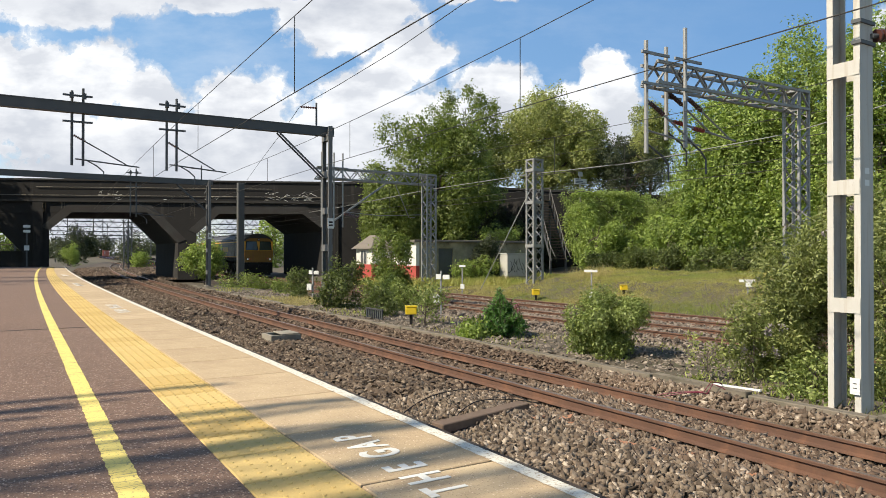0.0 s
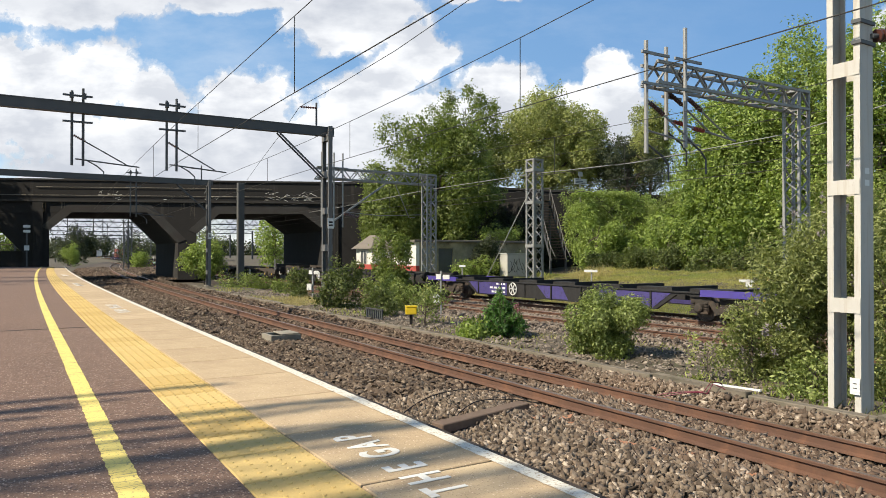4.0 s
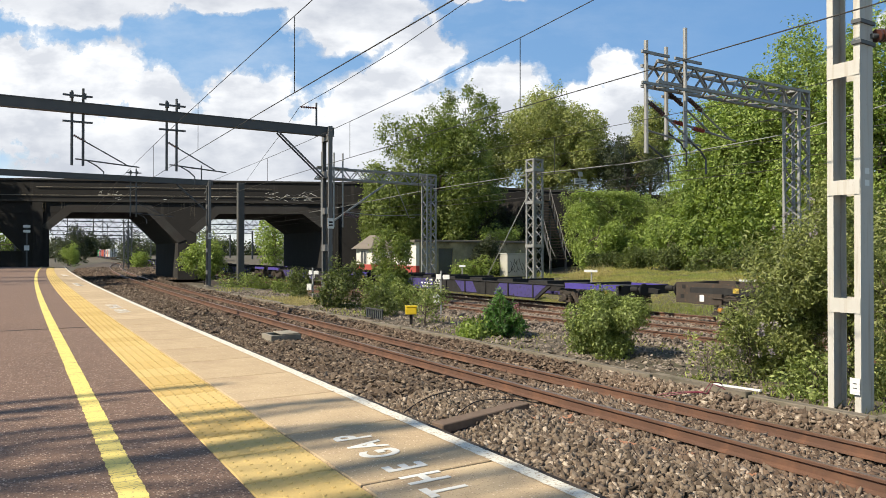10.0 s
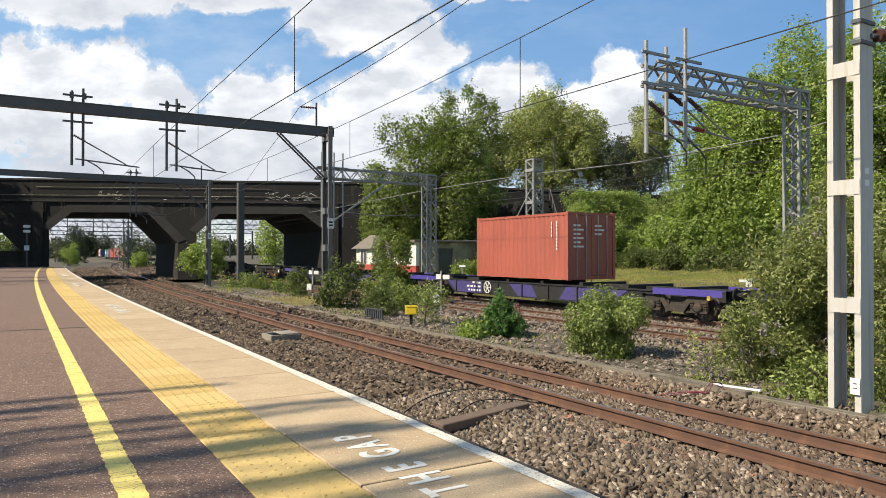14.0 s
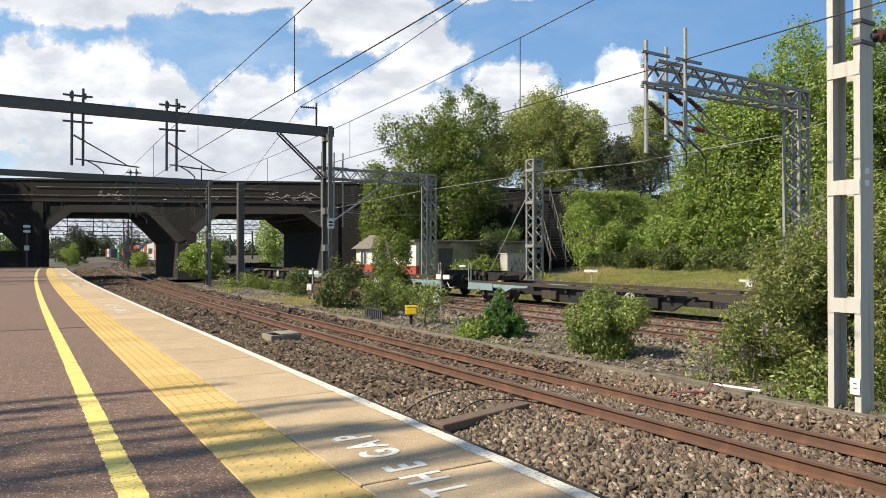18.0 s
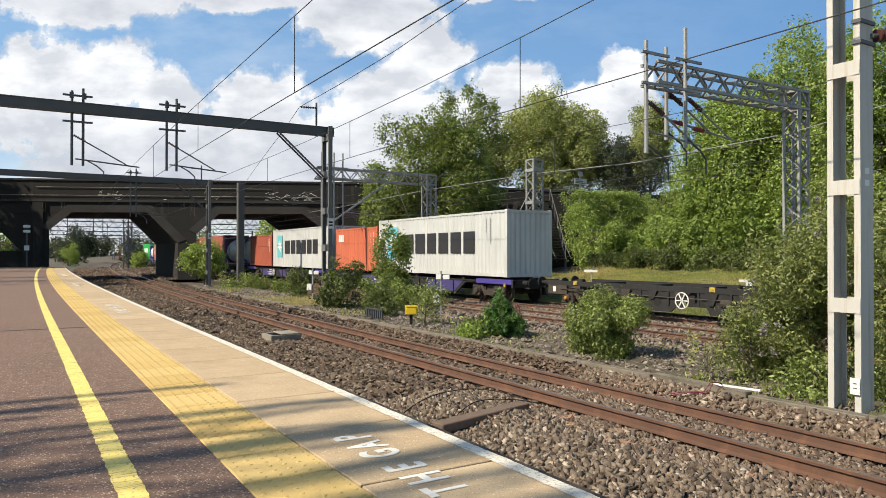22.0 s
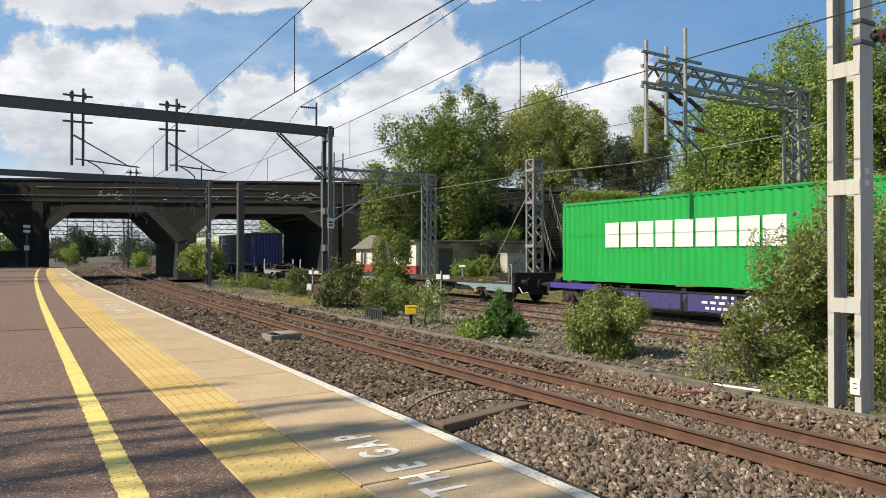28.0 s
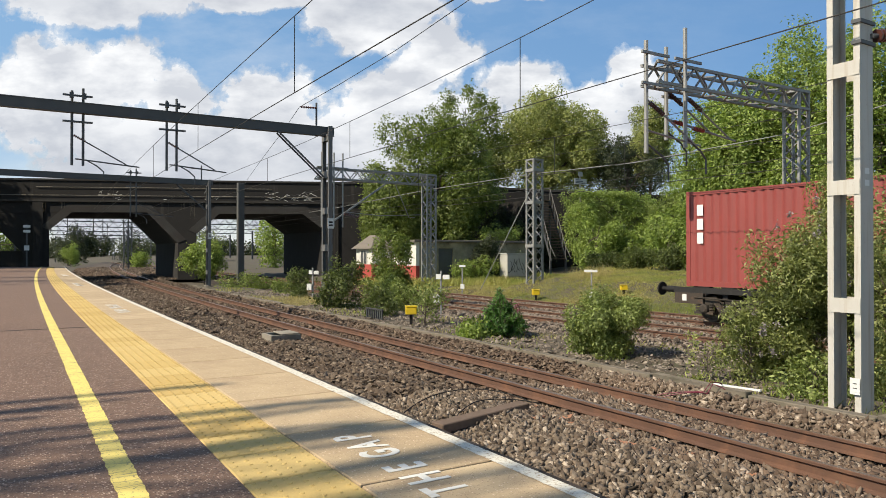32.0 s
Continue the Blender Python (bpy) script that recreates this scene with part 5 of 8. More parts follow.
def deep_wagon(u, L, group_label="sooty black container flat with deep side girders, empty", yellow=True, tail=False):
    """Black flat with perforated deep side girders."""
    ob = rolling("container_wagon", u, group_label, "wagon", "wagons of the goods train")
    dk = 1.05
    for s in (-1, 1):
        a, b = sorted((s * 1.2, s * 1.1))
        part("deck_edge", boxed(a, b, 0.2, L - 0.2, dk - 0.17, dk), M_WAGBLACK, ob)
        for k in range(4):
            y0 = 4.4 + (L - 8.8) * k / 4
            w = (L - 8.8) / 4
            o = [(y0 + 0.15, dk - 0.171), (y0 + w * 0.35, dk - 0.82), (y0 + w * 0.8, dk - 0.82), (y0 + w - 0.1, dk - 0.171)]
            g = part("side_girder", prism(bmesh.new(), o, a + 0.02, b - 0.02, "x"), M_WAGBLACK, ob, "deep tapered side girder")
            if s < 0:
                part("girder_hole", lathe(bmesh.new(), [(0.16, a + 0.012), (0.16, a + 0.018)], 14, "x", (0, y0 + w * 0.55, dk - 0.5)), M_BLACK, g)
        part("end_panel", boxed(a, b, 0.25, 1.3, dk - 0.5, dk - 0.171), M_WAGBROWN, ob, "dusty brown end panel")
        part("end_panel", boxed(a, b, L - 1.3, L - 0.25, dk - 0.5, dk - 0.171), M_WAGBROWN, ob, "dusty brown end panel")
    part("centre_sill", boxed(-0.3, 0.3, 0.2, L - 0.2, dk - 0.55, dk - 0.12), M_WAGBLACK, ob)
    for k in range(11):        # brackets, valves and short pipes hung under the deck edge
        y = 3.9 + (L - 8.2) * k / 10
        part("bracket", prism(bmesh.new(), [(y - 0.22, dk - 0.172), (y + 0.22, dk - 0.172), (y + 0.1, dk - 0.44 - 0.1 * (k % 3)), (y - 0.06, dk - 0.44 - 0.1 * (k % 3))], -1.235, -1.195, "x"), M_WAGBLACK if k % 2 else M_BOGIE, ob)
        part("sill_rib", boxed(-1.225, -1.2, y + 0.45, y + 0.52, dk - 0.6, dk - 0.172), M_WAGBLACK, ob)
    for f in (0.3, 0.58):
        part("valve", lathe(bmesh.new(), [(0.04, -0.2), (0.13, -0.17), (0.13, 0.17), (0.04, 0.2)], 10, "y", (-1.16, L * f, dk - 0.45)), M_BOGIE, ob)
    part("brake_pipe", rod(bmesh.new(), [(-1.22, 1.0, dk - 0.3), (-1.22, L * 0.3, dk - 0.36), (-1.22, L * 0.7, dk - 0.36), (-1.22, L - 1.0, dk - 0.3)], 0.04), M_BOGIE, ob)
    if tail:                   # high drawgear end
        for x0, x1 in ((-1.02, -0.92), (0.92, 1.02)):
            part("tail_plate", prism(bmesh.new(), [(L - 2.6, dk + 0.001), (L - 2.6, dk + 0.12), (L + 0.5, dk + 0.14), (L + 0.5, dk - 0.5), (L - 0.4, dk - 0.5), (L - 0.9, dk + 0.001)], x0, x1, "x"), M_WAGBROWN, ob, "dusty brown raised end plate")
        part("tail_plate", boxed(-0.92, 0.92, L + 0.4, L + 0.48, dk - 0.5, dk + 0.13), M_WAGBROWN, ob)
        for y, z in ((L - 0.1, dk - 0.1), (L + 0.25, dk - 0.3), (L + 0.2, dk + 0.0)):
            part("plate_hole", boxed(-1.026, -1.021, y - 0.07, y + 0.07, z - 0.06, z + 0.06), M_BLACK, ob)
        part("warning_plate", boxed(-1.028, -1.022, L - 0.5, L - 0.36, dk - 0.35, dk - 0.12), M_SIGN, ob)
    for k in range(8):
        y = 2.0 + (L - 4.0) * k / 7
        part("cross_member", boxed(-1.1, 1.1, y - 0.08, y + 0.08, dk - 0.3, dk - 0.05), M_WAGBLACK, ob)
    bogie(ob, 2.2, AXLE_COVER if yellow else None)
    bogie(ob, L - 2.2, AXLE_COVER if yellow else None)
    ends(ob, L, 0.95)
    part("handwheel", HANDWHEEL, None, ob, "white brake handwheel", pose(-1.26, L * 0.66, 0.62))
    part("air_tank", lathe(bmesh.new(), [(0.05, -0.7), (0.19, -0.6), (0.19, 0.6), (0.05, 0.7)], 12, "y", (-0.95, L * 0.75, 0.55)), M_WAGBROWN, ob, "brown air reservoir")
    for y in (0.5, L * 0.5, L - 0.7):
        part("warning_plate", boxed(-1.212, -1.206, y, y + 0.16, dk - 0.42, dk - 0.22), M_SIGN, ob)
    for y in (1.6, L - 1.9, L * 0.33, L * 0.6) if yellow else ():
        part("twistlock", boxed(-1.23, -1.16, y, y + 0.2, dk - 0.12, dk + 0.02), M_YEL2, ob, "yellow container spigot")
    return ob


# ---- containers ----
def corrugated(L, z0, z1, x, depth, side, pitch=0.286):
    """A corrugated sheet along y; side -1 faces -x."""
    n = max(2, round(L / pitch))
    p = L / n
    ys, xs = [0.0], [x]
    for i in range(n):
        b = i * p
        for f, d in ((0.18, 0), (0.36, 1), (0.64, 1), (0.82, 0)):
            ys.append(b + f * p)
            xs.append(x - side * depth * d)
    ys.append(L)
    xs.append(x)
    v = [(a, b, z0) for a, b in zip(xs, ys)] + [(a, b, z1) for a, b in zip(xs, ys)]
    k = len(xs)
    f = [(i, i + 1, k + i + 1, k + i) for i in range(k - 1)]
    if side > 0:
        f = [q[::-1] for q in f]
    return np.array(v), np.array(f)


def container(u, L, H, mat, label, doors_front=False, trim=None):
    """A steel freight container, front end at y = 0 towards the camera."""
    W = 2.438
    ob = rolling("freight_container", u, label, "freight container", "freight containers on the train", lift=1.07)
    h = W / 2
    trim = trim or mat
    for s in (-1, 1):
        v, f = corrugated(L - 0.3, 0.17, H - 0.12, s * (h - 0.012), 0.034, s)
        v[:, 1] += 0.15
        me = quick_mesh("side_panel", v, f[:, ::-1] if s < 0 else f, mat)
        part("side_panel", me, None, ob, "corrugated steel side")
        part("bottom_rail", boxed(min(s * h, s * (h - 0.08)), max(s * h, s * (h - 0.08)), 0.15, L - 0.15, 0.02, 0.17), trim, ob)
        part("top_rail", boxed(min(s * h, s * (h - 0.06)), max(s * h, s * (h - 0.06)), 0.15, L - 0.15, H - 0.12, H - 0.03), trim, ob)
        for y in (0, L - 0.15):
            part("corner_post", boxed(min(s * h, s * (h - 0.14)), max(s * h, s * (h - 0.14)), y, y + 0.15, 0.12, H - 0.12), trim, ob)
            for z in (0, H - 0.12):
                part("corner_casting", boxed(min(s * (h + 0.004), s * (h - 0.16)), max(s * (h + 0.004), s * (h - 0.16)), y - (0.004 if y == 0 else -0.0), y + (0.15 if y == 0 else 0.154), z, z + 0.12, 0.01), trim, ob)
    part("roof", boxed(-h + 0.06, h - 0.06, 0.1, L - 0.1, H - 0.05, H - 0.02), mat, ob)
    part("floor", boxed(-h + 0.08, h - 0.08, 0.1, L - 0.1, 0.1, 0.16), M_WAGBLACK, ob)
    for y, d in ((0.05, 1), (L - 0.05, -1)):
        part("end_rail", boxed(-h + 0.16, h - 0.16, min(y - 0.04 * d, y + 0.06 * d), max(y - 0.04 * d, y + 0.06 * d), 0.02, 0.16), trim, ob)
        part("end_rail", boxed(-h + 0.16, h - 0.16, min(y - 0.04 * d, y + 0.06 * d), max(y - 0.04 * d, y + 0.06 * d), H - 0.13, H - 0.02), trim, ob)
        if (d > 0) == doors_front:
            for s in (-1, 1):
                x0, x1 = sorted((s * 0.01, s * (h - 0.15)))
                door = part("door", boxed(x0, x1, y - 0.02, y + 0.03, 0.17, H - 0.14), mat, ob, "steel door with locking bars")
                for f in (0.28, 0.72):
                    xx = x0 + (x1 - x0) * f
                    part("locking_bar", bar(bmesh.new(), (xx, y - 0.05 * d, 0.1), (xx, y - 0.05 * d, H - 0.1), 0.035, None, 6), M_STEEL, door)
                for k in range(6):
                    part("stencil_mark", boxed(x0 + 0.15, x0 + 0.15 + (0.5 if k % 2 else 0.35), y - 0.026 if d > 0 else y + 0.03, y - 0.021 if d > 0 else y + 0.035, H - 0.55 - 0.16 * k, H - 0.48 - 0.16 * k), M_SIGN, door) if s < 0 or k < 3 else None
        else:
            v, f = corrugated(W - 0.28, 0.16, H - 0.13, 0.0, 0.04, -1, 0.26)
            w = np.stack([v[:, 1] - (W - 0.28) / 2, np.full(len(v), y) + v[:, 0] * (1 if d > 0 else -1), v[:, 2]], -1)
            part("end_wall", quick_mesh("end_wall", w, f if d > 0 else f[:, ::-1], mat), None, ob, "corrugated end wall")
    return ob


def code_marks(ob, y, H, mat=None, yellow=False):
    """Upright strips of small identification marks near a container's end."""
    x = -1.219 - 0.004
    z = H - 0.35
    for i in range(9):
        part("stencil_mark", boxed(x - 0.003, x, y, y + 0.055, z - 0.125 * i - 0.095, z - 0.125 * i), mat or M_SIGN, ob)
    for i in range(4):
        part("stencil_mark", boxed(x - 0.003, x, y + 0.32, y + 0.365, z - 0.16 * i - 0.12, z - 0.16 * i), mat or M_SIGN, ob)
    if yellow:
        part("warning_mark", prism(bmesh.new(), [(y + 0.3, z - 1.3), (y + 0.52, z - 1.3), (y + 0.41, z - 1.1)], x - 0.003, x, "x"), M_YEL2, ob, "yellow warning triangle")
        part("warning_mark", boxed(x - 0.003, x, y + 0.3, y + 0.5, z - 1.75, z - 1.6), M_YEL2, ob)


def word_blocks(ob, y_start, z, widths, h, mat, gap, name="painted_bar"):
    """A row of plain painted bars, running towards the train's front."""
    x = -1.219 - 0.004
    y = y_start
    for w in widths:
        part(name, boxed(x - 0.003, x, y - w, y, z, z + h), mat, ob)
        y -= w + gap
    return ob


M_C_GREY = paint("container_pale_grey", (0.55, 0.56, 0.555), amount=0.3)
M_C_CREAM = paint("container_cream", (0.70, 0.67, 0.55), (0.28, 0.13, 0.06), amount=0.5)
M_RUST = plain("rust_patch", (0.30, 0.11, 0.05), 0.9, vary=0.4, scale=5)
M_C_ORANGE = paint("container_orange_red", (0.56, 0.145, 0.075), amount=0.2)
M_C_RED = paint("container_bright_red", (0.62, 0.06, 0.045), amount=0.2)
M_C_BROWN = paint("container_brown_red", (0.37, 0.095, 0.058), amount=0.25)
M_C_RUSTRED = paint("container_rust_red", (0.38, 0.10, 0.068), amount=0.2)
M_C_MAROON = paint("container_maroon", (0.28, 0.06, 0.053), amount=0.2)
M_C_GREEN = paint("container_green", (0.01, 0.37, 0.062), amount=0.1)
M_C_BLUE = paint("container_blue", (0.042, 0.052, 0.19), amount=0.1)
M_C_NAVY = paint("container_navy", (0.02, 0.045, 0.15), amount=0.1)
M_C_TANK = paint("tank_white", (0.80, 0.80, 0.78), (0.3, 0.25, 0.18), 0.12)
M_C_FRAME = paint("tank_frame_blue", (0.075, 0.09, 0.36), amount=0.2)
M_LET_DARK = plain("lettering_dark", (0.035, 0.035, 0.04), 0.5)
M_LET_CYAN = plain("logo_pale_blue", (0.16, 0.55, 0.62), 0.5)
M_LET_FADED = plain("faded_pale_blue", (0.42, 0.62, 0.60), 0.6)
M_LET_GREY = plain("faded_grey_marks", (0.33, 0.33, 0.33), 0.6)
M_LET_WHITE = plain("lettering_white", (0.8, 0.8, 0.78), 0.5, vary=0.05)
M_LET_GOLD = plain("lettering_gold", (0.85, 0.55, 0.08), 0.5)
M_STUD = plain("lettering_red", (0.6, 0.03, 0.03), 0.5)


def tank_container(u, label, marks_red=False):
    """A white tank in a blue twenty-foot frame."""
    L, W, H = 6.058, 2.438, 2.591
    ob = rolling("tank_container", u, label, "tank container", "freight containers on the train", lift=1.07)
    h = W / 2
    prof = [(0.02, 0.2), (0.4, 0.22), (0.8, 0.29), (1.02, 0.41), (1.12, 0.6), (1.14, 0.75), (1.14, L - 0.75), (1.12, L - 0.6), (1.02, L - 0.41), (0.8, L - 0.29), (0.4, L - 0.22), (0.02, L - 0.2)]
    me = mesh_of("tank", lathe(bmesh.new(), prof, 36, "y", (0, 0, 1.28)), M_C_TANK)
    me.shade_smooth()
    tank = part("tank", me, None, ob, "smooth white cylindrical tank")
    for y in (1.5, 3.0, 4.6):
        part("band", lathe(bmesh.new(), [(1.14, y - 0.015), (1.146, y - 0.014), (1.146, y + 0.014), (1.14, y + 0.015)], 36, "y", (0, 0, 1.28)), M_STEEL, tank)
    for s in (-1, 1):
        for z in (0.0, H - 0.12):
            part("frame_rail", boxed(min(s * h, s * (h - 0.12)), max(s * h, s * (h - 0.09)), 0.12, L - 0.12, z + (0.02 if z == 0 else 0.03), z + 0.12), M_C_FRAME, ob)
        for y in (0, L - 0.14):
            part("corner_post", boxed(min(s * h, s * (h - 0.14)), max(s * h, s * (h - 0.14)), y, y + 0.14, 0, H), M_C_FRAME, ob)
        for y0, y1 in ((0.14, 1.2), (L - 0.14, L - 1.2)):
            part("gusset", bar(bmesh.new(), (s * (h - 0.06), y0, 0.85), (s * (h - 0.06), y1, 0.1), 0.1, 0.12), M_C_FRAME, ob)
    for y in (0.02, L - 0.14):
        for z in (0.0, H - 0.12):
            part("frame_rail", boxed(-h + 0.14, h - 0.14, y, y + 0.12, z + 0.003, z + 0.12), M_C_FRAME, ob)
        for s in (-1, 1):
            part("end_brace", bar(bmesh.new(), (s * (h - 0.14), y + 0.06, H - 0.75), (s * (h - 0.75), y + 0.06, H - 0.12), 0.09), M_C_FRAME, ob)
            part("end_brace", bar(bmesh.new(), (s * (h - 0.14), y + 0.06, 0.75), (s * (h - 0.75), y + 0.06, 0.12), 0.09), M_C_FRAME, ob)
    part("walkway", boxed(-0.35, 0.35, 0.3, L - 0.3, H - 0.1, H - 0.05), M_STEEL, ob)
    for k in range(5):
        part("walkway_rung", boxed(-h + 0.1, -0.35, 0.7 + 1.1 * k, 0.78 + 1.1 * k, H - 0.09, H - 0.05), M_STEEL, ob)
    for k in range(6):
        part("ladder_rung", bar(bmesh.new(), (0.55, -0.01, 0.4 + 0.34 * k), (0.95, -0.01, 0.4 + 0.34 * k), 0.035, None, 6), M_STEEL, ob)
    part("data_plate", boxed(-0.2, 0.25, 0.17, 0.195, 1.1, 1.6), M_C_NAVY, ob)
    x = -1.155
    if marks_red:
        part("emblem", lathe(bmesh.new(), [(0.2, x - 0.004), (0.2, x + 0.03)], 18, "x", (0, L - 1.35, 1.45)), M_C_NAVY, tank, "round blue and red emblem")
        part("emblem", lathe(bmesh.new(), [(0.13, x - 0.008), (0.13, x + 0.03)], 18, "x", (0, L - 1.45, 1.3)), M_STUD, tank)
    else:
        band = part("upright_band", boxed(x - 0.004, x + 0.02, L - 1.5, L - 1.05, 0.75, 1.85), M_C_NAVY, tank, "upright navy band with white blocks")
        for i in range(5):
            part("painted_block", boxed(x - 0.008, x - 0.004, L - 1.38, L - 1.17, 0.88 + 0.19 * i, 1.0 + 0.19 * i), M_LET_WHITE, band)
    part("warning_mark", boxed(x - 0.004, x + 0.02, 1.7, 1.85, 1.2, 1.42), M_YEL2, tank)
    return ob


# ---- the locomotive ----
def loco():
    ob = rolling("locomotive", 0.0, "dark blue and orange diesel goods locomotive", "locomotive")
    L, w, fl, wt = 20.3, 1.32, 1.76, 3.22
    arch = [(1.0, wt), (0.99, 3.36), (0.955, 3.45), (0.87, 3.54), (0.46, 3.84), (0.33, 3.905), (0.16, 3.94)]
    # engine-room body between the cabs
    part("body", prism(bmesh.new(), [(-w, fl), (-w, wt), (w, wt), (w, fl)], 2.55, L - 2.55, "y"), M_LOCO_BLUE, ob, "dark blue louvred bodyside")
    part("roof", prism(bmesh.new(), [(-w * k, z) for k, z in arch] + [(w * k, z) for k, z in arch[::-1]], 0.06, L - 0.06, "y"), M_LOCO_ROOF, ob, "dull dark grey arched roof")
    for k in range(24):      # louvres
        z = 2.0 + 0.047 * k
        part("louvre", boxed(-w - 0.012, -w, 3.6, L - 5.6, z, z + 0.02), M_LOCO_BLUE, ob)
    for k in range(5):
        y = 4.0 + 2.9 * k
        part("roof_hatch", boxed(-0.6, 0.6, y, y + 1.6, 3.84, 3.98, 0.03), M_LOCO_ROOF, ob)
    part("exhaust", boxed(-0.3, 0.3, 8.2, 9.0, 3.93, 4.08, 0.03), M_BLACK, ob)
    part("roof_horn", bar(bmesh.new(), (-0.9, 3.2, 3.7), (-1.15, 4.0, 3.62), 0.07, None, 8), M_BLACK, ob)
    part("stripe", boxed(-w - 0.004, -w + 0.05, 0.4, L - 0.4, 3.39, 3.43), M_LET_WHITE, ob, "thin white cantrail line")
    part("stripe", boxed(-w - 0.016, -w, 2.55, L - 2.55, 3.13, 3.23), M_LOCO_ORANGE, ob, "orange waist band")
    part("stripe", boxed(-w - 0.016, -w, 2.55, L - 2.55, 1.75, 1.87), M_LOCO_ORANGE, ob, "orange sill band")
    for yc, d in ((0.0, 1), (L, -1)):
        y = lambda v: yc + d * v
        o = [(y(2.55), fl), (y(2.55), 3.23), (y(0.12), 3.23), (y(0.0), 2.42), (y(-0.03), fl)]
        cab = part("cab", prism(bmesh.new(), o, -w, w, "x"), M_LOCO_ORANGE, ob, "orange driving cab")
        part("front_plate", prism(bmesh.new(), [(y(0.4), 1.3), (y(0.4), fl), (y(-0.03), fl), (y(-0.05), 1.32)], -w + 0.06, w - 0.06, "x"), M_LOCO_NOSE, cab, "grimy orange lower nose")
        part("nose_panel", prism(bmesh.new(), [(y(0.02), fl), (y(0.04), 2.38), (y(-0.012), 2.38), (y(-0.045), fl)], -w + 0.03, w - 0.03, "x"), M_LOCO_NOSE, cab, "grimy orange nose panel")
        brow = [(-1.22, 3.23), (-1.12, 3.38), (-0.8, 3.5), (0.8, 3.5), (1.12, 3.38), (1.22, 3.23)]
        part("brow_panel", prism(bmesh.new(), brow, *sorted((y(0.02), y(0.3))), "y"), M_LOCO_NOSE, cab)
        part("top_lamp", lathe(bmesh.new(), [(0.06, y(-0.02)), (0.065, y(0.03))], 12, "y", (0, 0, 3.38)), M_CAB_GREY, cab)
        part("lamp_ring", lathe(bmesh.new(), [(0.105, y(0.005)), (0.115, y(0.03))], 14, "y", (0, 0, 3.38)), M_BLACK, cab)
        part("cab_underside", boxed(-w + 0.04, w - 0.04, *sorted((y(0.41), y(2.5))), 1.45, fl - 0.002), M_BLACK, ob)
        part("nose_skirt", prism(bmesh.new(), [(y(0.9), 0.95), (y(0.9), 1.44), (y(0.4), 1.29), (y(-0.05), 1.29), (y(-0.03), 0.35), (y(0.3), 0.3)], -w + 0.05, w - 0.05, "x"), M_BLACK, ob)
        bulge = [(y(2.56), 1.88), (y(2.56), 3.12)] + [(y(2.56 - 0.44 * math.sin(q)), 2.5 + 0.62 * math.cos(q)) for q in [i * math.pi / 10 for i in range(1, 10)]]
        for s in (-1, 1):
            xs = sorted((s * w, s * (w + 0.012)))
            part("blue_panel_end", prism(bmesh.new(), bulge, *xs, "x"), M_LOCO_BLUE, cab, "rounded dark blue panel end")
            sw = part("side_window", boxed(*xs, *sorted((y(0.3), y(1.4))), 2.52, 3.16), M_GLASS, cab, "dark cab side window in pale frame")
            fx = sorted((s * (w + 0.004), s * (w + 0.022)))
            for ya, yb, za, zb in ((0.82, 0.88, 2.5, 3.18), (0.24, 0.3, 2.47, 3.2), (1.4, 1.46, 2.47, 3.2), (0.3, 1.4, 2.46, 2.51), (0.3, 1.4, 3.17, 3.21)):
                part("window_frame", boxed(*fx, *sorted((y(ya), y(yb))), za, zb), M_CAB_GREY, sw)
            part("door_handle", boxed(*fx, *sorted((y(1.62), y(1.68))), 2.9, 3.12), M_BLACK, cab)
            if s < 0:
                for k in range(9):
                    part("painted_bar", boxed(-w - 0.01, -w - 0.002, *sorted((y(0.62 + 0.085 * k), y(0.67 + 0.085 * k))), 2.08, 2.15), M_LET_BROWN, cab, "small plain brown-red bar")
            ya = lambda z: y((z - 2.42) / 0.81 * 0.12) - d * 0.008
            for nm, q, mt, dy in (("windscreen_surround", [(s * 0.05, 2.4), (s * 1.2, 2.4), (s * 1.13, 3.22), (s * 0.15, 3.25)], M_BLACK, 0.0), ("windscreen", [(s * 0.11, 2.46), (s * 1.13, 2.46), (s * 1.06, 3.17), (s * 0.2, 3.2)], M_GLASS, 0.014)):
                bm = bmesh.new()
                fa = [bm.verts.new((xx, ya(z) - d * dy + d * 0.05, z)) for xx, z in q]
                fb = [bm.verts.new((xx, ya(z) - d * dy - d * 0.004, z)) for xx, z in q]
                for i in range(4):
                    bm.faces.new((fa[i], fa[(i + 1) % 4], fb[(i + 1) % 4], fb[i]))
                bm.faces.new(fa)
                bm.faces.new(fb)
                part(nm, bm, mt, cab)
            part("wiper", bar(bmesh.new(), (s * 0.6, y(-0.06), 2.42), (s * 0.4, y(0.02), 2.95), 0.02), M_BLACK, cab)
            part("headlight", lathe(bmesh.new(), [(0.07, y(-0.09)), (0.08, y(-0.04))], 12, "y", (s * 1.02, 0, 1.6)), M_LAMP if d > 0 else M_GLASS, cab, "round glass headlight")
            part("lamp_ring", lathe(bmesh.new(), [(0.125, y(-0.06)), (0.135, y(-0.03))], 14, "y", (s * 1.02, 0, 1.6)), M_BLACK, cab)
            part("tail_lamp", lathe(bmesh.new(), [(0.045, y(-0.08)), (0.05, y(-0.04))], 10, "y", (s * 0.82, 0, 1.64)), M_STUD, cab)
            part("grab_rail", rod(bmesh.new(), [(s * (w + 0.03), y(0.06), 1.4), (s * (w + 0.05), y(0.02), 1.9), (s * (w + 0.03), y(0.05), 2.4)], 0.028), M_CAB_GREY, cab)
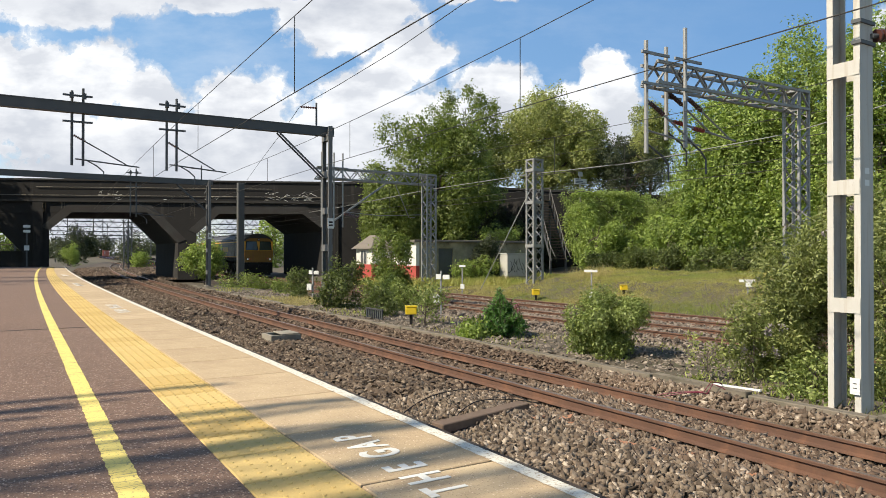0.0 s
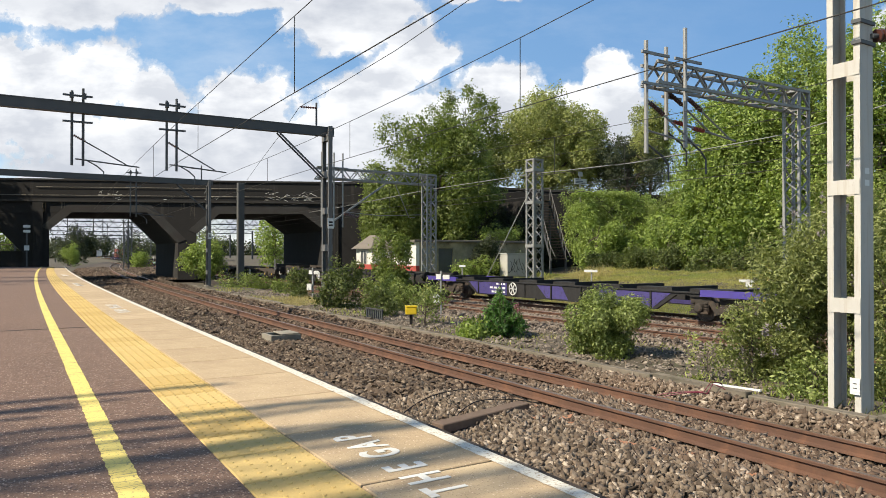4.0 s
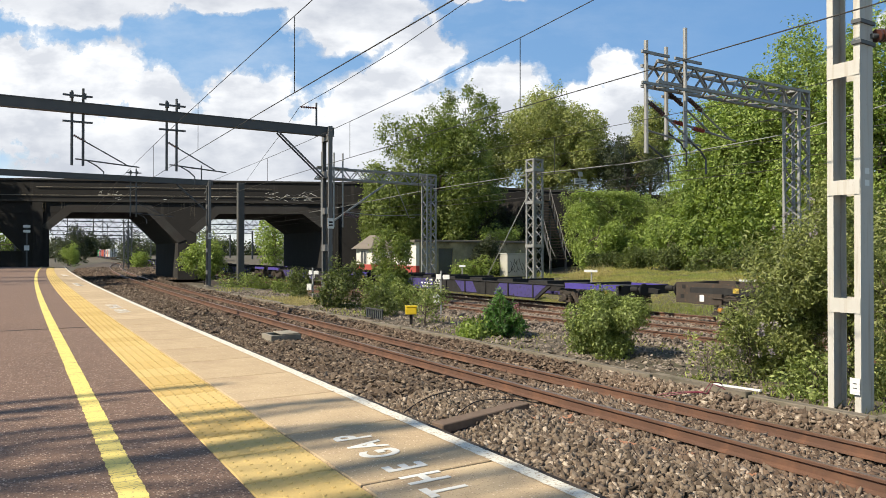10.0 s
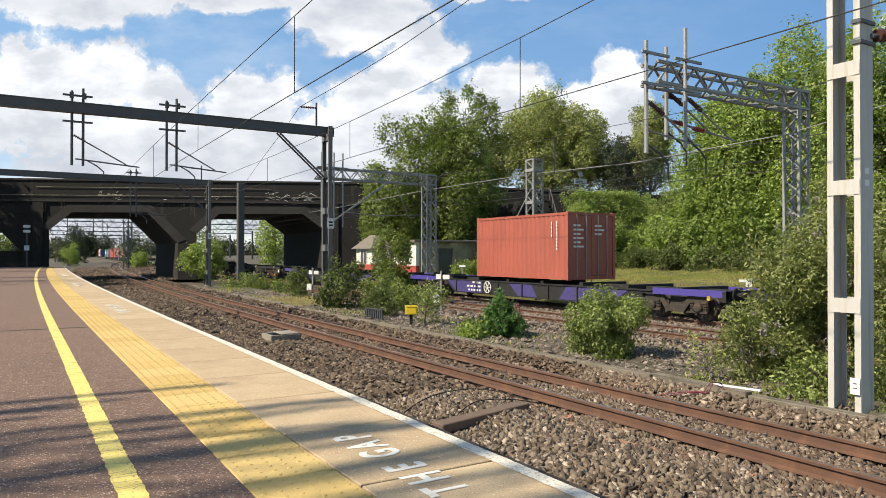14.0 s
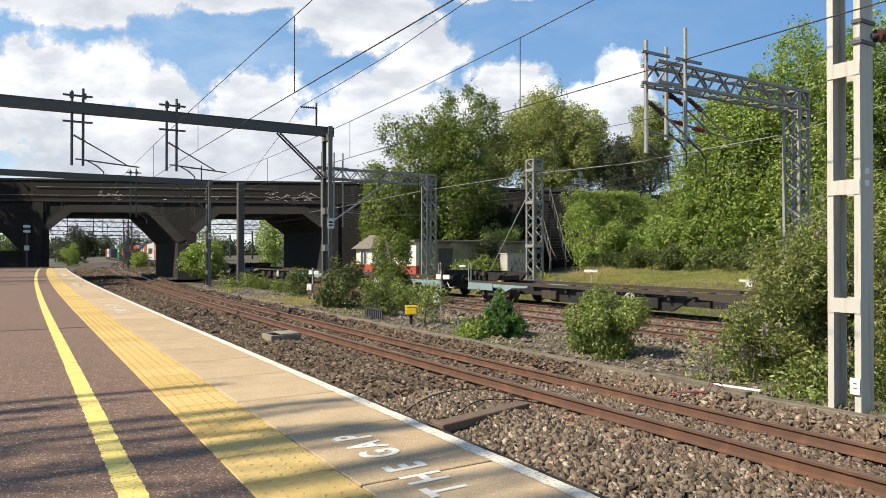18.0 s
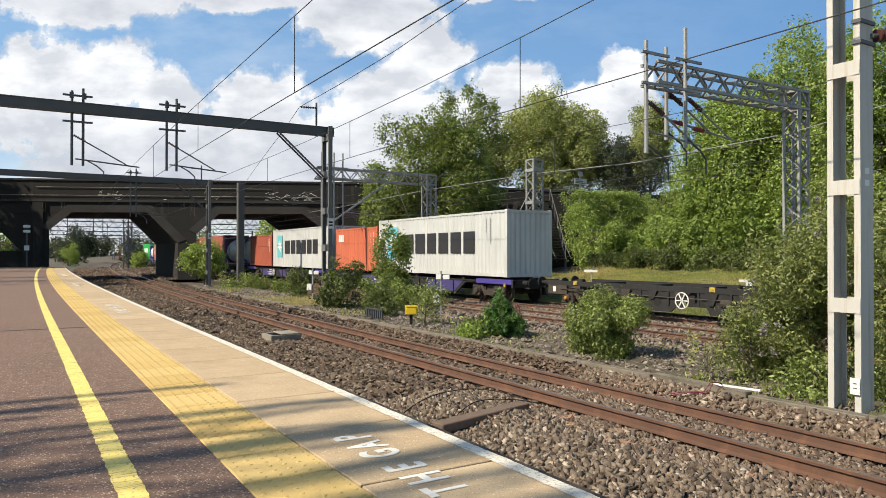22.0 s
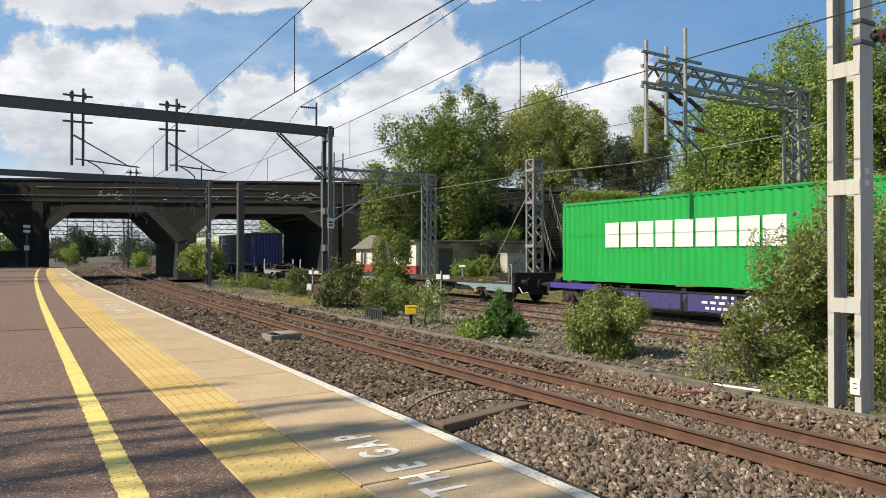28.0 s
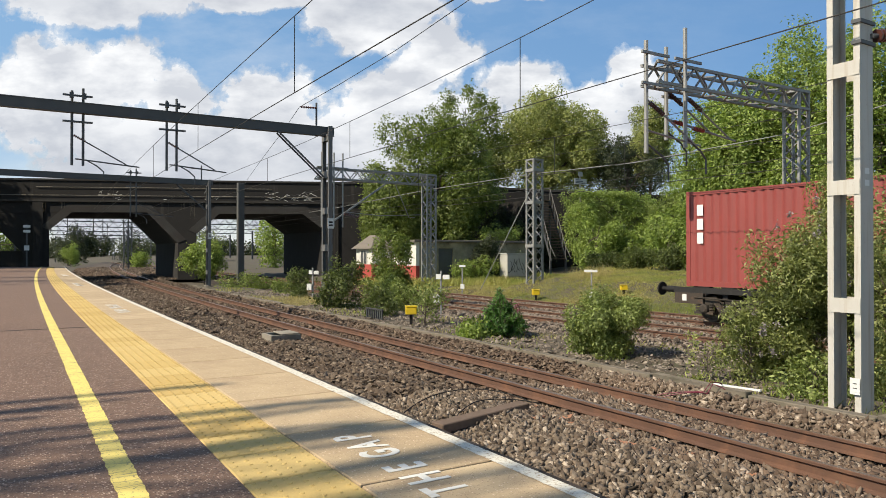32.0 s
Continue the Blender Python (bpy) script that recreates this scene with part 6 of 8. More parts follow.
            part("buffer", BUFFER, None, ob, m=pose(s * 0.87, y(-0.05), 1.05, 0, 0, 180 if d > 0 else 0))
            part("life_guard", bar(bmesh.new(), (s * 1.1, y(0.5), 0.95), (s * 0.95, y(0.2), 0.15), 0.1, 0.2), M_BOGIE, ob)
        part("coupling", bar(bmesh.new(), (0, y(-0.05), 1.0), (0, y(-0.45), 0.9), 0.16), M_BLACK, ob)
        part("snowplough", prism(bmesh.new(), [(y(0.0), 0.16), (y(-0.02), 0.7), (y(0.4), 0.85), (y(0.3), 0.16)], -1.1, 1.1, "x"), M_BLACK, ob)
        for k in range(4):
            part("step", boxed(-w - 0.01, -w + 0.15, *sorted((y(2.75), y(3.15))), 0.55 + 0.3 * k, 0.6 + 0.3 * k), M_WAGBROWN, ob)
        for v in (2.7, 3.2):
            part("handrail", bar(bmesh.new(), (-w - 0.03, y(v), 0.6), (-w - 0.03, y(v), 3.1), 0.028, None, 6), M_STEEL, ob)
        # curved edges between cab and body
        for r0, r1, mt, lo in ((0.50, 0.68, M_LOCO_ORANGE, 0), (0.64, 0.8, M_LOCO_BLUE, 0)):
            pts = [(-w - 0.012, y(2.56 - r0 * math.sin(q)), 2.5 + r1 * math.cos(q)) for q in [i * math.pi / 12 for i in range(lo, 13 if mt is M_LOCO_ORANGE else 6)]]
            bm = bmesh.new()
            for p, q in zip(pts[:-1], pts[1:]):
                bar(bm, p, q, 0.03, 0.1)
            part("cab_stripe", bm, mt, ob, "curved stripe behind the cab")
    part("underframe", boxed(-w + 0.12, w - 0.12, 0.95, L - 0.95, 1.35, 1.74), M_WAGBLACK, ob)
    me = mesh_of("fuel_tank", prism(bmesh.new(), [(-1.25, 0.55), (-1.32, 0.75), (-1.32, 1.2), (-1.1, 1.34), (1.1, 1.34), (1.32, 1.2), (1.32, 0.75), (1.25, 0.55), (0.9, 0.42), (-0.9, 0.42)], 7.1, 12.9, "y"), plain("fuel_tank_grime", (0.12, 0.10, 0.08), 0.8, vary=0.35, dirt=(0.05, 0.042, 0.036), dirt_amt=0.45))
    part("fuel_tank", me, None, ob, "big dusty grey-brown fuel tank")
    for y in (8.2, 10.4):
        part("reservoir", lathe(bmesh.new(), [(0.05, -0.7), (0.16, -0.62), (0.16, 0.62), (0.05, 0.7)], 10, "y", (-1.2, y, 1.42)), M_BOGIE, ob)
    dusty = plain("dusty_running_gear", (0.085, 0.073, 0.06), 0.9, vary=0.45, scale=4, dirt=(0.035, 0.03, 0.026), dirt_amt=0.45)
    for yc in (4.2, 16.1):
        o = [(-2.75, 0.78), (-2.75, 1.02), (-2.2, 1.16), (-1.35, 1.16), (-1.1, 0.98), (-0.75, 0.98), (-0.5, 1.16), (0.5, 1.16), (0.75, 0.98), (1.1, 0.98), (1.35, 1.16), (2.2, 1.16), (2.75, 1.02), (2.75, 0.78), (2.3, 0.72), (1.6, 0.66), (1.0, 0.5), (0.6, 0.66), (-0.6, 0.66), (-1.0, 0.5), (-1.6, 0.66), (-2.3, 0.72)]
        bg = part("bogie", prism(bmesh.new(), [(yc + p, z) for p, z in o], -1.22, -1.08, "x"), dusty, ob, "dusty cast three-axle bogie")
        part("bogie_frame", prism(bmesh.new(), [(yc - 2.6, 0.7), (yc - 2.6, 1.0), (yc + 2.6, 1.0), (yc + 2.6, 0.7)], 1.08, 1.22, "x"), M_BOGIE, bg)
        for a in (-1.9, 0, 1.9):
            for s in (-0.78, 0.78):
                part("wheel", WHEEL_BIG, None, bg, m=pose(s, yc + a, 0.52, 0, 0, 0 if s > 0 else 180))
            part("axle_box", boxed(-1.32, -1.2, yc + a - 0.24, yc + a + 0.24, 0.36, 0.76, 0.04), dusty, bg)
            part("axle_cap", lathe(bmesh.new(), [(0.17, -1.32), (0.15, -1.37), (0.05, -1.38)], 12, "x", (0, yc + a, 0.54)), M_BOGIE, bg)
            for k in (-0.4, 0.4):
                bm = bmesh.new()
                for j in range(5):
                    lathe(bm, [(0.11, 0.6 + 0.08 * j), (0.11, 0.65 + 0.08 * j)], 10, "z", (-1.27, yc + a + k, 0))
                part("spring", bm, M_BOGIE, bg, "coil spring")
        for k in (-0.95, 0.95):
            part("brake_cylinder", lathe(bmesh.new(), [(0.05, -0.24), (0.14, -0.22), (0.14, 0.16), (0.05, 0.2)], 12, "y", (-1.34, yc + k, 0.9)), dusty, bg)
            part("brake_hanger", bar(bmesh.new(), (-1.28, yc + k, 0.88), (-1.28, yc + k * 1.15, 0.35), 0.06, 0.1), M_BOGIE, bg)
        part("damper", bar(bmesh.new(), (-1.36, yc - 2.1, 1.1), (-1.36, yc - 2.1, 1.5), 0.09, None, 8), M_BOGIE, bg)
        part("damper", bar(bmesh.new(), (-1.36, yc + 2.1, 1.1), (-1.36, yc + 2.1, 1.5), 0.09, None, 8), M_BOGIE, bg)
        part("brake_pipe", rod(bmesh.new(), [(-1.38, yc - 2.5, 0.98), (-1.38, yc - 1.2, 0.82), (-1.38, yc + 1.2, 0.82), (-1.38, yc + 2.5, 0.98)], 0.045), M_BOGIE, bg)
        part("sand_box", boxed(-1.34, -1.0, yc - 3.15, yc - 2.8, 0.85, 1.4, 0.03), dusty, ob)
    for k, (ya, yb, za, zb) in enumerate(((7.2, 7.9, 1.36, 1.7), (9.2, 10.1, 1.38, 1.72), (11.3, 12.6, 1.36, 1.72), (13.0, 13.5, 0.9, 1.6), (6.6, 6.95, 0.8, 1.5))):
        part("equipment_box", boxed(-1.3, -1.0, ya, yb, za, zb, 0.03), dusty if k % 2 else M_BOGIE, ob, "grimy equipment box under the solebar")
    part("air_pipe", rod(bmesh.new(), [(-1.31, 1.2, 1.52), (-1.31, 6.4, 1.5), (-1.31, 13.6, 1.5), (-1.31, 19.0, 1.52)], 0.05), M_BOGIE, ob)
    for z in (0.62, 0.92):
        part("tank_seam", boxed(-1.345, -1.31, 7.12, 12.88, z, z + 0.03), M_BOGIE, ob)
    for y in (8.0, 9.6, 11.4):
        part("tank_strap", boxed(-1.345, -1.32, y, y + 0.07, 0.76, 1.19), M_BOGIE, ob)
    # plain gold blocks along the side
    x = -w - 0.012
    for wd, y in ((0.72, 12.9), (0.62, 12.05), (0.66, 11.3), (0.34, 10.5)):
        part("painted_bar", boxed(x - 0.012, x - 0.004, y - wd, y, 2.2, 2.95), M_LET_GOLD, ob, "gold painted bar")
    for k in range(5):
        part("painted_bar", boxed(x - 0.012, x - 0.004, 7.85 - 0.42 * k - 0.3, 7.85 - 0.42 * k, 2.25, 2.72), M_LET_GOLD, ob, "pale gold bar")
    part("crest", lathe(bmesh.new(), [(0.27, x - 0.012), (0.27, x - 0.002)], 20, "x", (0, 8.75, 2.52)), M_LET_WHITE, ob, "round white crest with red centre")
    part("crest", lathe(bmesh.new(), [(0.14, x - 0.016), (0.14, x - 0.012)], 16, "x", (0, 8.75, 2.52)), M_STUD, ob)
    part("grille", boxed(x - 0.012, x - 0.002, 14.9, 17.2, 2.1, 2.95), M_BLACK, ob, "dark radiator grille")
    part("door_line", boxed(x - 0.01, x - 0.002, 3.5, 3.54, 1.88, 3.12), M_STEEL, ob)
    part("door_line", boxed(x - 0.01, x - 0.002, 4.2, 4.24, 1.88, 3.12), M_STEEL, ob)
    return ob


def train():
    loco()
    pocket_wagon(21.5, 19.7, 0.62)
    pocket_wagon(41.6, 19.7, 0.62)
    deep_wagon(62.2, 20.6, tail=True)
    flat_wagon(85.0, 17.6, M_WAGBROWN, True, False, -1)
    flat_wagon(103.3, 17.6, M_WAGBROWN, False, True, 1)
    flat_wagon(122.6, 17.6, M_WAGBROWN, True, False, -1)
    flat_wagon(140.9, 18.1, M_WAGBROWN, False, True, 1, True, M_WAGGREY)
    deep_wagon(159.9, 19.6, tail=True)
    for k in range(6):
        pocket_wagon(182.0 + 20.08 * k, 19.7, 0.62 if k % 2 == 0 else 0.45)
    deep_wagon(302.8, 20.0, tail=True)
    flat_wagon(325.1, 17.5, M_WAGBROWN, True, False, 0)
    flat_wagon(343.0, 17.4, M_WAGBROWN, False, True, 0, rear=M_WAGGREY)
    flat_wagon(362.3, 17.5, M_WAGGREY, True, False, 0)
    flat_wagon(380.2, 17.3, M_WAGGREY, False, True, 0, True)
    deep_wagon(398.9, 20.0)
    deep_wagon(419.2, 19.6)
    pocket_wagon(440.5, 19.6, 0.6)
    pocket_wagon(460.4, 19.9, 0.6)
    deep_wagon(481.1, 20.9, "dark container wagon with yellow fittings")
    deep_wagon(503.2, 20.7, "dark container wagon with yellow fittings")
    pocket_wagon(524.6, 19.6, 0.5)
    pocket_wagon(544.6, 20.2, 0.55)
    flat_wagon(566.6, 17.1, M_WAGGREY, True, False, 0)
    flat_wagon(584.1, 17.3, M_WAGGREY, False, True, 0, True)
    for k, u in enumerate((602.9, 616.4, 629.6)):
        deep_wagon(u, 13.1, "dark short container wagon", False)
    H9, H8, L4, L2 = 2.896, 2.591, 12.192, 6.058
    c = container(269.4, L2, H8, M_C_RUSTRED, "weathered dull red twenty-foot container", True)
    code_marks(c, 0.6, H8)
    widths = (1.15, 1.0, 0.88, 0.9, 0.9, 0.95)

    def shipper(u, mat, label):
        c = container(u, L4, H9, mat, label)
        part("emblem_panel", boxed(-1.226, -1.223, 9.9, 11.1, 0.75, 2.45), M_LET_FADED if mat is M_C_CREAM else M_LET_CYAN, c, "pale blue panel with white star")
        bm = bmesh.new()
        star = [(10.5 + (0.52 if i % 2 == 0 else 0.24) * math.sin(i * math.pi / 7), 1.6 + (0.52 if i % 2 == 0 else 0.24) * math.cos(i * math.pi / 7)) for i in range(14)]
        part("emblem", prism(bm, star, -1.231, -1.227, "x"), M_LET_WHITE, c)
        word_blocks(c, 9.3, 1.02, widths, 1.0, M_LET_DARK, 0.22)
        code_marks(c, 1.2, H9, M_LET_GREY)
        return c

    shipper(441.2, M_C_GREY, "pale grey forty-foot container with dark painted blocks")
    c = container(453.6, L2, H8, M_C_ORANGE, "plain orange-red twenty-foot steel container")
    code_marks(c, 0.5, H8)
    word_blocks(c, 5.6, 1.75, (0.3, 0.25, 0.1), 0.45, M_LET_WHITE, 0.06)
    shipper(460.5, M_C_GREY, "pale grey forty-foot container with dark painted blocks")
    c = container(473.1, L2, H8, M_C_BROWN, "plain brown-red twenty-foot container")
    code_marks(c, 0.5, H8)
    tank_container(482.3, "white tank container in blue frame")

    def rust_red(u):
        c = container(u, L4, H9, M_C_RUSTRED, "rust-red forty-foot container with white painted blocks")
        for i in range(6):
            part("painted_block", boxed(-1.226, -1.223, L4 - 0.72, L4 - 0.42, H9 - 0.62 - 0.25 * i, H9 - 0.44 - 0.25 * i), M_LET_WHITE, c)
        code_marks(c, 0.6, H9, None, True)

    rust_red(488.5)
    c = container(504.2, L2, H8, M_C_RED, "bright red twenty-foot container with white painted blocks")
    word_blocks(c, 5.5, 1.75, (0.32, 0.27, 0.1), 0.5, M_LET_WHITE, 0.06)
    code_marks(c, 0.5, H8, None, True)
    rust_red(510.5)
    c = container(525.2, L4, H9, M_C_NAVY, "navy blue forty-foot container with white painted blocks")
    word_blocks(c, 8.6, 1.25, (0.55, 0.6, 0.5, 0.3, 0.55, 0.55, 0.55), 0.55, M_LET_WHITE, 0.08)
    word_blocks(c, 4.5, 0.5, (0.35,) * 5, 0.16, M_LET_WHITE, 0.1)
    c = container(537.5, L2, H8, M_C_ORANGE, "plain orange-red twenty-foot steel container")
    code_marks(c, 0.5, H8)
    tank_container(545.3, "white tank container with round emblem in blue frame", True)
    c = container(551.5, L4, H9, M_C_GREEN, "bright green forty-foot container with white painted blocks")
    word_blocks(c, 9.95, 1.22, (0.64, 0.7, 0.64, 0.68, 0.7, 0.68, 0.64, 0.64, 0.7), 0.85, M_LET_WHITE, 0.09)
    code_marks(c, 1.0, H9, None, True)
    c = container(603.8, L4, H9, M_C_BLUE, "deep blue forty-foot container with yellow painted block")
    word_blocks(c, 11.6, 2.2, (0.24, 0.22, 0.22, 0.22, 0.24), 0.3, M_YEL2, 0.04)
    word_blocks(c, 11.5, 1.98, (0.15, 0.6, 0.4), 0.1, M_LET_WHITE, 0.08)
    code_marks(c, 0.6, H9, None, True)
    c = shipper(616.9, M_C_CREAM, "rust-streaked cream forty-foot container with dark painted blocks")
    for y, wd, hh in ((8.1, 0.3, 0.42), (6.3, 0.45, 0.55), (3.0, 0.25, 0.3), (10.8, 0.2, 0.25)):
        part("rust_patch", boxed(-1.2185, -1.214, y, y + wd, 0.2, 0.2 + hh), M_RUST, c, "rust-brown patch at the foot of the side")
    c = container(629.8, L4, H9, M_C_MAROON, "maroon forty-foot container with white painted blocks")
    for i in range(3):
        part("painted_block", boxed(-1.226, -1.223, L4 - 0.62, L4 - 0.4, H9 - 0.75 - 0.42 * i, H9 - 0.42 - 0.42 * i), M_LET_WHITE, c)
    code_marks(c, 0.9, H9, None, True)


train()

# ---- plants ----
def leaves(name, pts, out, size, mat, rng, droop=0.3, slim=0.5, tri=False):
    """Small bent leaf quads, or far off plain three-cornered leaves, at pts, facing roughly along out."""
    n = len(pts)
    nrm = out + rng.normal(scale=0.55, size=(n, 3)) + np.array([0, 0, 0.35])
    nrm /= np.linalg.norm(nrm, axis=1, keepdims=True) + 1e-9
    d = rng.normal(size=(n, 3)) + np.array([0, 0, -droop])
    d -= nrm * (d * nrm).sum(1, keepdims=True)
    d /= np.linalg.norm(d, axis=1, keepdims=True) + 1e-9
    s = np.cross(nrm, d)
    L = size * rng.uniform(0.55, 1.25, (n, 1))
    w = L * slim * rng.uniform(0.7, 1.2, (n, 1))
    if tri:
        v = np.stack([pts - s * w * 0.6, pts + s * w * 0.6, pts + d * L], 1)
    else:
        v = np.stack([pts, pts + d * L * 0.5 + s * w * 0.5 + nrm * L * 0.06, pts + d * L - nrm * L * 0.12, pts + d * L * 0.5 - s * w * 0.5 + nrm * L * 0.06], 1)
    k = v.shape[1]
    return quick_mesh(name, v.reshape(-1, 3), np.arange(k * n).reshape(n, k), mat)


def crown_points(c, r, lumps, n, rng, lump=0.42, hollow=0.55, tuft=9, spread=0.1):
    """Points in flat, drooping sprays on many uneven lumps that fill an ellipsoid."""
    c, r = np.array(c, float), np.array(r, float)
    d = rng.normal(size=(lumps, 3))
    d /= np.linalg.norm(d, axis=1, keepdims=True)
    rad = lump * rng.uniform(0.4, 1.3, lumps)
    cen = d * (rng.uniform(0.05, 1.0, lumps) ** 0.4 * (1.28 - rad))[:, None]
    m = max(1, n // tuft)
    k = rng.choice(lumps, m, p=rad ** 2 / (rad ** 2).sum())
    e = rng.normal(size=(m, 3))
    e /= np.linalg.norm(e, axis=1, keepdims=True)
    rr = rad[k] * (hollow + (1.1 - hollow) * rng.uniform(0, 1, m) ** 0.6)
    wob = 1 + 0.3 * np.sin(e[:, 0] * 7 + k) * np.sin(e[:, 1] * 6 + 2 * k)
    p = c + (cen[k] + e * (rr * wob)[:, None]) * r
    e = np.repeat(e, tuft, 0)
    off = rng.normal(scale=1.0, size=(m * tuft, 3)) * np.repeat(spread * rng.uniform(0.6, 1.5, m), tuft)[:, None]
    off -= e * (off * e).sum(1, keepdims=True) * 0.7
    off[:, 2] -= 0.3 * np.abs(off[:, 0]) + 0.3 * np.abs(off[:, 1])
    return np.repeat(p, tuft, 0) + off, e


def trunk_mesh(base, top, r, rng, limbs, crown_c, crown_r):
    bm = bmesh.new()
    base, top = Vector(base), Vector(top)
    pts = [base.lerp(top, i / 5) + Vector((rng.uniform(-1, 1), rng.uniform(-1, 1), 0)) * r * (0.6 if i else 0) for i in range(6)]
    for i in range(5):
        bar(bm, pts[i], pts[i + 1], 2 * r * (1 - 0.13 * i), None, 8)
    for k in range(limbs):
        a = pts[2 + k % 4]
        d = Vector(rng.normal(size=3))
        d.normalize()
        q = Vector(crown_c) + Vector((d.x * crown_r[0], d.y * crown_r[1], d.z * crown_r[2])) * 0.75
        mid = a.lerp(q, 0.5) + Vector((0, 0, 0.1 * crown_r[2]))
        bar(bm, a, mid, r * 0.7, None, 6)
        bar(bm, mid, q, r * 0.35, None, 5)
    return mesh_of("trunk", bm, M_BARK)


def tree(name, label, x, y, c_z, rx, ry, rz, n, size, mat, seed, zbase=None, lumps=26, trunk_r=0.22, category="tree", group="trees beside the railway", lump=0.33, hollow=0.68, slim=0.5, dx=0.0, droop=0.3, bloom=0, coarse=False, flat=None):
    rng = np.random.default_rng(seed)
    zb = float(ground_z(x, y)) - 0.15 if zbase is None else zbase
    ob = root(name, pose(x, y, zb), label, category, group)
    c = (dx, 0, c_z - zb)
    part("trunk", trunk_mesh((0, 0, 0), (dx * 0.8, 0, c_z - zb + rz * 0.3), trunk_r, rng, 9, c, (rx, ry, rz)), None, ob, "bark-covered trunk with limbs")
    fine = size >= 0.2 and y < 80 and not coarse          # bigger trees: twice the leaves, smaller, in wide sprays
    if fine:
        p, e = crown_points(c, (rx, ry, rz), lumps, n * 2, rng, lump, hollow, 26, size * 0.9)
    else:
        p, e = crown_points(c, (rx, ry, rz), lumps, n, rng, lump, hollow, 12, size * 1.0)
    p[:, 2] = np.maximum(p[:, 2], 0.1)
    if flat:                               # clipped top
        p[:, 2] = np.minimum(p[:, 2], flat - zb + rng.normal(scale=0.15, size=len(p)))
    part("crown", leaves("crown", p, e, size * (0.64 if fine else 1.0), mat, rng, droop, slim * (1.15 if fine else 1.0), fine), None, ob, "dense leafy crown")
    if bloom:
        q, o = crown_points(c, (rx, ry, rz), 26, bloom, rng, 0.06, 0.5, 20, 0.03)
        tagged(part("bloom", leaves("bloom", q, o, 0.045, M_FLOWER, rng, 0.0, 0.6), None, ob, "faded mauve flower heads"), kind="stuff")
    return ob


ASH = "tall ash tree in full green leaf"
tree("ash_tree", ASH, 28.2, 47.6, 6.5, 4.7, 3.8, 5.3, 36000, 0.34, M_LEAF_ASH, 1, lumps=72, trunk_r=0.3, lump=0.27, hollow=0.75)
tree("ash_tree", ASH, 24.3, 49.6, 3.6, 1.7, 2.2, 3.8, 12000, 0.24, M_LEAF_ASH, 2, lumps=24)
tree("ash_tree", "thin-crowned ash tree with gaps between its branches", 42.9, 65.0, 13.0, 4.4, 3.4, 5.8, 12000, 0.36, M_LEAF_ASH, 3, zbase=5.9, lumps=90, lump=0.13)
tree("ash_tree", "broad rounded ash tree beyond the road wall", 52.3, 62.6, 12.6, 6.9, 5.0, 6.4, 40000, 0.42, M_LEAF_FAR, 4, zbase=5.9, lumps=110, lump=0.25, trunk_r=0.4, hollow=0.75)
# the dark leaf colour also carries the shade on these trees
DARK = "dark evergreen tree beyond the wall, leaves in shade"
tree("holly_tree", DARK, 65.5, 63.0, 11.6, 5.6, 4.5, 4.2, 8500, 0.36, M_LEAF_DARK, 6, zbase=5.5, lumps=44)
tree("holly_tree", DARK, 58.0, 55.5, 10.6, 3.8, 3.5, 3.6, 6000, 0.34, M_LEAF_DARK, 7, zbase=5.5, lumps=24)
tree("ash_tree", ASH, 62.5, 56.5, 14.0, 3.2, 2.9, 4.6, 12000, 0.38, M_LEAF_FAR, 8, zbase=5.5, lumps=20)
WIL = "tall light-green tree on the railway bank"
tree("bank_tree", WIL, 33.6, 24.0, 5.7, 2.6, 3.0, 4.6, 25000, 0.26, M_LEAF_LIGHT, 9, lumps=60, trunk_r=0.26)
tree("bank_tree", WIL, 34.1, 22.8, 6.6, 2.2, 2.6, 4.4, 20000, 0.25, M_LEAF_LIGHT, 14, lumps=50, trunk_r=0.22)
tree("bank_tree", WIL, 35.0, 20.9, 7.2, 3.2, 3.6, 5.4, 27000, 0.26, M_LEAF_LIGHT, 10, lumps=60, trunk_r=0.26)
tree("bank_tree", WIL, 35.8, 17.8, 7.0, 3.2, 3.6, 6.0, 24000, 0.26, M_LEAF_LIGHT, 11, lumps=56, trunk_r=0.26)
tree("bank_tree", WIL, 37.6, 29.4, 4.2, 1.9, 2.4, 3.2, 14000, 0.27, M_LEAF_LIGHT, 12, lumps=48)
tree("bank_tree", WIL, 38.5, 13.0, 6.4, 3.4, 3.4, 6.4, 14000, 0.3, M_LEAF_LIGHT, 13, lumps=48)
BUSH = "rounded green bush on the grassy bank"
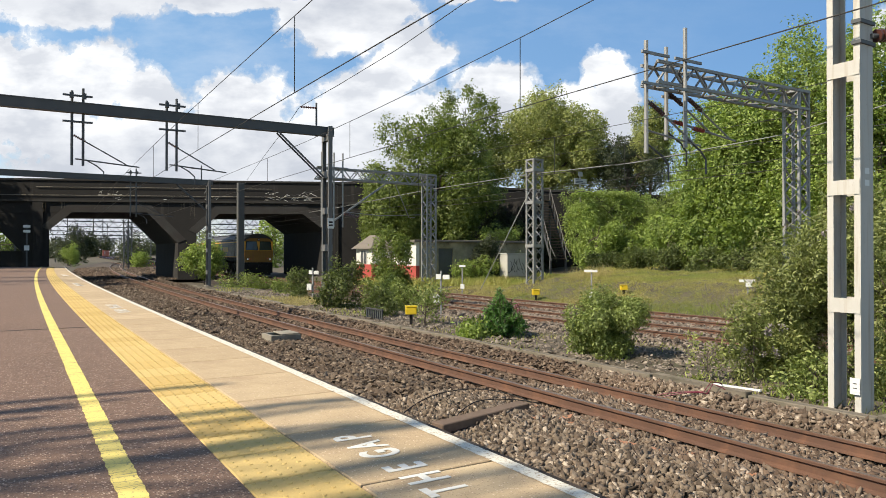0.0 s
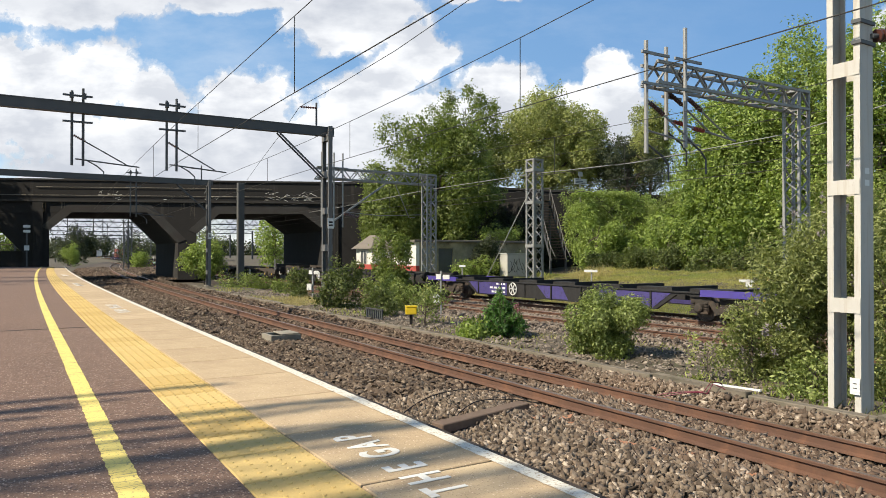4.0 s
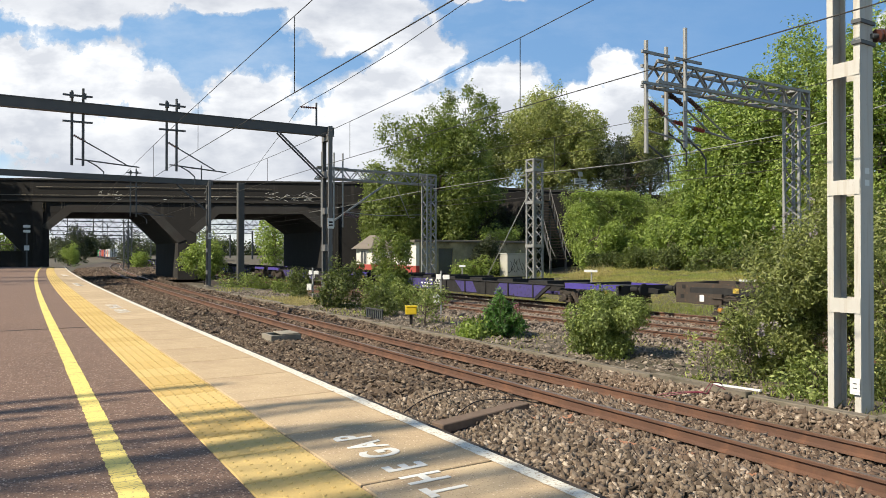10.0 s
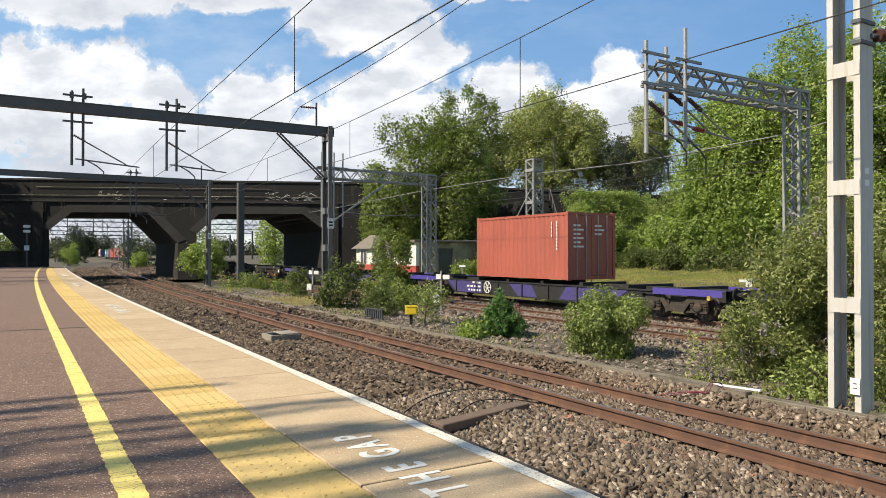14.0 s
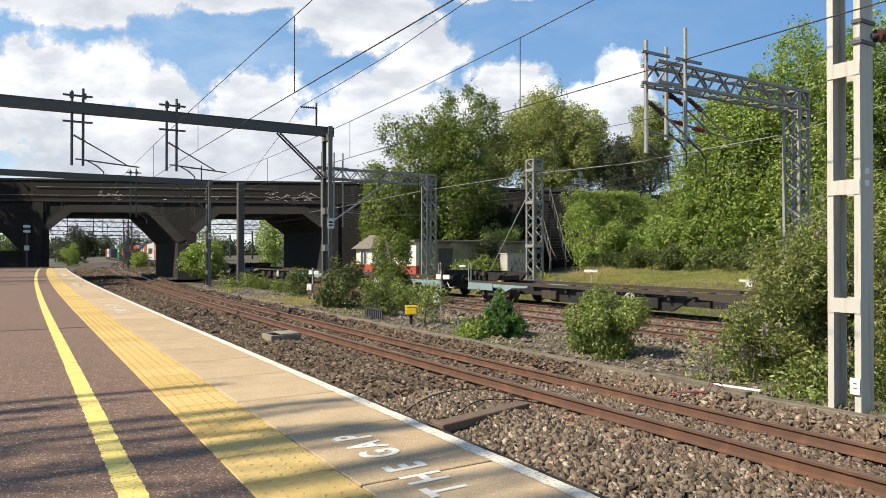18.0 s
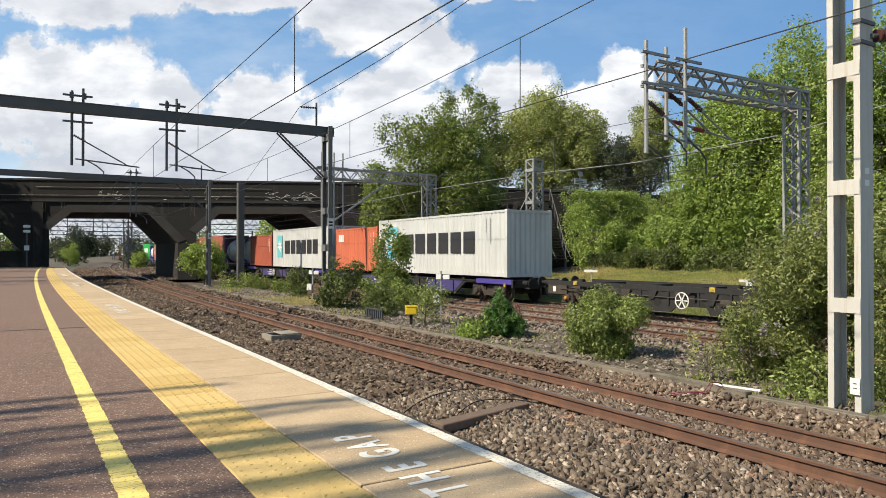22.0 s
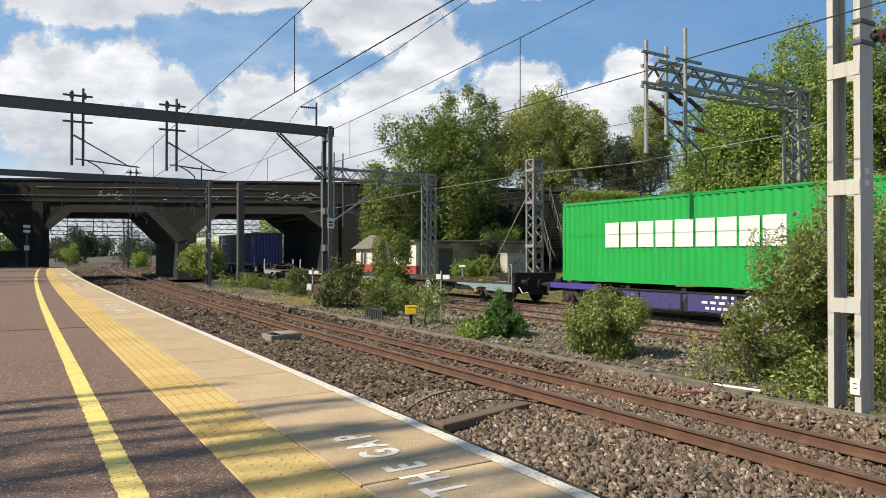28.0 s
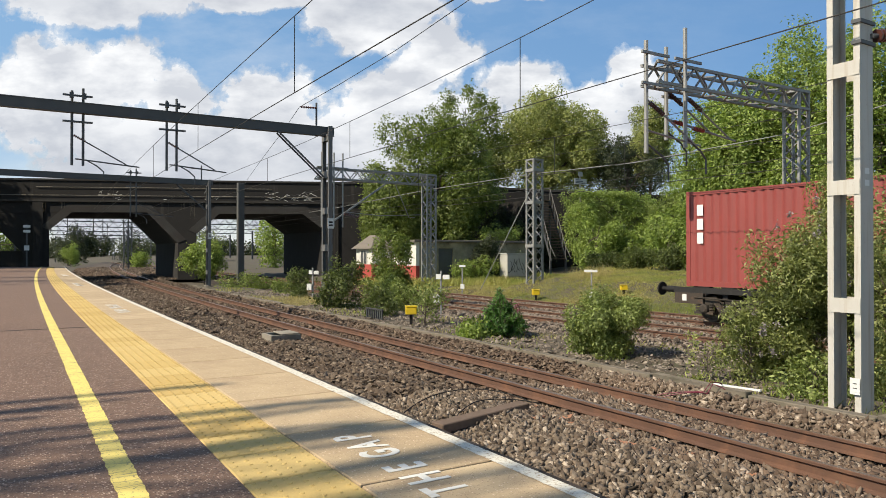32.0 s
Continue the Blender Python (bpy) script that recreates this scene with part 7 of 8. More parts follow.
for i, (x, y, z, rx, rz, n, sz, mt) in enumerate(((29.7, 31.0, 1.5, 1.4, 1.6, 9000, 0.16, M_LEAF_LIGHT), (31.9, 30.2, 1.3, 1.7, 1.8, 6000, 0.23, M_LEAF_BIG), (33.6, 28.4, 1.9, 2.2, 2.5, 7500, 0.25, M_LEAF_BIG), (30.4, 26.2, 1.2, 1.7, 1.8, 8000, 0.18, M_LEAF_LIGHT), (32.2, 25.0, 2.0, 2.0, 2.4, 7500, 0.25, M_LEAF_BIG), (31.0, 22.2, 1.5, 1.9, 2.1, 7500, 0.23, M_LEAF_BIG), (33.0, 20.3, 2.4, 2.2, 2.6, 8000, 0.22, M_LEAF_LIGHT), (31.8, 18.4, 1.5, 2.0, 2.4, 7500, 0.23, M_LEAF_BIG), (33.0, 15.5, 1.8, 2.4, 2.9, 8000, 0.2, M_LEAF_LIGHT), (34.5, 11.6, 2.2, 2.6, 3.3, 6000, 0.2, M_LEAF_LIGHT))):
    tree("bush", BUSH, x, y, z, rx, rx, rz, n, sz, mt, 30 + i, lumps=40, trunk_r=0.1, category="bush", group="bushes on the bank", lump=0.24, hollow=0.6, coarse=True)
# low dark bushes added to make the shade under the bank trees
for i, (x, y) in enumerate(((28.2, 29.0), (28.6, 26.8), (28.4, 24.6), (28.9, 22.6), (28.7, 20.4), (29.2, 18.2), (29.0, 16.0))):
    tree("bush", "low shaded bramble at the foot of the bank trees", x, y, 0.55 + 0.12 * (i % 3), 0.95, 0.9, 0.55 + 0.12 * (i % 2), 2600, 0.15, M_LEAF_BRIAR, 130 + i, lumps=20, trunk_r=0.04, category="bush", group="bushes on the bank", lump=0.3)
tree("hedge", "ivy hedge draped over the top of the wall", 44.5, 43.6, 4.6, 6.8, 1.2, 2.2, 16000, 0.22, M_LEAF_LIGHT, 40, zbase=0.3, lumps=70, trunk_r=0.12, category="hedge", lump=0.3, flat=6.15)
tree("hedge", "ivy hedge draped over the top of the wall", 50.5, 40.0, 4.4, 6.0, 1.4, 2.2, 9000, 0.25, M_LEAF_ASH, 41, zbase=0.3, lumps=50, trunk_r=0.12, category="hedge", lump=0.3, flat=6.1)
tree("bush", BUSH, 34.5, 37.6, 2.5, 1.1, 1.1, 2.1, 6000, 0.18, M_LEAF_LIGHT, 49, lumps=30, trunk_r=0.1, category="bush", group="bushes on the bank", lump=0.25, coarse=True)
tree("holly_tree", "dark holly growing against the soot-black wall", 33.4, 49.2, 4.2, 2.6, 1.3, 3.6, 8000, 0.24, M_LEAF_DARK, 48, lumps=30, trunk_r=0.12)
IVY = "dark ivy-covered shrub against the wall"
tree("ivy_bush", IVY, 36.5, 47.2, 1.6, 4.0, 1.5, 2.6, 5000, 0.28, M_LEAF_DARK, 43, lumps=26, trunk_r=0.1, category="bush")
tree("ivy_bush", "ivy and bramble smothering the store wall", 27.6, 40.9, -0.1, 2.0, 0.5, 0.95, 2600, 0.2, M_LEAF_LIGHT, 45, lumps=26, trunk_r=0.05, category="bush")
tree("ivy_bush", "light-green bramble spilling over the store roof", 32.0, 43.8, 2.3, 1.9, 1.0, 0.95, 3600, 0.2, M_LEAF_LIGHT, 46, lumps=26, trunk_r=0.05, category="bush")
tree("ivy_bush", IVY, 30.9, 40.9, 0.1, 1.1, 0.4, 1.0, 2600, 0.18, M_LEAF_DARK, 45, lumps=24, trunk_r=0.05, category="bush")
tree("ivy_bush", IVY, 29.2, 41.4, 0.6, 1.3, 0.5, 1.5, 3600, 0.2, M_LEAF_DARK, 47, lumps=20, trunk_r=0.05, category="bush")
tree("ivy_bush", IVY, 34.5, 46.2, 0.9, 2.4, 1.0, 1.2, 3000, 0.25, M_LEAF_ASH, 44, lumps=20, trunk_r=0.08, category="bush")
# plants between the tracks
SHR = "self-seeded green shrub beside the rails"
tree("young_willow", "slender young tree growing between the tracks", 14.1, 27.6, 0.5, 0.78, 0.78, 1.72, 8000, 0.14, M_LEAF_ASH, 50, zbase=-1.3, lumps=26, trunk_r=0.05)
for i, (x, y, z, rx, rz, n, sz, mt) in enumerate(((10.8, 25.4, -0.25, 0.92, 1.05, 6000, 0.11, M_LEAF_BRIAR), (12.9, 26.6, -0.5, 0.85, 0.75, 3600, 0.11, M_LEAF_PRIVET), (11.6, 32.2, -0.5, 0.75, 0.75, 2600, 0.12, M_LEAF_BRIAR), (11.4, 51.6, 0.45, 1.4, 1.5, 7000, 0.19, M_LEAF_LIGHT), (10.5, 18.3, -0.55, 0.65, 0.6, 1300, 0.1, M_LEAF_PRIVET), (12.0, 45.4, -0.85, 1.2, 0.6, 1600, 0.15, M_LEAF_PRIVET), (10.7, 21.6, -0.7, 0.62, 0.5, 2000, 0.1, M_LEAF_BRIAR), (13.3, 44.6, -0.85, 1.1, 0.65, 1500, 0.15, M_LEAF_ASH), (12.2, 23.0, -0.65, 0.66, 0.6, 2200, 0.1, M_LEAF_PRIVET), (12.5, 37.0, -0.8, 0.7, 0.5, 1400, 0.13, M_LEAF_ASH))):
    tree("shrub", SHR, x, y, z, rx, rx, rz, n, sz, mt, 60 + i, zbase=-1.25, lumps=18, trunk_r=0.03, category="shrub", group="shrubs between the tracks")
tree("shrub", "dense round privet shrub with a dark shaded foot", 10.55, 10.7, -0.55, 0.77, 0.77, 0.73, 22000, 0.068, M_LEAF_PRIVET, 70, zbase=-1.25, lumps=34, trunk_r=0.03, category="shrub", group="shrubs between the tracks", lump=0.35)
bud_a = tree("buddleia", "tall straggly buddleia with faded flower spikes", 11.6, 7.0, 0.5, 0.84, 0.84, 1.14, 20000, 0.09, M_LEAF_GREY, 71, zbase=-1.25, lumps=46, hollow=0.72, bloom=900, trunk_r=0.04, category="shrub", lump=0.33, slim=0.32)
bud_b = tree("buddleia", "pale leafy buddleia behind the pale mast", 12.6, 6.75, 1.0, 0.72, 0.72, 1.35, 14000, 0.09, M_LEAF_GREY, 77, zbase=-1.25, lumps=40, hollow=0.72, bloom=500, trunk_r=0.04, category="shrub", lump=0.33, slim=0.34)
bud_c = tree("buddleia", "low buddleia shoots with mauve flower heads", 10.45, 7.25, -0.5, 0.5, 0.5, 0.62, 3400, 0.085, M_LEAF_GREY, 78, zbase=-1.25, lumps=26, hollow=0.6, bloom=500, trunk_r=0.02, category="shrub", lump=0.25, slim=0.32)
tree("buddleia", "tall straggly buddleia beside the pale mast", 11.6, 5.6, 0.0, 0.9, 0.9, 1.5, 12000, 0.09, M_LEAF_GREY, 72, zbase=-1.25, lumps=40, hollow=0.72, trunk_r=0.04, category="shrub", lump=0.33, slim=0.36)
tree("shrub", "low green bramble at the foot of the pale mast", 10.3, 6.1, -0.95, 0.65, 0.65, 0.42, 2600, 0.085, M_LEAF_PRIVET, 73, zbase=-1.25, lumps=20, trunk_r=0.02, category="shrub")
tree("shrub", "bramble and saplings beyond the pale mast", 13.2, 5.2, -0.1, 1.2, 1.2, 1.5, 8000, 0.13, M_LEAF_GREY, 74, zbase=-1.25, lumps=26, trunk_r=0.03, category="shrub")
tree("shrub", "leafy shoots round the foot of the buddleia", 11.2, 7.2, -0.75, 0.75, 0.6, 0.45, 4200, 0.09, M_LEAF_GREY, 79, zbase=-1.25, lumps=26, trunk_r=0.02, category="shrub", slim=0.36)
tree("shrub", "sparse yellow-green weed on the gravel", 9.75, 7.6, -0.78, 0.5, 0.5, 0.58, 620, 0.07, M_LEAF_FAR, 76, zbase=-1.25, lumps=20, trunk_r=0.012, category="shrub", lump=0.22)
tree("shrub", "light-green broad-leaved weed beside the dwarf pine", 9.9, 14.8, -1.0, 0.5, 0.5, 0.32, 900, 0.13, M_LEAF_LIGHT, 75, zbase=-1.25, lumps=14, trunk_r=0.015, category="shrub")
# greenery beyond the bridge
tree("shrub", "green trackside scrub beyond the bridge", 16.2, 118.0, -0.2, 1.5, 1.5, 1.6, 2500, 0.35, M_LEAF_LIGHT, 80, zbase=-1.4, lumps=14, trunk_r=0.08)
tree("shrub", "bright green bush beyond the platform's end", 7.9, 140.0, 1.0, 1.5, 1.5, 1.7, 2500, 0.3, M_LEAF_LIGHT, 83, zbase=-1.4, lumps=16, trunk_r=0.05)
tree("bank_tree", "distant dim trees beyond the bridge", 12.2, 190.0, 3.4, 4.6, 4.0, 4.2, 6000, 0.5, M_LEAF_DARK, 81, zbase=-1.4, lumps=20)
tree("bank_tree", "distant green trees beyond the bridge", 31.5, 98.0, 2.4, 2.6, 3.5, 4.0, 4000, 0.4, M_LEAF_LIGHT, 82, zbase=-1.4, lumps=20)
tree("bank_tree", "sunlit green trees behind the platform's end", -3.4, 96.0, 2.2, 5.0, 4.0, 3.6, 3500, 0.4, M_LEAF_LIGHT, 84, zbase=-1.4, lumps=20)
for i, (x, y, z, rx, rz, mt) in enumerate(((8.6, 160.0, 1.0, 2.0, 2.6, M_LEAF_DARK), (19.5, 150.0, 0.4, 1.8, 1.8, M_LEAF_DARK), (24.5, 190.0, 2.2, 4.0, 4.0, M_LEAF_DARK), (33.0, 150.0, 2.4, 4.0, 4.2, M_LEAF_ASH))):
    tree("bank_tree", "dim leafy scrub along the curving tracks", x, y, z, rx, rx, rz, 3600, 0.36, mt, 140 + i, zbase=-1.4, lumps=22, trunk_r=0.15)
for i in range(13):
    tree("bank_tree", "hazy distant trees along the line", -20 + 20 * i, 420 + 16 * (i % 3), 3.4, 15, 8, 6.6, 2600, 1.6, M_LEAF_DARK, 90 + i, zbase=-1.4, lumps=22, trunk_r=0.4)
# trees out of view, added to cast shade on the bridge's left end
for i, (x, y) in enumerate(((-11.6, 62.5), (-11.2, 67.5), (-12.0, 72.5), (-11.8, 57.0))):
    tree("lime_tree", "tall dense tree behind the platform's end", x, y, 11.0, 4.0, 3.4, 6.6, 5000, 0.5, M_LEAF_ASH, 130 + i, zbase=-0.3, lumps=40, trunk_r=0.3)
# slim upright poplars behind the platform, whose twigs throw its streaked shade
def poplar(x, y, h, twigs, seed, wide=0.5, low=8.4, leaf=120):
    rng = np.random.default_rng(seed)
    ob = root("poplar_tree", pose(x, y, -0.3), "slim upright poplar behind the platform", "tree", "poplars behind the platform")
    bm = bmesh.new()
    bar(bm, (0, 0, 0), (0.05, 0.02, h * 0.6), 0.2, None, 7)
    bar(bm, (0.05, 0.02, h * 0.6), (0, 0, h), 0.1, None, 6)
    part("trunk", bm, M_BARK, ob, "thin grey poplar trunk")
    bm = bmesh.new()
    tips = []
    for k in range(twigs):
        yy = rng.normal(scale=wide)
        z0 = rng.uniform(low, h - 0.6)
        L = rng.uniform(0.7, 2.6)
        p = Vector((rng.uniform(-0.3, 0.3), yy, z0))
        q = p + Vector((rng.normal(scale=0.12), rng.normal(scale=0.05) * L, L))
        bar(bm, p, q, rng.uniform(0.025, 0.09), None, 5)
        bar(bm, (0, yy * 0.15, z0 - 0.5 - 1.1 * abs(yy)), p, 0.03, None, 4)
        tips.append(p.lerp(q, rng.uniform(0.2, 1.0)))
    part("twigs", bm, M_BARK, ob, "steep upright twigs")
    pts = np.repeat(np.array(tips), max(1, leaf // twigs), 0)
    pts = pts + rng.normal(size=pts.shape) * np.array([0.1, 0.1, 0.35])
    tagged(part("crown", leaves("crown", pts, rng.normal(size=pts.shape), 0.13, M_LEAF_ASH, rng), None, ob, "sparse leaves"), kind="stuff")


for i, (x, y, h, tw, wd) in enumerate(((-10.0, 2.0, 12.6, 16, 0.42), (-10.2, 2.9, 12.9, 14, 0.4), (-9.9, 3.8, 12.4, 13, 0.42), (-10.1, 4.7, 12.2, 9, 0.4), (-10.0, 5.6, 11.6, 4, 0.35), (-10.2, 29.0, 12.0, 40, 0.8), (-10.0, 33.5, 12.2, 36, 0.7), (-10.2, 45.0, 12.0, 40, 0.8))):
    poplar(x, y, h, tw, 110 + i, wd)


def pine_shrub():
    """Dark green dwarf pine with upright bottle-brush shoots."""
    rng = np.random.default_rng(7)
    ob = root("dwarf_pine", pose(10.6, 14.5, -1.25), "dark green self-sown dwarf pine with brush-like shoots", "shrub")
    pts, out = [], []
    bm = bmesh.new()
    for k in range(95):
        a = rng.uniform(0, 2 * math.pi)
        r = rng.uniform(0.05, 0.95) ** 0.8
        base = np.array([0.2 * r * math.cos(a), 0.2 * r * math.sin(a), 0.1])
        tip = np.array([0.72 * r * math.cos(a), 0.72 * r * math.sin(a), 0.2 + 1.2 * (1 - r) ** 0.8 * rng.uniform(0.6, 1.08)])
        bar(bm, base, tip, 0.02, None, 4)
        m = 110
        f = rng.uniform(0.25, 1.0, m)
        e = rng.normal(size=(m, 3))
        e /= np.linalg.norm(e, axis=1, keepdims=True)
        pts.append(base + (tip - base) * f[:, None] + e * 0.03)
        out.append(e)
    part("stem", bm, M_BARK, ob)
    part("needles", leaves("needles", np.concatenate(pts), np.concatenate(out), 0.14, M_LEAF_PINE, rng, -0.3, 0.2), None, ob, "dark green needles")


pine_shrub()


def spikes(name, label, x, y, n, hgt, spread, mat, seed, stem=M_TWIG, zb=-1.25):
    rng = np.random.default_rng(seed)
    ob = root(name, pose(x, y, zb), label, "wildflower", "wildflowers")
    bm = bmesh.new()
    pts, out = [], []
    for k in range(n):
        b = np.array([*rng.normal(scale=spread * 0.5, size=2), 0])
        t = b + np.array([*rng.normal(scale=0.12, size=2), hgt * rng.uniform(0.7, 1.1)])
        bar(bm, b, t, 0.012, None, 4)
        m = 26
        f = rng.uniform(0.55, 1.0, m)
        e = rng.normal(size=(m, 3))
        e /= np.linalg.norm(e, axis=1, keepdims=True)
        pts.append(b + (t - b) * f[:, None] + e * 0.025)
        out.append(e)
    part("stem", bm, stem, ob)
    tagged(part("flowers", leaves("flowers", np.concatenate(pts), np.concatenate(out), 0.05, mat, rng, 0, 0.7), None, ob), kind="stuff")


spikes("willowherb", "pink willowherb spikes beside the dwarf pine", 11.8, 15.5, 8, 0.85, 0.2, M_PINK, 1)


def meadow(name, label, mat, n, xr, yr, h, seed, keep=None, width=0.012, loose=0.35):
    """Grass as one mesh of bent blades."""
    rng = np.random.default_rng(seed)
    x, y = rng.uniform(*xr, n), rng.uniform(*yr, n)
    patch = np.sin(x * 0.9 + 1.3 * seed) * np.sin(y * 0.7 + seed) + np.sin(x * 2.3 + y * 1.1 + seed) * 0.5
    if keep is not None:
        ok = keep(x, y, patch, rng)
        x, y, patch = x[ok], y[ok], patch[ok]
    n = len(x)
    z = ground_z(x, y) - 0.02
    p = np.stack([x, y, z], -1)
    hh = h * rng.uniform(0.4, 1.15, (n, 1)) * (1 + 0.25 * patch[:, None])
    lean = np.concatenate([rng.normal(scale=loose, size=(n, 2)), np.ones((n, 1))], 1)
    a = rng.uniform(0, 2 * math.pi, n)
    s = np.stack([np.cos(a), np.sin(a), np.zeros(n)], -1) * width * rng.uniform(0.6, 1.6, (n, 1))
    bendv = np.concatenate([rng.normal(scale=loose * 0.85, size=(n, 2)), np.zeros((n, 1))], 1) * hh
    v = np.stack([p - s, p + s, p + lean * hh + bendv], 1)
    return tagged(new(name, quick_mesh(name, v.reshape(-1, 3), np.arange(3 * n).reshape(n, 3), mat)), label, "grass", kind="stuff")


meadow("grass", "green meadow grass on the railway bank", M_GRASS, 240000, (21.0, 32), (8, 35), 0.13, 1, width=0.0055)
meadow("dry_grass", "straw-coloured dry grass tufts on the bank", M_STRAW, 110000, (20.9, 29), (10, 36), 0.52, 2, lambda x, y, p, r: np.exp(-((x - 24.9) / 1.3) ** 2 - ((y - 26.7) / 1.0) ** 2) + r.normal(scale=0.12, size=len(x)) > 0.42, 0.0045, 0.2)
meadow("grass", "rough taller grass tufts on the railway bank", M_GRASS, 60000, (21.2, 31), (9, 34), 0.2, 7, lambda x, y, p, r: p + r.normal(scale=0.15, size=len(x)) > 0.55, 0.005, 0.3)
meadow("dry_grass", "bleached grass along the foot of the bank", M_STRAW, 26000, (20.7, 22.6), (9, 34), 0.2, 8, lambda x, y, p, r: p + r.normal(scale=0.5, size=len(x)) > 0.1, 0.006, 0.3)
meadow("grass", "rank weeds round the store building", M_GRASS, 22000, (20.8, 34), (36, 47), 0.45, 3, lambda x, y, p, r: ((x < 22.3) | (y < 41.8)) & ((x < 29) | (x > 32) | (y > 40.2)), 0.025)
meadow("dry_grass", "pale dry grass between the trackside shrubs", M_STRAW, 3200, (9.6, 11.9), (27.2, 32), 0.24, 9, None, 0.008, 0.3)
meadow("weeds", "patchy weeds on the overgrown strip between tracks", M_GRASS, 14000, (9.3, 13.2), (3, 45), 0.13, 4, lambda x, y, p, r: p + r.normal(scale=0.3, size=len(x)) > 0.45, 0.012)

# ---- drifting clouds: a far backdrop ----
def cloud_material():
    m = Mat("cumulus_cloud")
    xyz = m.n("SeparateXYZ")
    m.link(m.coords(), xyz.inputs[0])
    x, y = xyz.outputs[0], xyz.outputs[1]
    # heaps as (x, y, half width, half height) in metres on the sheet
    heaps = [(-1480, 560, 330, 250), (-1230, 650, 190, 140), (-1060, 560, 160, 120), (-730, 520, 225, 175), (-1320, 905, 400, 105), (-820, 920, 330, 75), (-340, 850, 300, 160), (-120, 720, 170, 130), (-190, 640, 130, 80), (120, 915, 170, 26), (-130, 480, 300, 130), (190, 600, 180, 120), (430, 560, 150, 90), (590, 655, 105, 95), (610, 500, 110, 150), (-300, 530, 200, 150), (-1000, 400, 760, 120), (-300, 400, 560, 130), (300, 430, 330, 130), (-900, 290, 800, 120), (-250, 290, 520, 110), (-1250, 160, 560, 130), (-350, 150, 560, 130), (1590, 790, 60, 120)]
    warp = m.n("TexNoise")
    warp.inputs["Scale"].default_value, warp.inputs["Detail"].default_value = 0.006, 6
    m.link(m.coords(), warp.inputs["Vector"])
    wx = m.n("SeparateXYZ")
    m.link(warp.outputs["Color"], wx.inputs[0])
    xw = m.math("ADD", x, m.math("MULTIPLY", m.math("SUBTRACT", wx.outputs[0], 0.5), 150.0))
    yw = m.math("ADD", y, m.math("MULTIPLY", m.math("SUBTRACT", wx.outputs[1], 0.5), 110.0))
    field = None
    for cx, cy, rx, ry in heaps:
        dx = m.math("DIVIDE", m.math("SUBTRACT", xw, cx), rx)
        dy = m.math("DIVIDE", m.math("SUBTRACT", yw, cy), ry)
        d = m.math("SQRT", m.math("ADD", m.math("MULTIPLY", dx, dx), m.math("MULTIPLY", dy, dy)))
        f = m.math("SUBTRACT", 1.0, d)
        if field is None:
            field = f
        else:
            sm = m.n("Math", op="SMOOTH_MAX")
            m.link(field, sm.inputs[0])
            m.link(f, sm.inputs[1])
            sm.inputs[2].default_value = 0.25
            field = sm.outputs[0]
    fluff = m.noise(0.011, 9, 0.6)
    body = m.math("ADD", field, m.math("MULTIPLY", m.math("SUBTRACT", fluff, 0.5), 1.1))
    alpha = m.ramp(body, 0.03, 0.24)
    wisp = m.math("MULTIPLY", m.ramp(m.noise(0.0026, 7, 0.62, stretch=(0.8, 2.0, 1)), 0.44, 0.78), 0.6)
    across = m.n("MapRange")           # the blue deepens away from the sun
    m.link(x, across.inputs[0])
    for i, v in ((1, -1500.0), (2, 1400.0), (3, 0.0), (4, 1.0)):
        across.inputs[i].default_value = v
    blue = m.mix(across.outputs[0], (0.26, 0.465, 0.75), (0.115, 0.285, 0.59))
    blue = m.mix(m.math("MULTIPLY", wisp, m.math("SUBTRACT", 1.0, across.outputs[0])), blue, (0.80, 0.86, 0.94))
    haze = m.n("MapRange")             # the sky pales towards the horizon
    m.link(y, haze.inputs[0])
    for i, v in ((1, 80.0), (2, 480.0), (3, 0.85), (4, 0.0)):
        haze.inputs[i].default_value = v
    blue = m.mix(haze.outputs[0], blue, (0.88, 0.91, 0.94))
    shade = m.ramp(m.noise(0.0048, 7, 0.55, stretch=(0.75, 1.5, 1)), 0.40, 0.62)
    lowness = m.n("MapRange")
    m.link(y, lowness.inputs[0])
    for i, v in ((1, 220.0), (2, 590.0), (3, 0.45), (4, 1.0)):
        lowness.inputs[i].default_value = v
    high = m.n("MapRange")             # the highest clouds turn their grey undersides to the eye
    m.link(y, high.inputs[0])
    for i, v in ((1, 740.0), (2, 890.0), (3, 1.0), (4, 0.55)):
        high.inputs[i].default_value = v
    thick = m.ramp(field, 0.0, 0.75, (1.0, 1.0, 1.0), (0.86, 0.86, 0.86))
    tone = m.math("MULTIPLY", m.math("ADD", m.math("MULTIPLY", shade, 0.68), 0.44), m.math("MULTIPLY", thick, m.math("MULTIPLY", lowness.outputs[0], high.outputs[0])))
    col = m.mix(m.math("MINIMUM", tone, 1.0), (0.40, 0.44, 0.52), (0.98, 0.99, 1.0))
    col = m.mix(alpha, blue, col)
    alpha = m.math("MAXIMUM", alpha, 0.72)
    em = m.n("Emission", i1=0.86)
    m.link(col, em.inputs[0])
    tr = m.n("BsdfTransparent")
    mx = m.n("MixShader")
    m.link(alpha, mx.inputs[0])
    m.link(tr.outputs[0], mx.inputs[1])
    m.link(em.outputs[0], mx.inputs[2])
    m.link(mx.outputs[0], m.out.inputs[0])
    return m.m


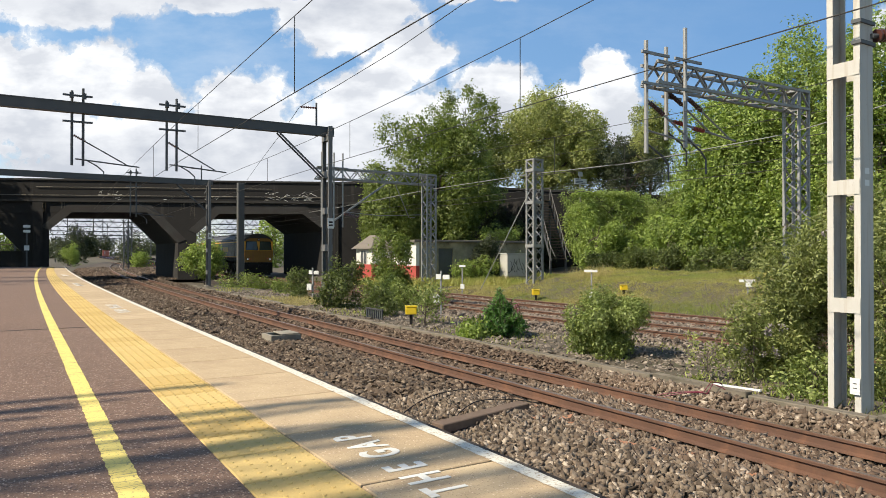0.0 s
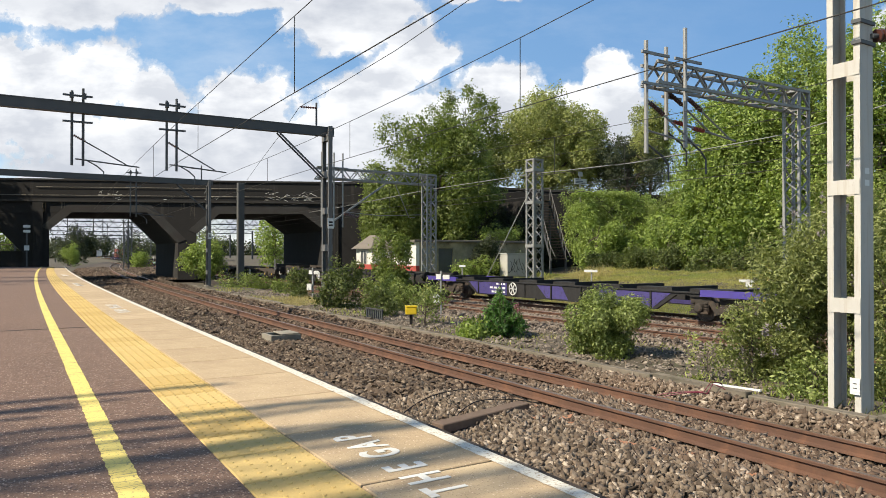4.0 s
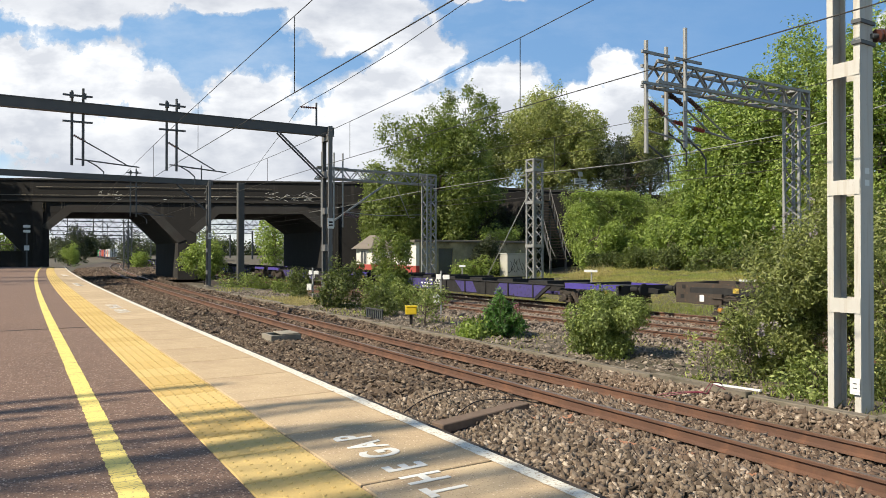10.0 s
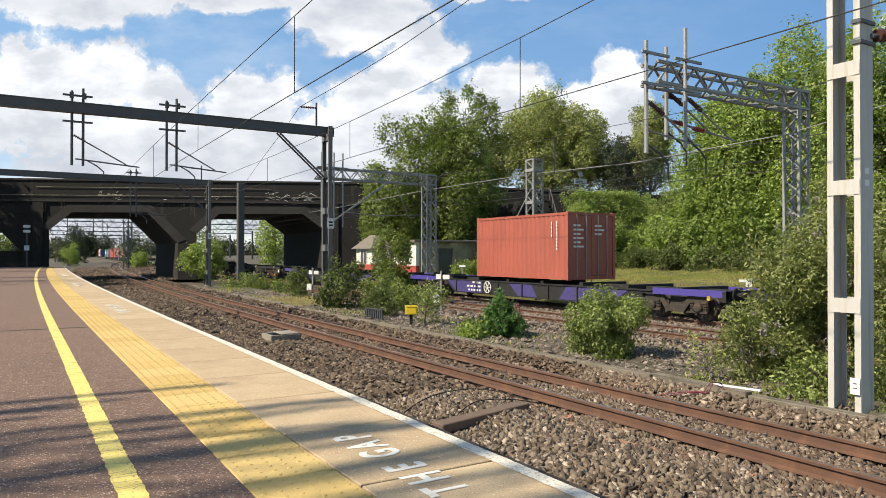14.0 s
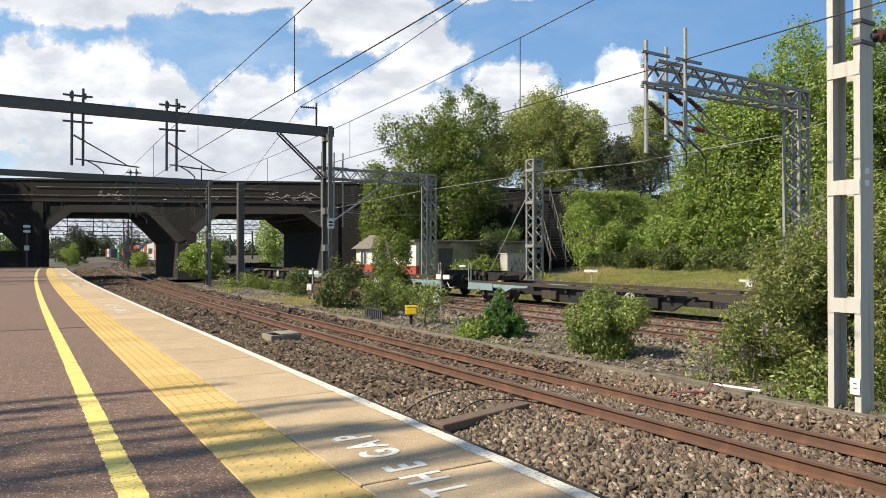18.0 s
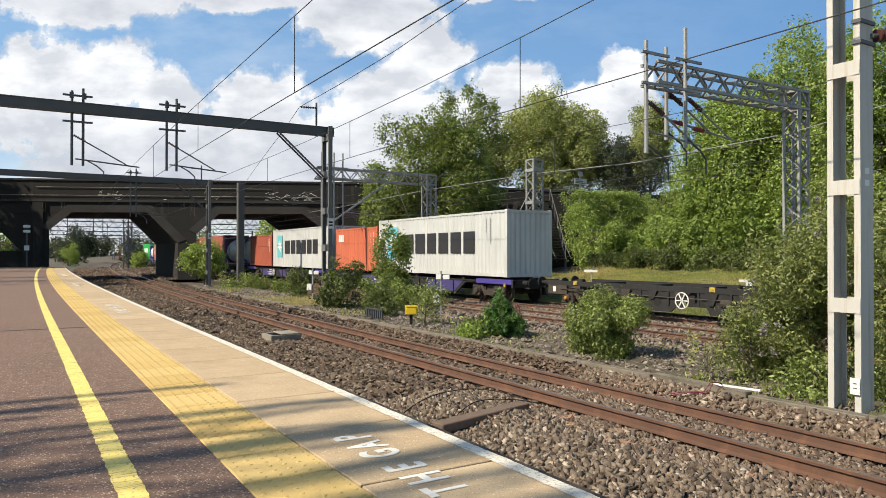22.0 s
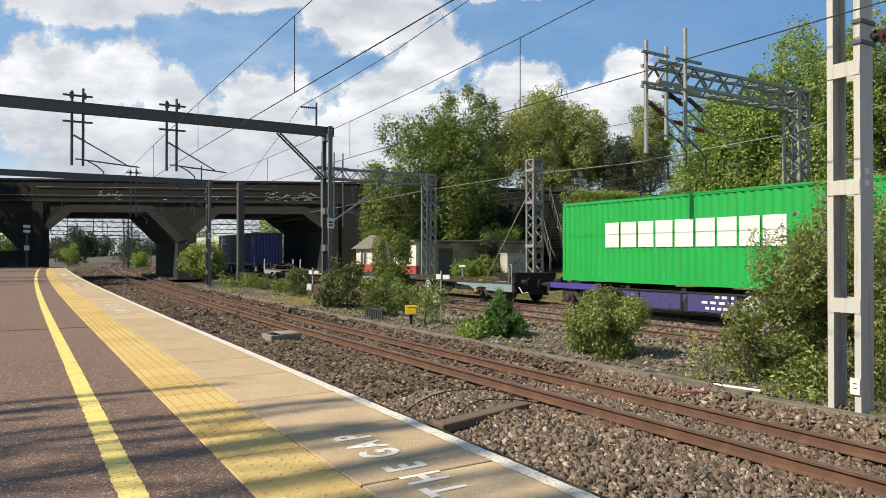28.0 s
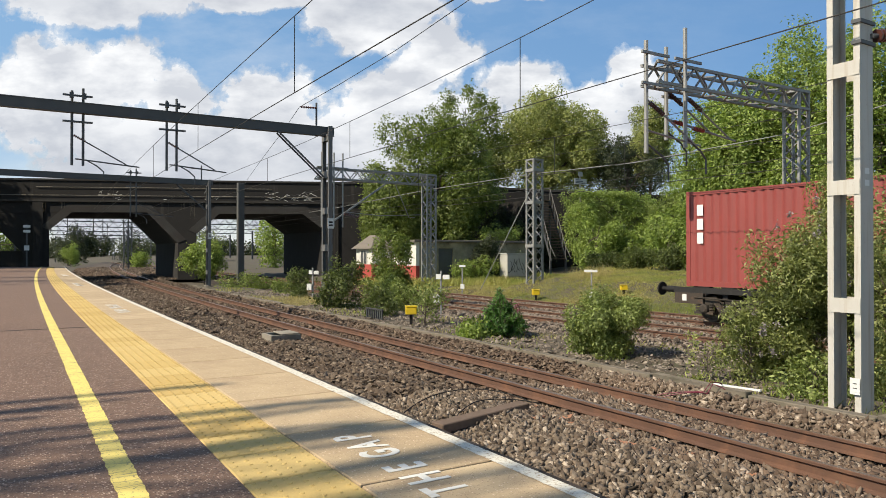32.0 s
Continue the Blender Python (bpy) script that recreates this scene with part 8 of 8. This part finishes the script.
CLOUD_POSE = Matrix.Translation(EYE) @ pose(0, 0, 0, 90, 0, -YAW) @ pose(0, 0, -2500)
_bm = bmesh.new()
_v = [_bm.verts.new(c) for c in ((-2600, -40, 0), (2600, -40, 0), (2600, 1700, 0), (-2600, 1700, 0))]
_bm.faces.new(_v)
clouds = part("backdrop", _bm, cloud_material())
clouds.matrix_basis = CLOUD_POSE
tagged(clouds, "white cumulus clouds drifting over a blue sky", "sky", kind="structure")

# ---- small things ----
def small_things():
    # timber plank and concrete trough lid on the ballast
    plank = part("timber_plank", boxed(-0.88, 0.88, -0.1, 0.1, -0.06, 0.06, 0.012), M_WOOD_OLD, m=pose(5.28, 7.64, -1.2, 2, 0, 14.7))
    tagged(plank, "weathered grey timber baulk lying across the ballast", "timber")
    tr = root("cable_trough", pose(5.75, 17.4, -1.28), "open weathered concrete cable pit in the ballast", "trough")
    part("side", boxed(-0.38, 0.38, -0.4, -0.32, 0, 0.2), M_CONC, tr)
    part("side", boxed(-0.38, 0.38, 0.32, 0.4, 0, 0.2), M_CONC, tr)
    part("end", boxed(-0.38, -0.3, -0.32, 0.32, 0, 0.2), M_CONC, tr)
    part("end", boxed(0.3, 0.38, -0.32, 0.32, 0, 0.2), M_CONC, tr)
    part("lid", boxed(-0.1, 0.36, -0.36, 0.36, 0.2, 0.235, 0.01), M_CONC, tr, "loose lid slab, half open")
    # yellow point-heater boxes
    for x, y, z, s in ((9.75, 17.8, -1.08, 0.7), (21.3, 26.4, float(ground_z(21.3, 26.4)) - 0.04, 0.75), (22.6, 21.95, float(ground_z(22.6, 21.95)) - 0.04, 0.65)):
        b = root("yellow_box", pose(x, y, z, 0, 0, -25), "bright yellow trackside box on a dark post", "trackside box", "yellow boxes")
        part("post", bar(bmesh.new(), (0, 0, 0), (0, 0, 0.4 * s), 0.08), M_BLACK, b)
        part("case", boxed(-0.23 * s, 0.23 * s, -0.16 * s, 0.16 * s, 0.4 * s, 0.72 * s, 0.02), M_YBOX, b)
        part("lid", boxed(-0.25 * s, 0.25 * s, -0.18 * s, 0.18 * s, 0.72 * s, 0.76 * s, 0.01), M_YBOX, b)
    # white marker posts
    for x, y, z, h, kind in ((13.0, 21.5, -1.25, 1.6, 0), (20.9, 22.15, -1.25, 1.53, 1), (11.9, 31.4, -1.2, 1.5, 0), (20.9, 32.3, -1.3, 1.65, 2), (23.2, 16.3, float(ground_z(23.2, 16.3)) - 0.05, 0.62, 1)):
        b = root("marker_post", pose(x, y, z, 0, 0, -48), "white enamel marker plates on a grey steel post", "marker post", "marker posts")
        part("post", bar(bmesh.new(), (0, 0, 0), (0, 0, h), 0.06), M_STEEL, b)
        if kind == 0:
            part("plate", boxed(-0.16, 0.02, -0.08, -0.04, h - 0.3, h - 0.12), M_SIGN, b)
            part("plate", boxed(0.1, 0.34, -0.08, -0.04, h - 0.3, h - 0.14), M_SIGN, b)
            part("plate", boxed(-0.26, -0.02, -0.1, -0.04, 0.45, 0.75), M_SIGN, b)
            part("plate_bracket", boxed(-0.16, 0.34, -0.04, -0.02, h - 0.24, h - 0.2), M_STEEL, b)
        else:
            part("plate", boxed(-0.3, 0.25, -0.08, -0.03, h - 0.1, h) if kind == 1 else boxed(-0.15, 0.2, -0.08, -0.03, h - 0.12, h), M_SIGN, b)
            part("plate", boxed(-0.08, 0.14, -0.08, -0.04, 0.35, 0.6), M_SIGN, b)
    # cables on the ballast
    for pts, lab, mat in ((((4.43, 8.37), (5.23, 8.95), (5.95, 9.0), (6.32, 8.62), (6.45, 8.1)), "loose dark cable looping over the ballast", M_BLACK), (((4.7, 7.56), (5.15, 7.95), (5.61, 8.2), (6.13, 8.15), (6.5, 7.95)), "loose dark cable looping over the ballast", M_BLACK), (((8.42, 7.5), (8.7, 7.15), (9.0, 6.85), (9.2, 6.9)), "dark red cable lying over the kerb", M_RED_CABLE), (((8.4, 7.35), (8.6, 7.1), (8.85, 6.9), (9.02, 6.72)), "dark red cable lying over the kerb", M_RED_CABLE)):
        fine = []
        for i in range(len(pts) - 1):
            p0, p1, p2, p3 = (Vector(pts[min(max(i + k, 0), len(pts) - 1)]) for k in (-1, 0, 1, 2))
            for f in (0, 0.25, 0.5, 0.75):
                fine.append(0.5 * (2 * p1 + (p2 - p0) * f + (2 * p0 - 5 * p1 + 4 * p2 - p3) * f * f + (3 * p1 - p0 - 3 * p2 + p3) * f ** 3))
        fine.append(Vector(pts[-1]))
        hump = lambda k: 0.1 * math.sin(math.pi * k / (len(fine) - 1))
        c = part("cable", rod(bmesh.new(), [(p.x, p.y, -1.23 + hump(k) + (0.16 if p.x > 8.9 else 0)) for k, p in enumerate(fine)], 0.016, 6), mat)
        tagged(c, lab, "cable", "loose cables")
    # flakes and broken plates lying beside the rail
    rng = random.Random(21)
    for k in range(16):
        x, y = rng.uniform(5.7, 6.55), rng.uniform(4.2, 8.6)
        L, wd = rng.uniform(0.07, 0.16), rng.uniform(0.03, 0.06)
        o = [(-L, -wd * 0.6), (-L * 0.3, -wd), (L, -wd * 0.4), (L * 0.8, wd * 0.7), (-L * 0.4, wd)]
        tagged(part("rust_plate", prism(bmesh.new(), o, -0.012, 0.012, "z"), M_FLAKE, m=pose(x, y, float(near_bed(x, y)) + 0.04, rng.uniform(-9, 9), rng.uniform(-9, 9), rng.uniform(0, 180))), "flat orange-brown broken plate lying on the ballast", "debris", "broken plates")
    w = part("white_batten", boxed(-0.36, 0.36, -0.03, 0.03, -0.015, 0.015, 0.006), M_SIGN, m=pose(9.2, 6.65, -1.045, 0, 0, -80))
    tagged(w, "white painted batten lying on the kerb", "batten")
    # palisade stubs and a drain by the kerb
    f = root("fence", pose(10.0, 20.2, -1.25), "short dark steel railing by the kerb", "fence")
    for k in range(9):
        part("rail_post", bar(bmesh.new(), (0, 0.14 * k, 0), (0, 0.14 * k, 0.42), 0.04), M_STEEL_DARK, f)
    part("top_bar", bar(bmesh.new(), (0, -0.05, 0.4), (0, 1.2, 0.4), 0.04), M_STEEL_DARK, f)
    # road sign and lamp beyond the hedge
    s = root("road_sign", pose(41.7, 45.6, 4.4), "small pale road sign on a grey post beyond the wall", "sign")
    part("post", bar(bmesh.new(), (0, 0, 0), (0, 0, 3.6), 0.1, None, 8), M_STEEL, s)
    part("panel", boxed(-0.7, 0.7, -0.06, -0.02, 2.6, 3.1), M_CAB_GREY, s)
    for k in range(3):
        part("sign_bar", boxed(-0.55, 0.5 - 0.2 * k, -0.068, -0.062, 2.7 + 0.13 * k, 2.76 + 0.13 * k), M_STEEL_DARK, s)
    part("panel", boxed(-0.25, 0.25, -0.06, -0.02, 3.3, 3.7), M_STEEL, s)
    # sparse weeds on the bare ballast
    b = root("signal_box_post", pose(0.6, 66.0, -1.2), "small white plates on a dark post at the platform end", "marker post")
    part("post", bar(bmesh.new(), (0, 0, 0), (0, 0, 4.6), 0.12), M_STEEL_DARK, b)
    part("plate", boxed(-0.18, 0.18, -0.12, -0.07, 2.45, 2.85), M_SIGN, b)
    part("plate", boxed(-0.25, 0.25, -0.12, -0.07, 3.9, 4.1), M_SIGN, b)
    part("plate", boxed(-0.25, 0.25, -0.12, -0.07, 4.3, 4.5), M_SIGN, b)


small_things()


def word_mesh():
    """The warning painted on the coping, letter by letter."""
    joined = bmesh.new()
    obs = []
    for ch, at in zip("MINDTHEGAP", (-1.93, -1.72, -1.55, -1.36, -0.93, -0.755, -0.58, -0.33, -0.17, 0.0)):
        cu = bpy.data.curves.new("warning_text", "FONT")
        cu.body, cu.size, cu.extrude, cu.offset, cu.align_x = ch, 0.268, 0.001, 0.007, "CENTER"
        obs.append((new("warning_text", cu), at))
    dg = bpy.context.evaluated_depsgraph_get()
    for ob, at in obs:
        me = bpy.data.meshes.new_from_object(ob.evaluated_get(dg))
        me.transform(Matrix.Translation((at, 0, 0)) @ Matrix.Diagonal((0.66, 1, 1, 1)))
        joined.from_mesh(me)
    for ob, at in obs:
        bpy.data.objects.remove(ob)
    return mesh_of("painted_words", joined, M_LETTERS)


WORDS = word_mesh()
for _y in (3.33, 14.4, 25.4, 36.5):       # read from the track side
    _t = new("painted_words", WORDS)
    _t.matrix_basis = Matrix.Translation((1.568 + bend(_y), _y, 0.003)) @ pose(0, 0, 0, 0, 0, 90)
    tagged(_t, "worn white words MIND THE GAP painted on the coping", "painted words", "painted warnings", "structure")


# ---- laid pieces of the platform ----
def laid():
    bm = boxed(1.208, 1.94, 0.010, 0.935, -0.05, 0.0, 0.005)
    slab = mesh_of("coping_slab", bm, M_COPING)
    y = -13.43
    while y < PLAT_END - 1:
        part("coping_slab", slab, None, platform, m=pose(bend(y), y, 0, 0, 0, -math.degrees(math.atan2(bend(y + 0.94) - bend(y), 0.94))))
        y += 0.945
    bm = boxed(0.8, 1.197, 0.008, 0.405, -0.05, 0.001, 0.005)
    for i in range(6):
        for j in range(6):
            cx, cy = 0.798 + 0.0333 + 0.0667 * i, 0.0345 + 0.069 * j
            a = [bm.verts.new((cx + 0.0125 * math.cos(k * math.pi / 3), cy + 0.0125 * math.sin(k * math.pi / 3), 0.001)) for k in range(6)]
            b = [bm.verts.new((cx + 0.008 * math.cos(k * math.pi / 3), cy + 0.008 * math.sin(k * math.pi / 3), 0.006)) for k in range(6)]
            for k in range(6):
                bm.faces.new((a[k], a[(k + 1) % 6], b[(k + 1) % 6], b[k]))
            bm.faces.new(b)
    tile = mesh_of("tactile_tile", bm, M_TACTILE)
    y = -13.659
    while y < PLAT_END - 0.5:
        part("tactile_tile", tile, None, surf, m=pose(bend(y), y, 0, 0, 0, -math.degrees(math.atan2(bend(y + 0.4) - bend(y), 0.4))))
        y += 0.414


laid()


def motions():
    def on_rails(u, t, lift):
        y = NOSE_Y + u - travel(t)
        x0, x1 = float(goods_bend(y)), float(goods_bend(y + 12.0))
        return pose(TRAIN_X + x0, y, RAIL_Z + lift, 0, 0, -math.degrees(math.atan2(x1 - x0, 12.0)))

    for thing, u, lift in MOVERS:
        walk(thing, [(t, on_rails(u, t, lift)) for t in range(33)])
    walk(clouds, [(0, CLOUD_POSE), (16, CLOUD_POSE @ pose(48, 2, 0)), (32, CLOUD_POSE @ pose(96, 4, 0))])
    # the buddleias lean and recover in the gusts
    gusts = ((0, -1), (1, -0.4), (2, 0.2), (3, 0.6), (4.5, 1.4), (6, 2.2), (7, 3.6), (8, 4.6), (9, 4.0), (10, 4.6), (11, 2.8), (12, 2.2), (13, 2.6), (14, 2.9), (15.5, 1.5), (17, 0.2), (18, 1.6), (19, 0.4), (20, 1.8), (21, 1.2), (22, 2.6), (23.6, 3.8), (25, 1.8), (26.5, 2.4), (28, 0.8), (29.5, 2.6), (31, 4.2), (32, 3.0))
    for k, thing in enumerate((bud_a, bud_b, bud_c)):
        base = thing.matrix_basis.copy()
        walk(thing, [(t, base @ pose(0, 0, 0, -0.52 * g * (0.8 + 0.2 * k), -0.854 * g * (0.8 + 0.2 * k), 0)) for t, g in gusts])


motions()
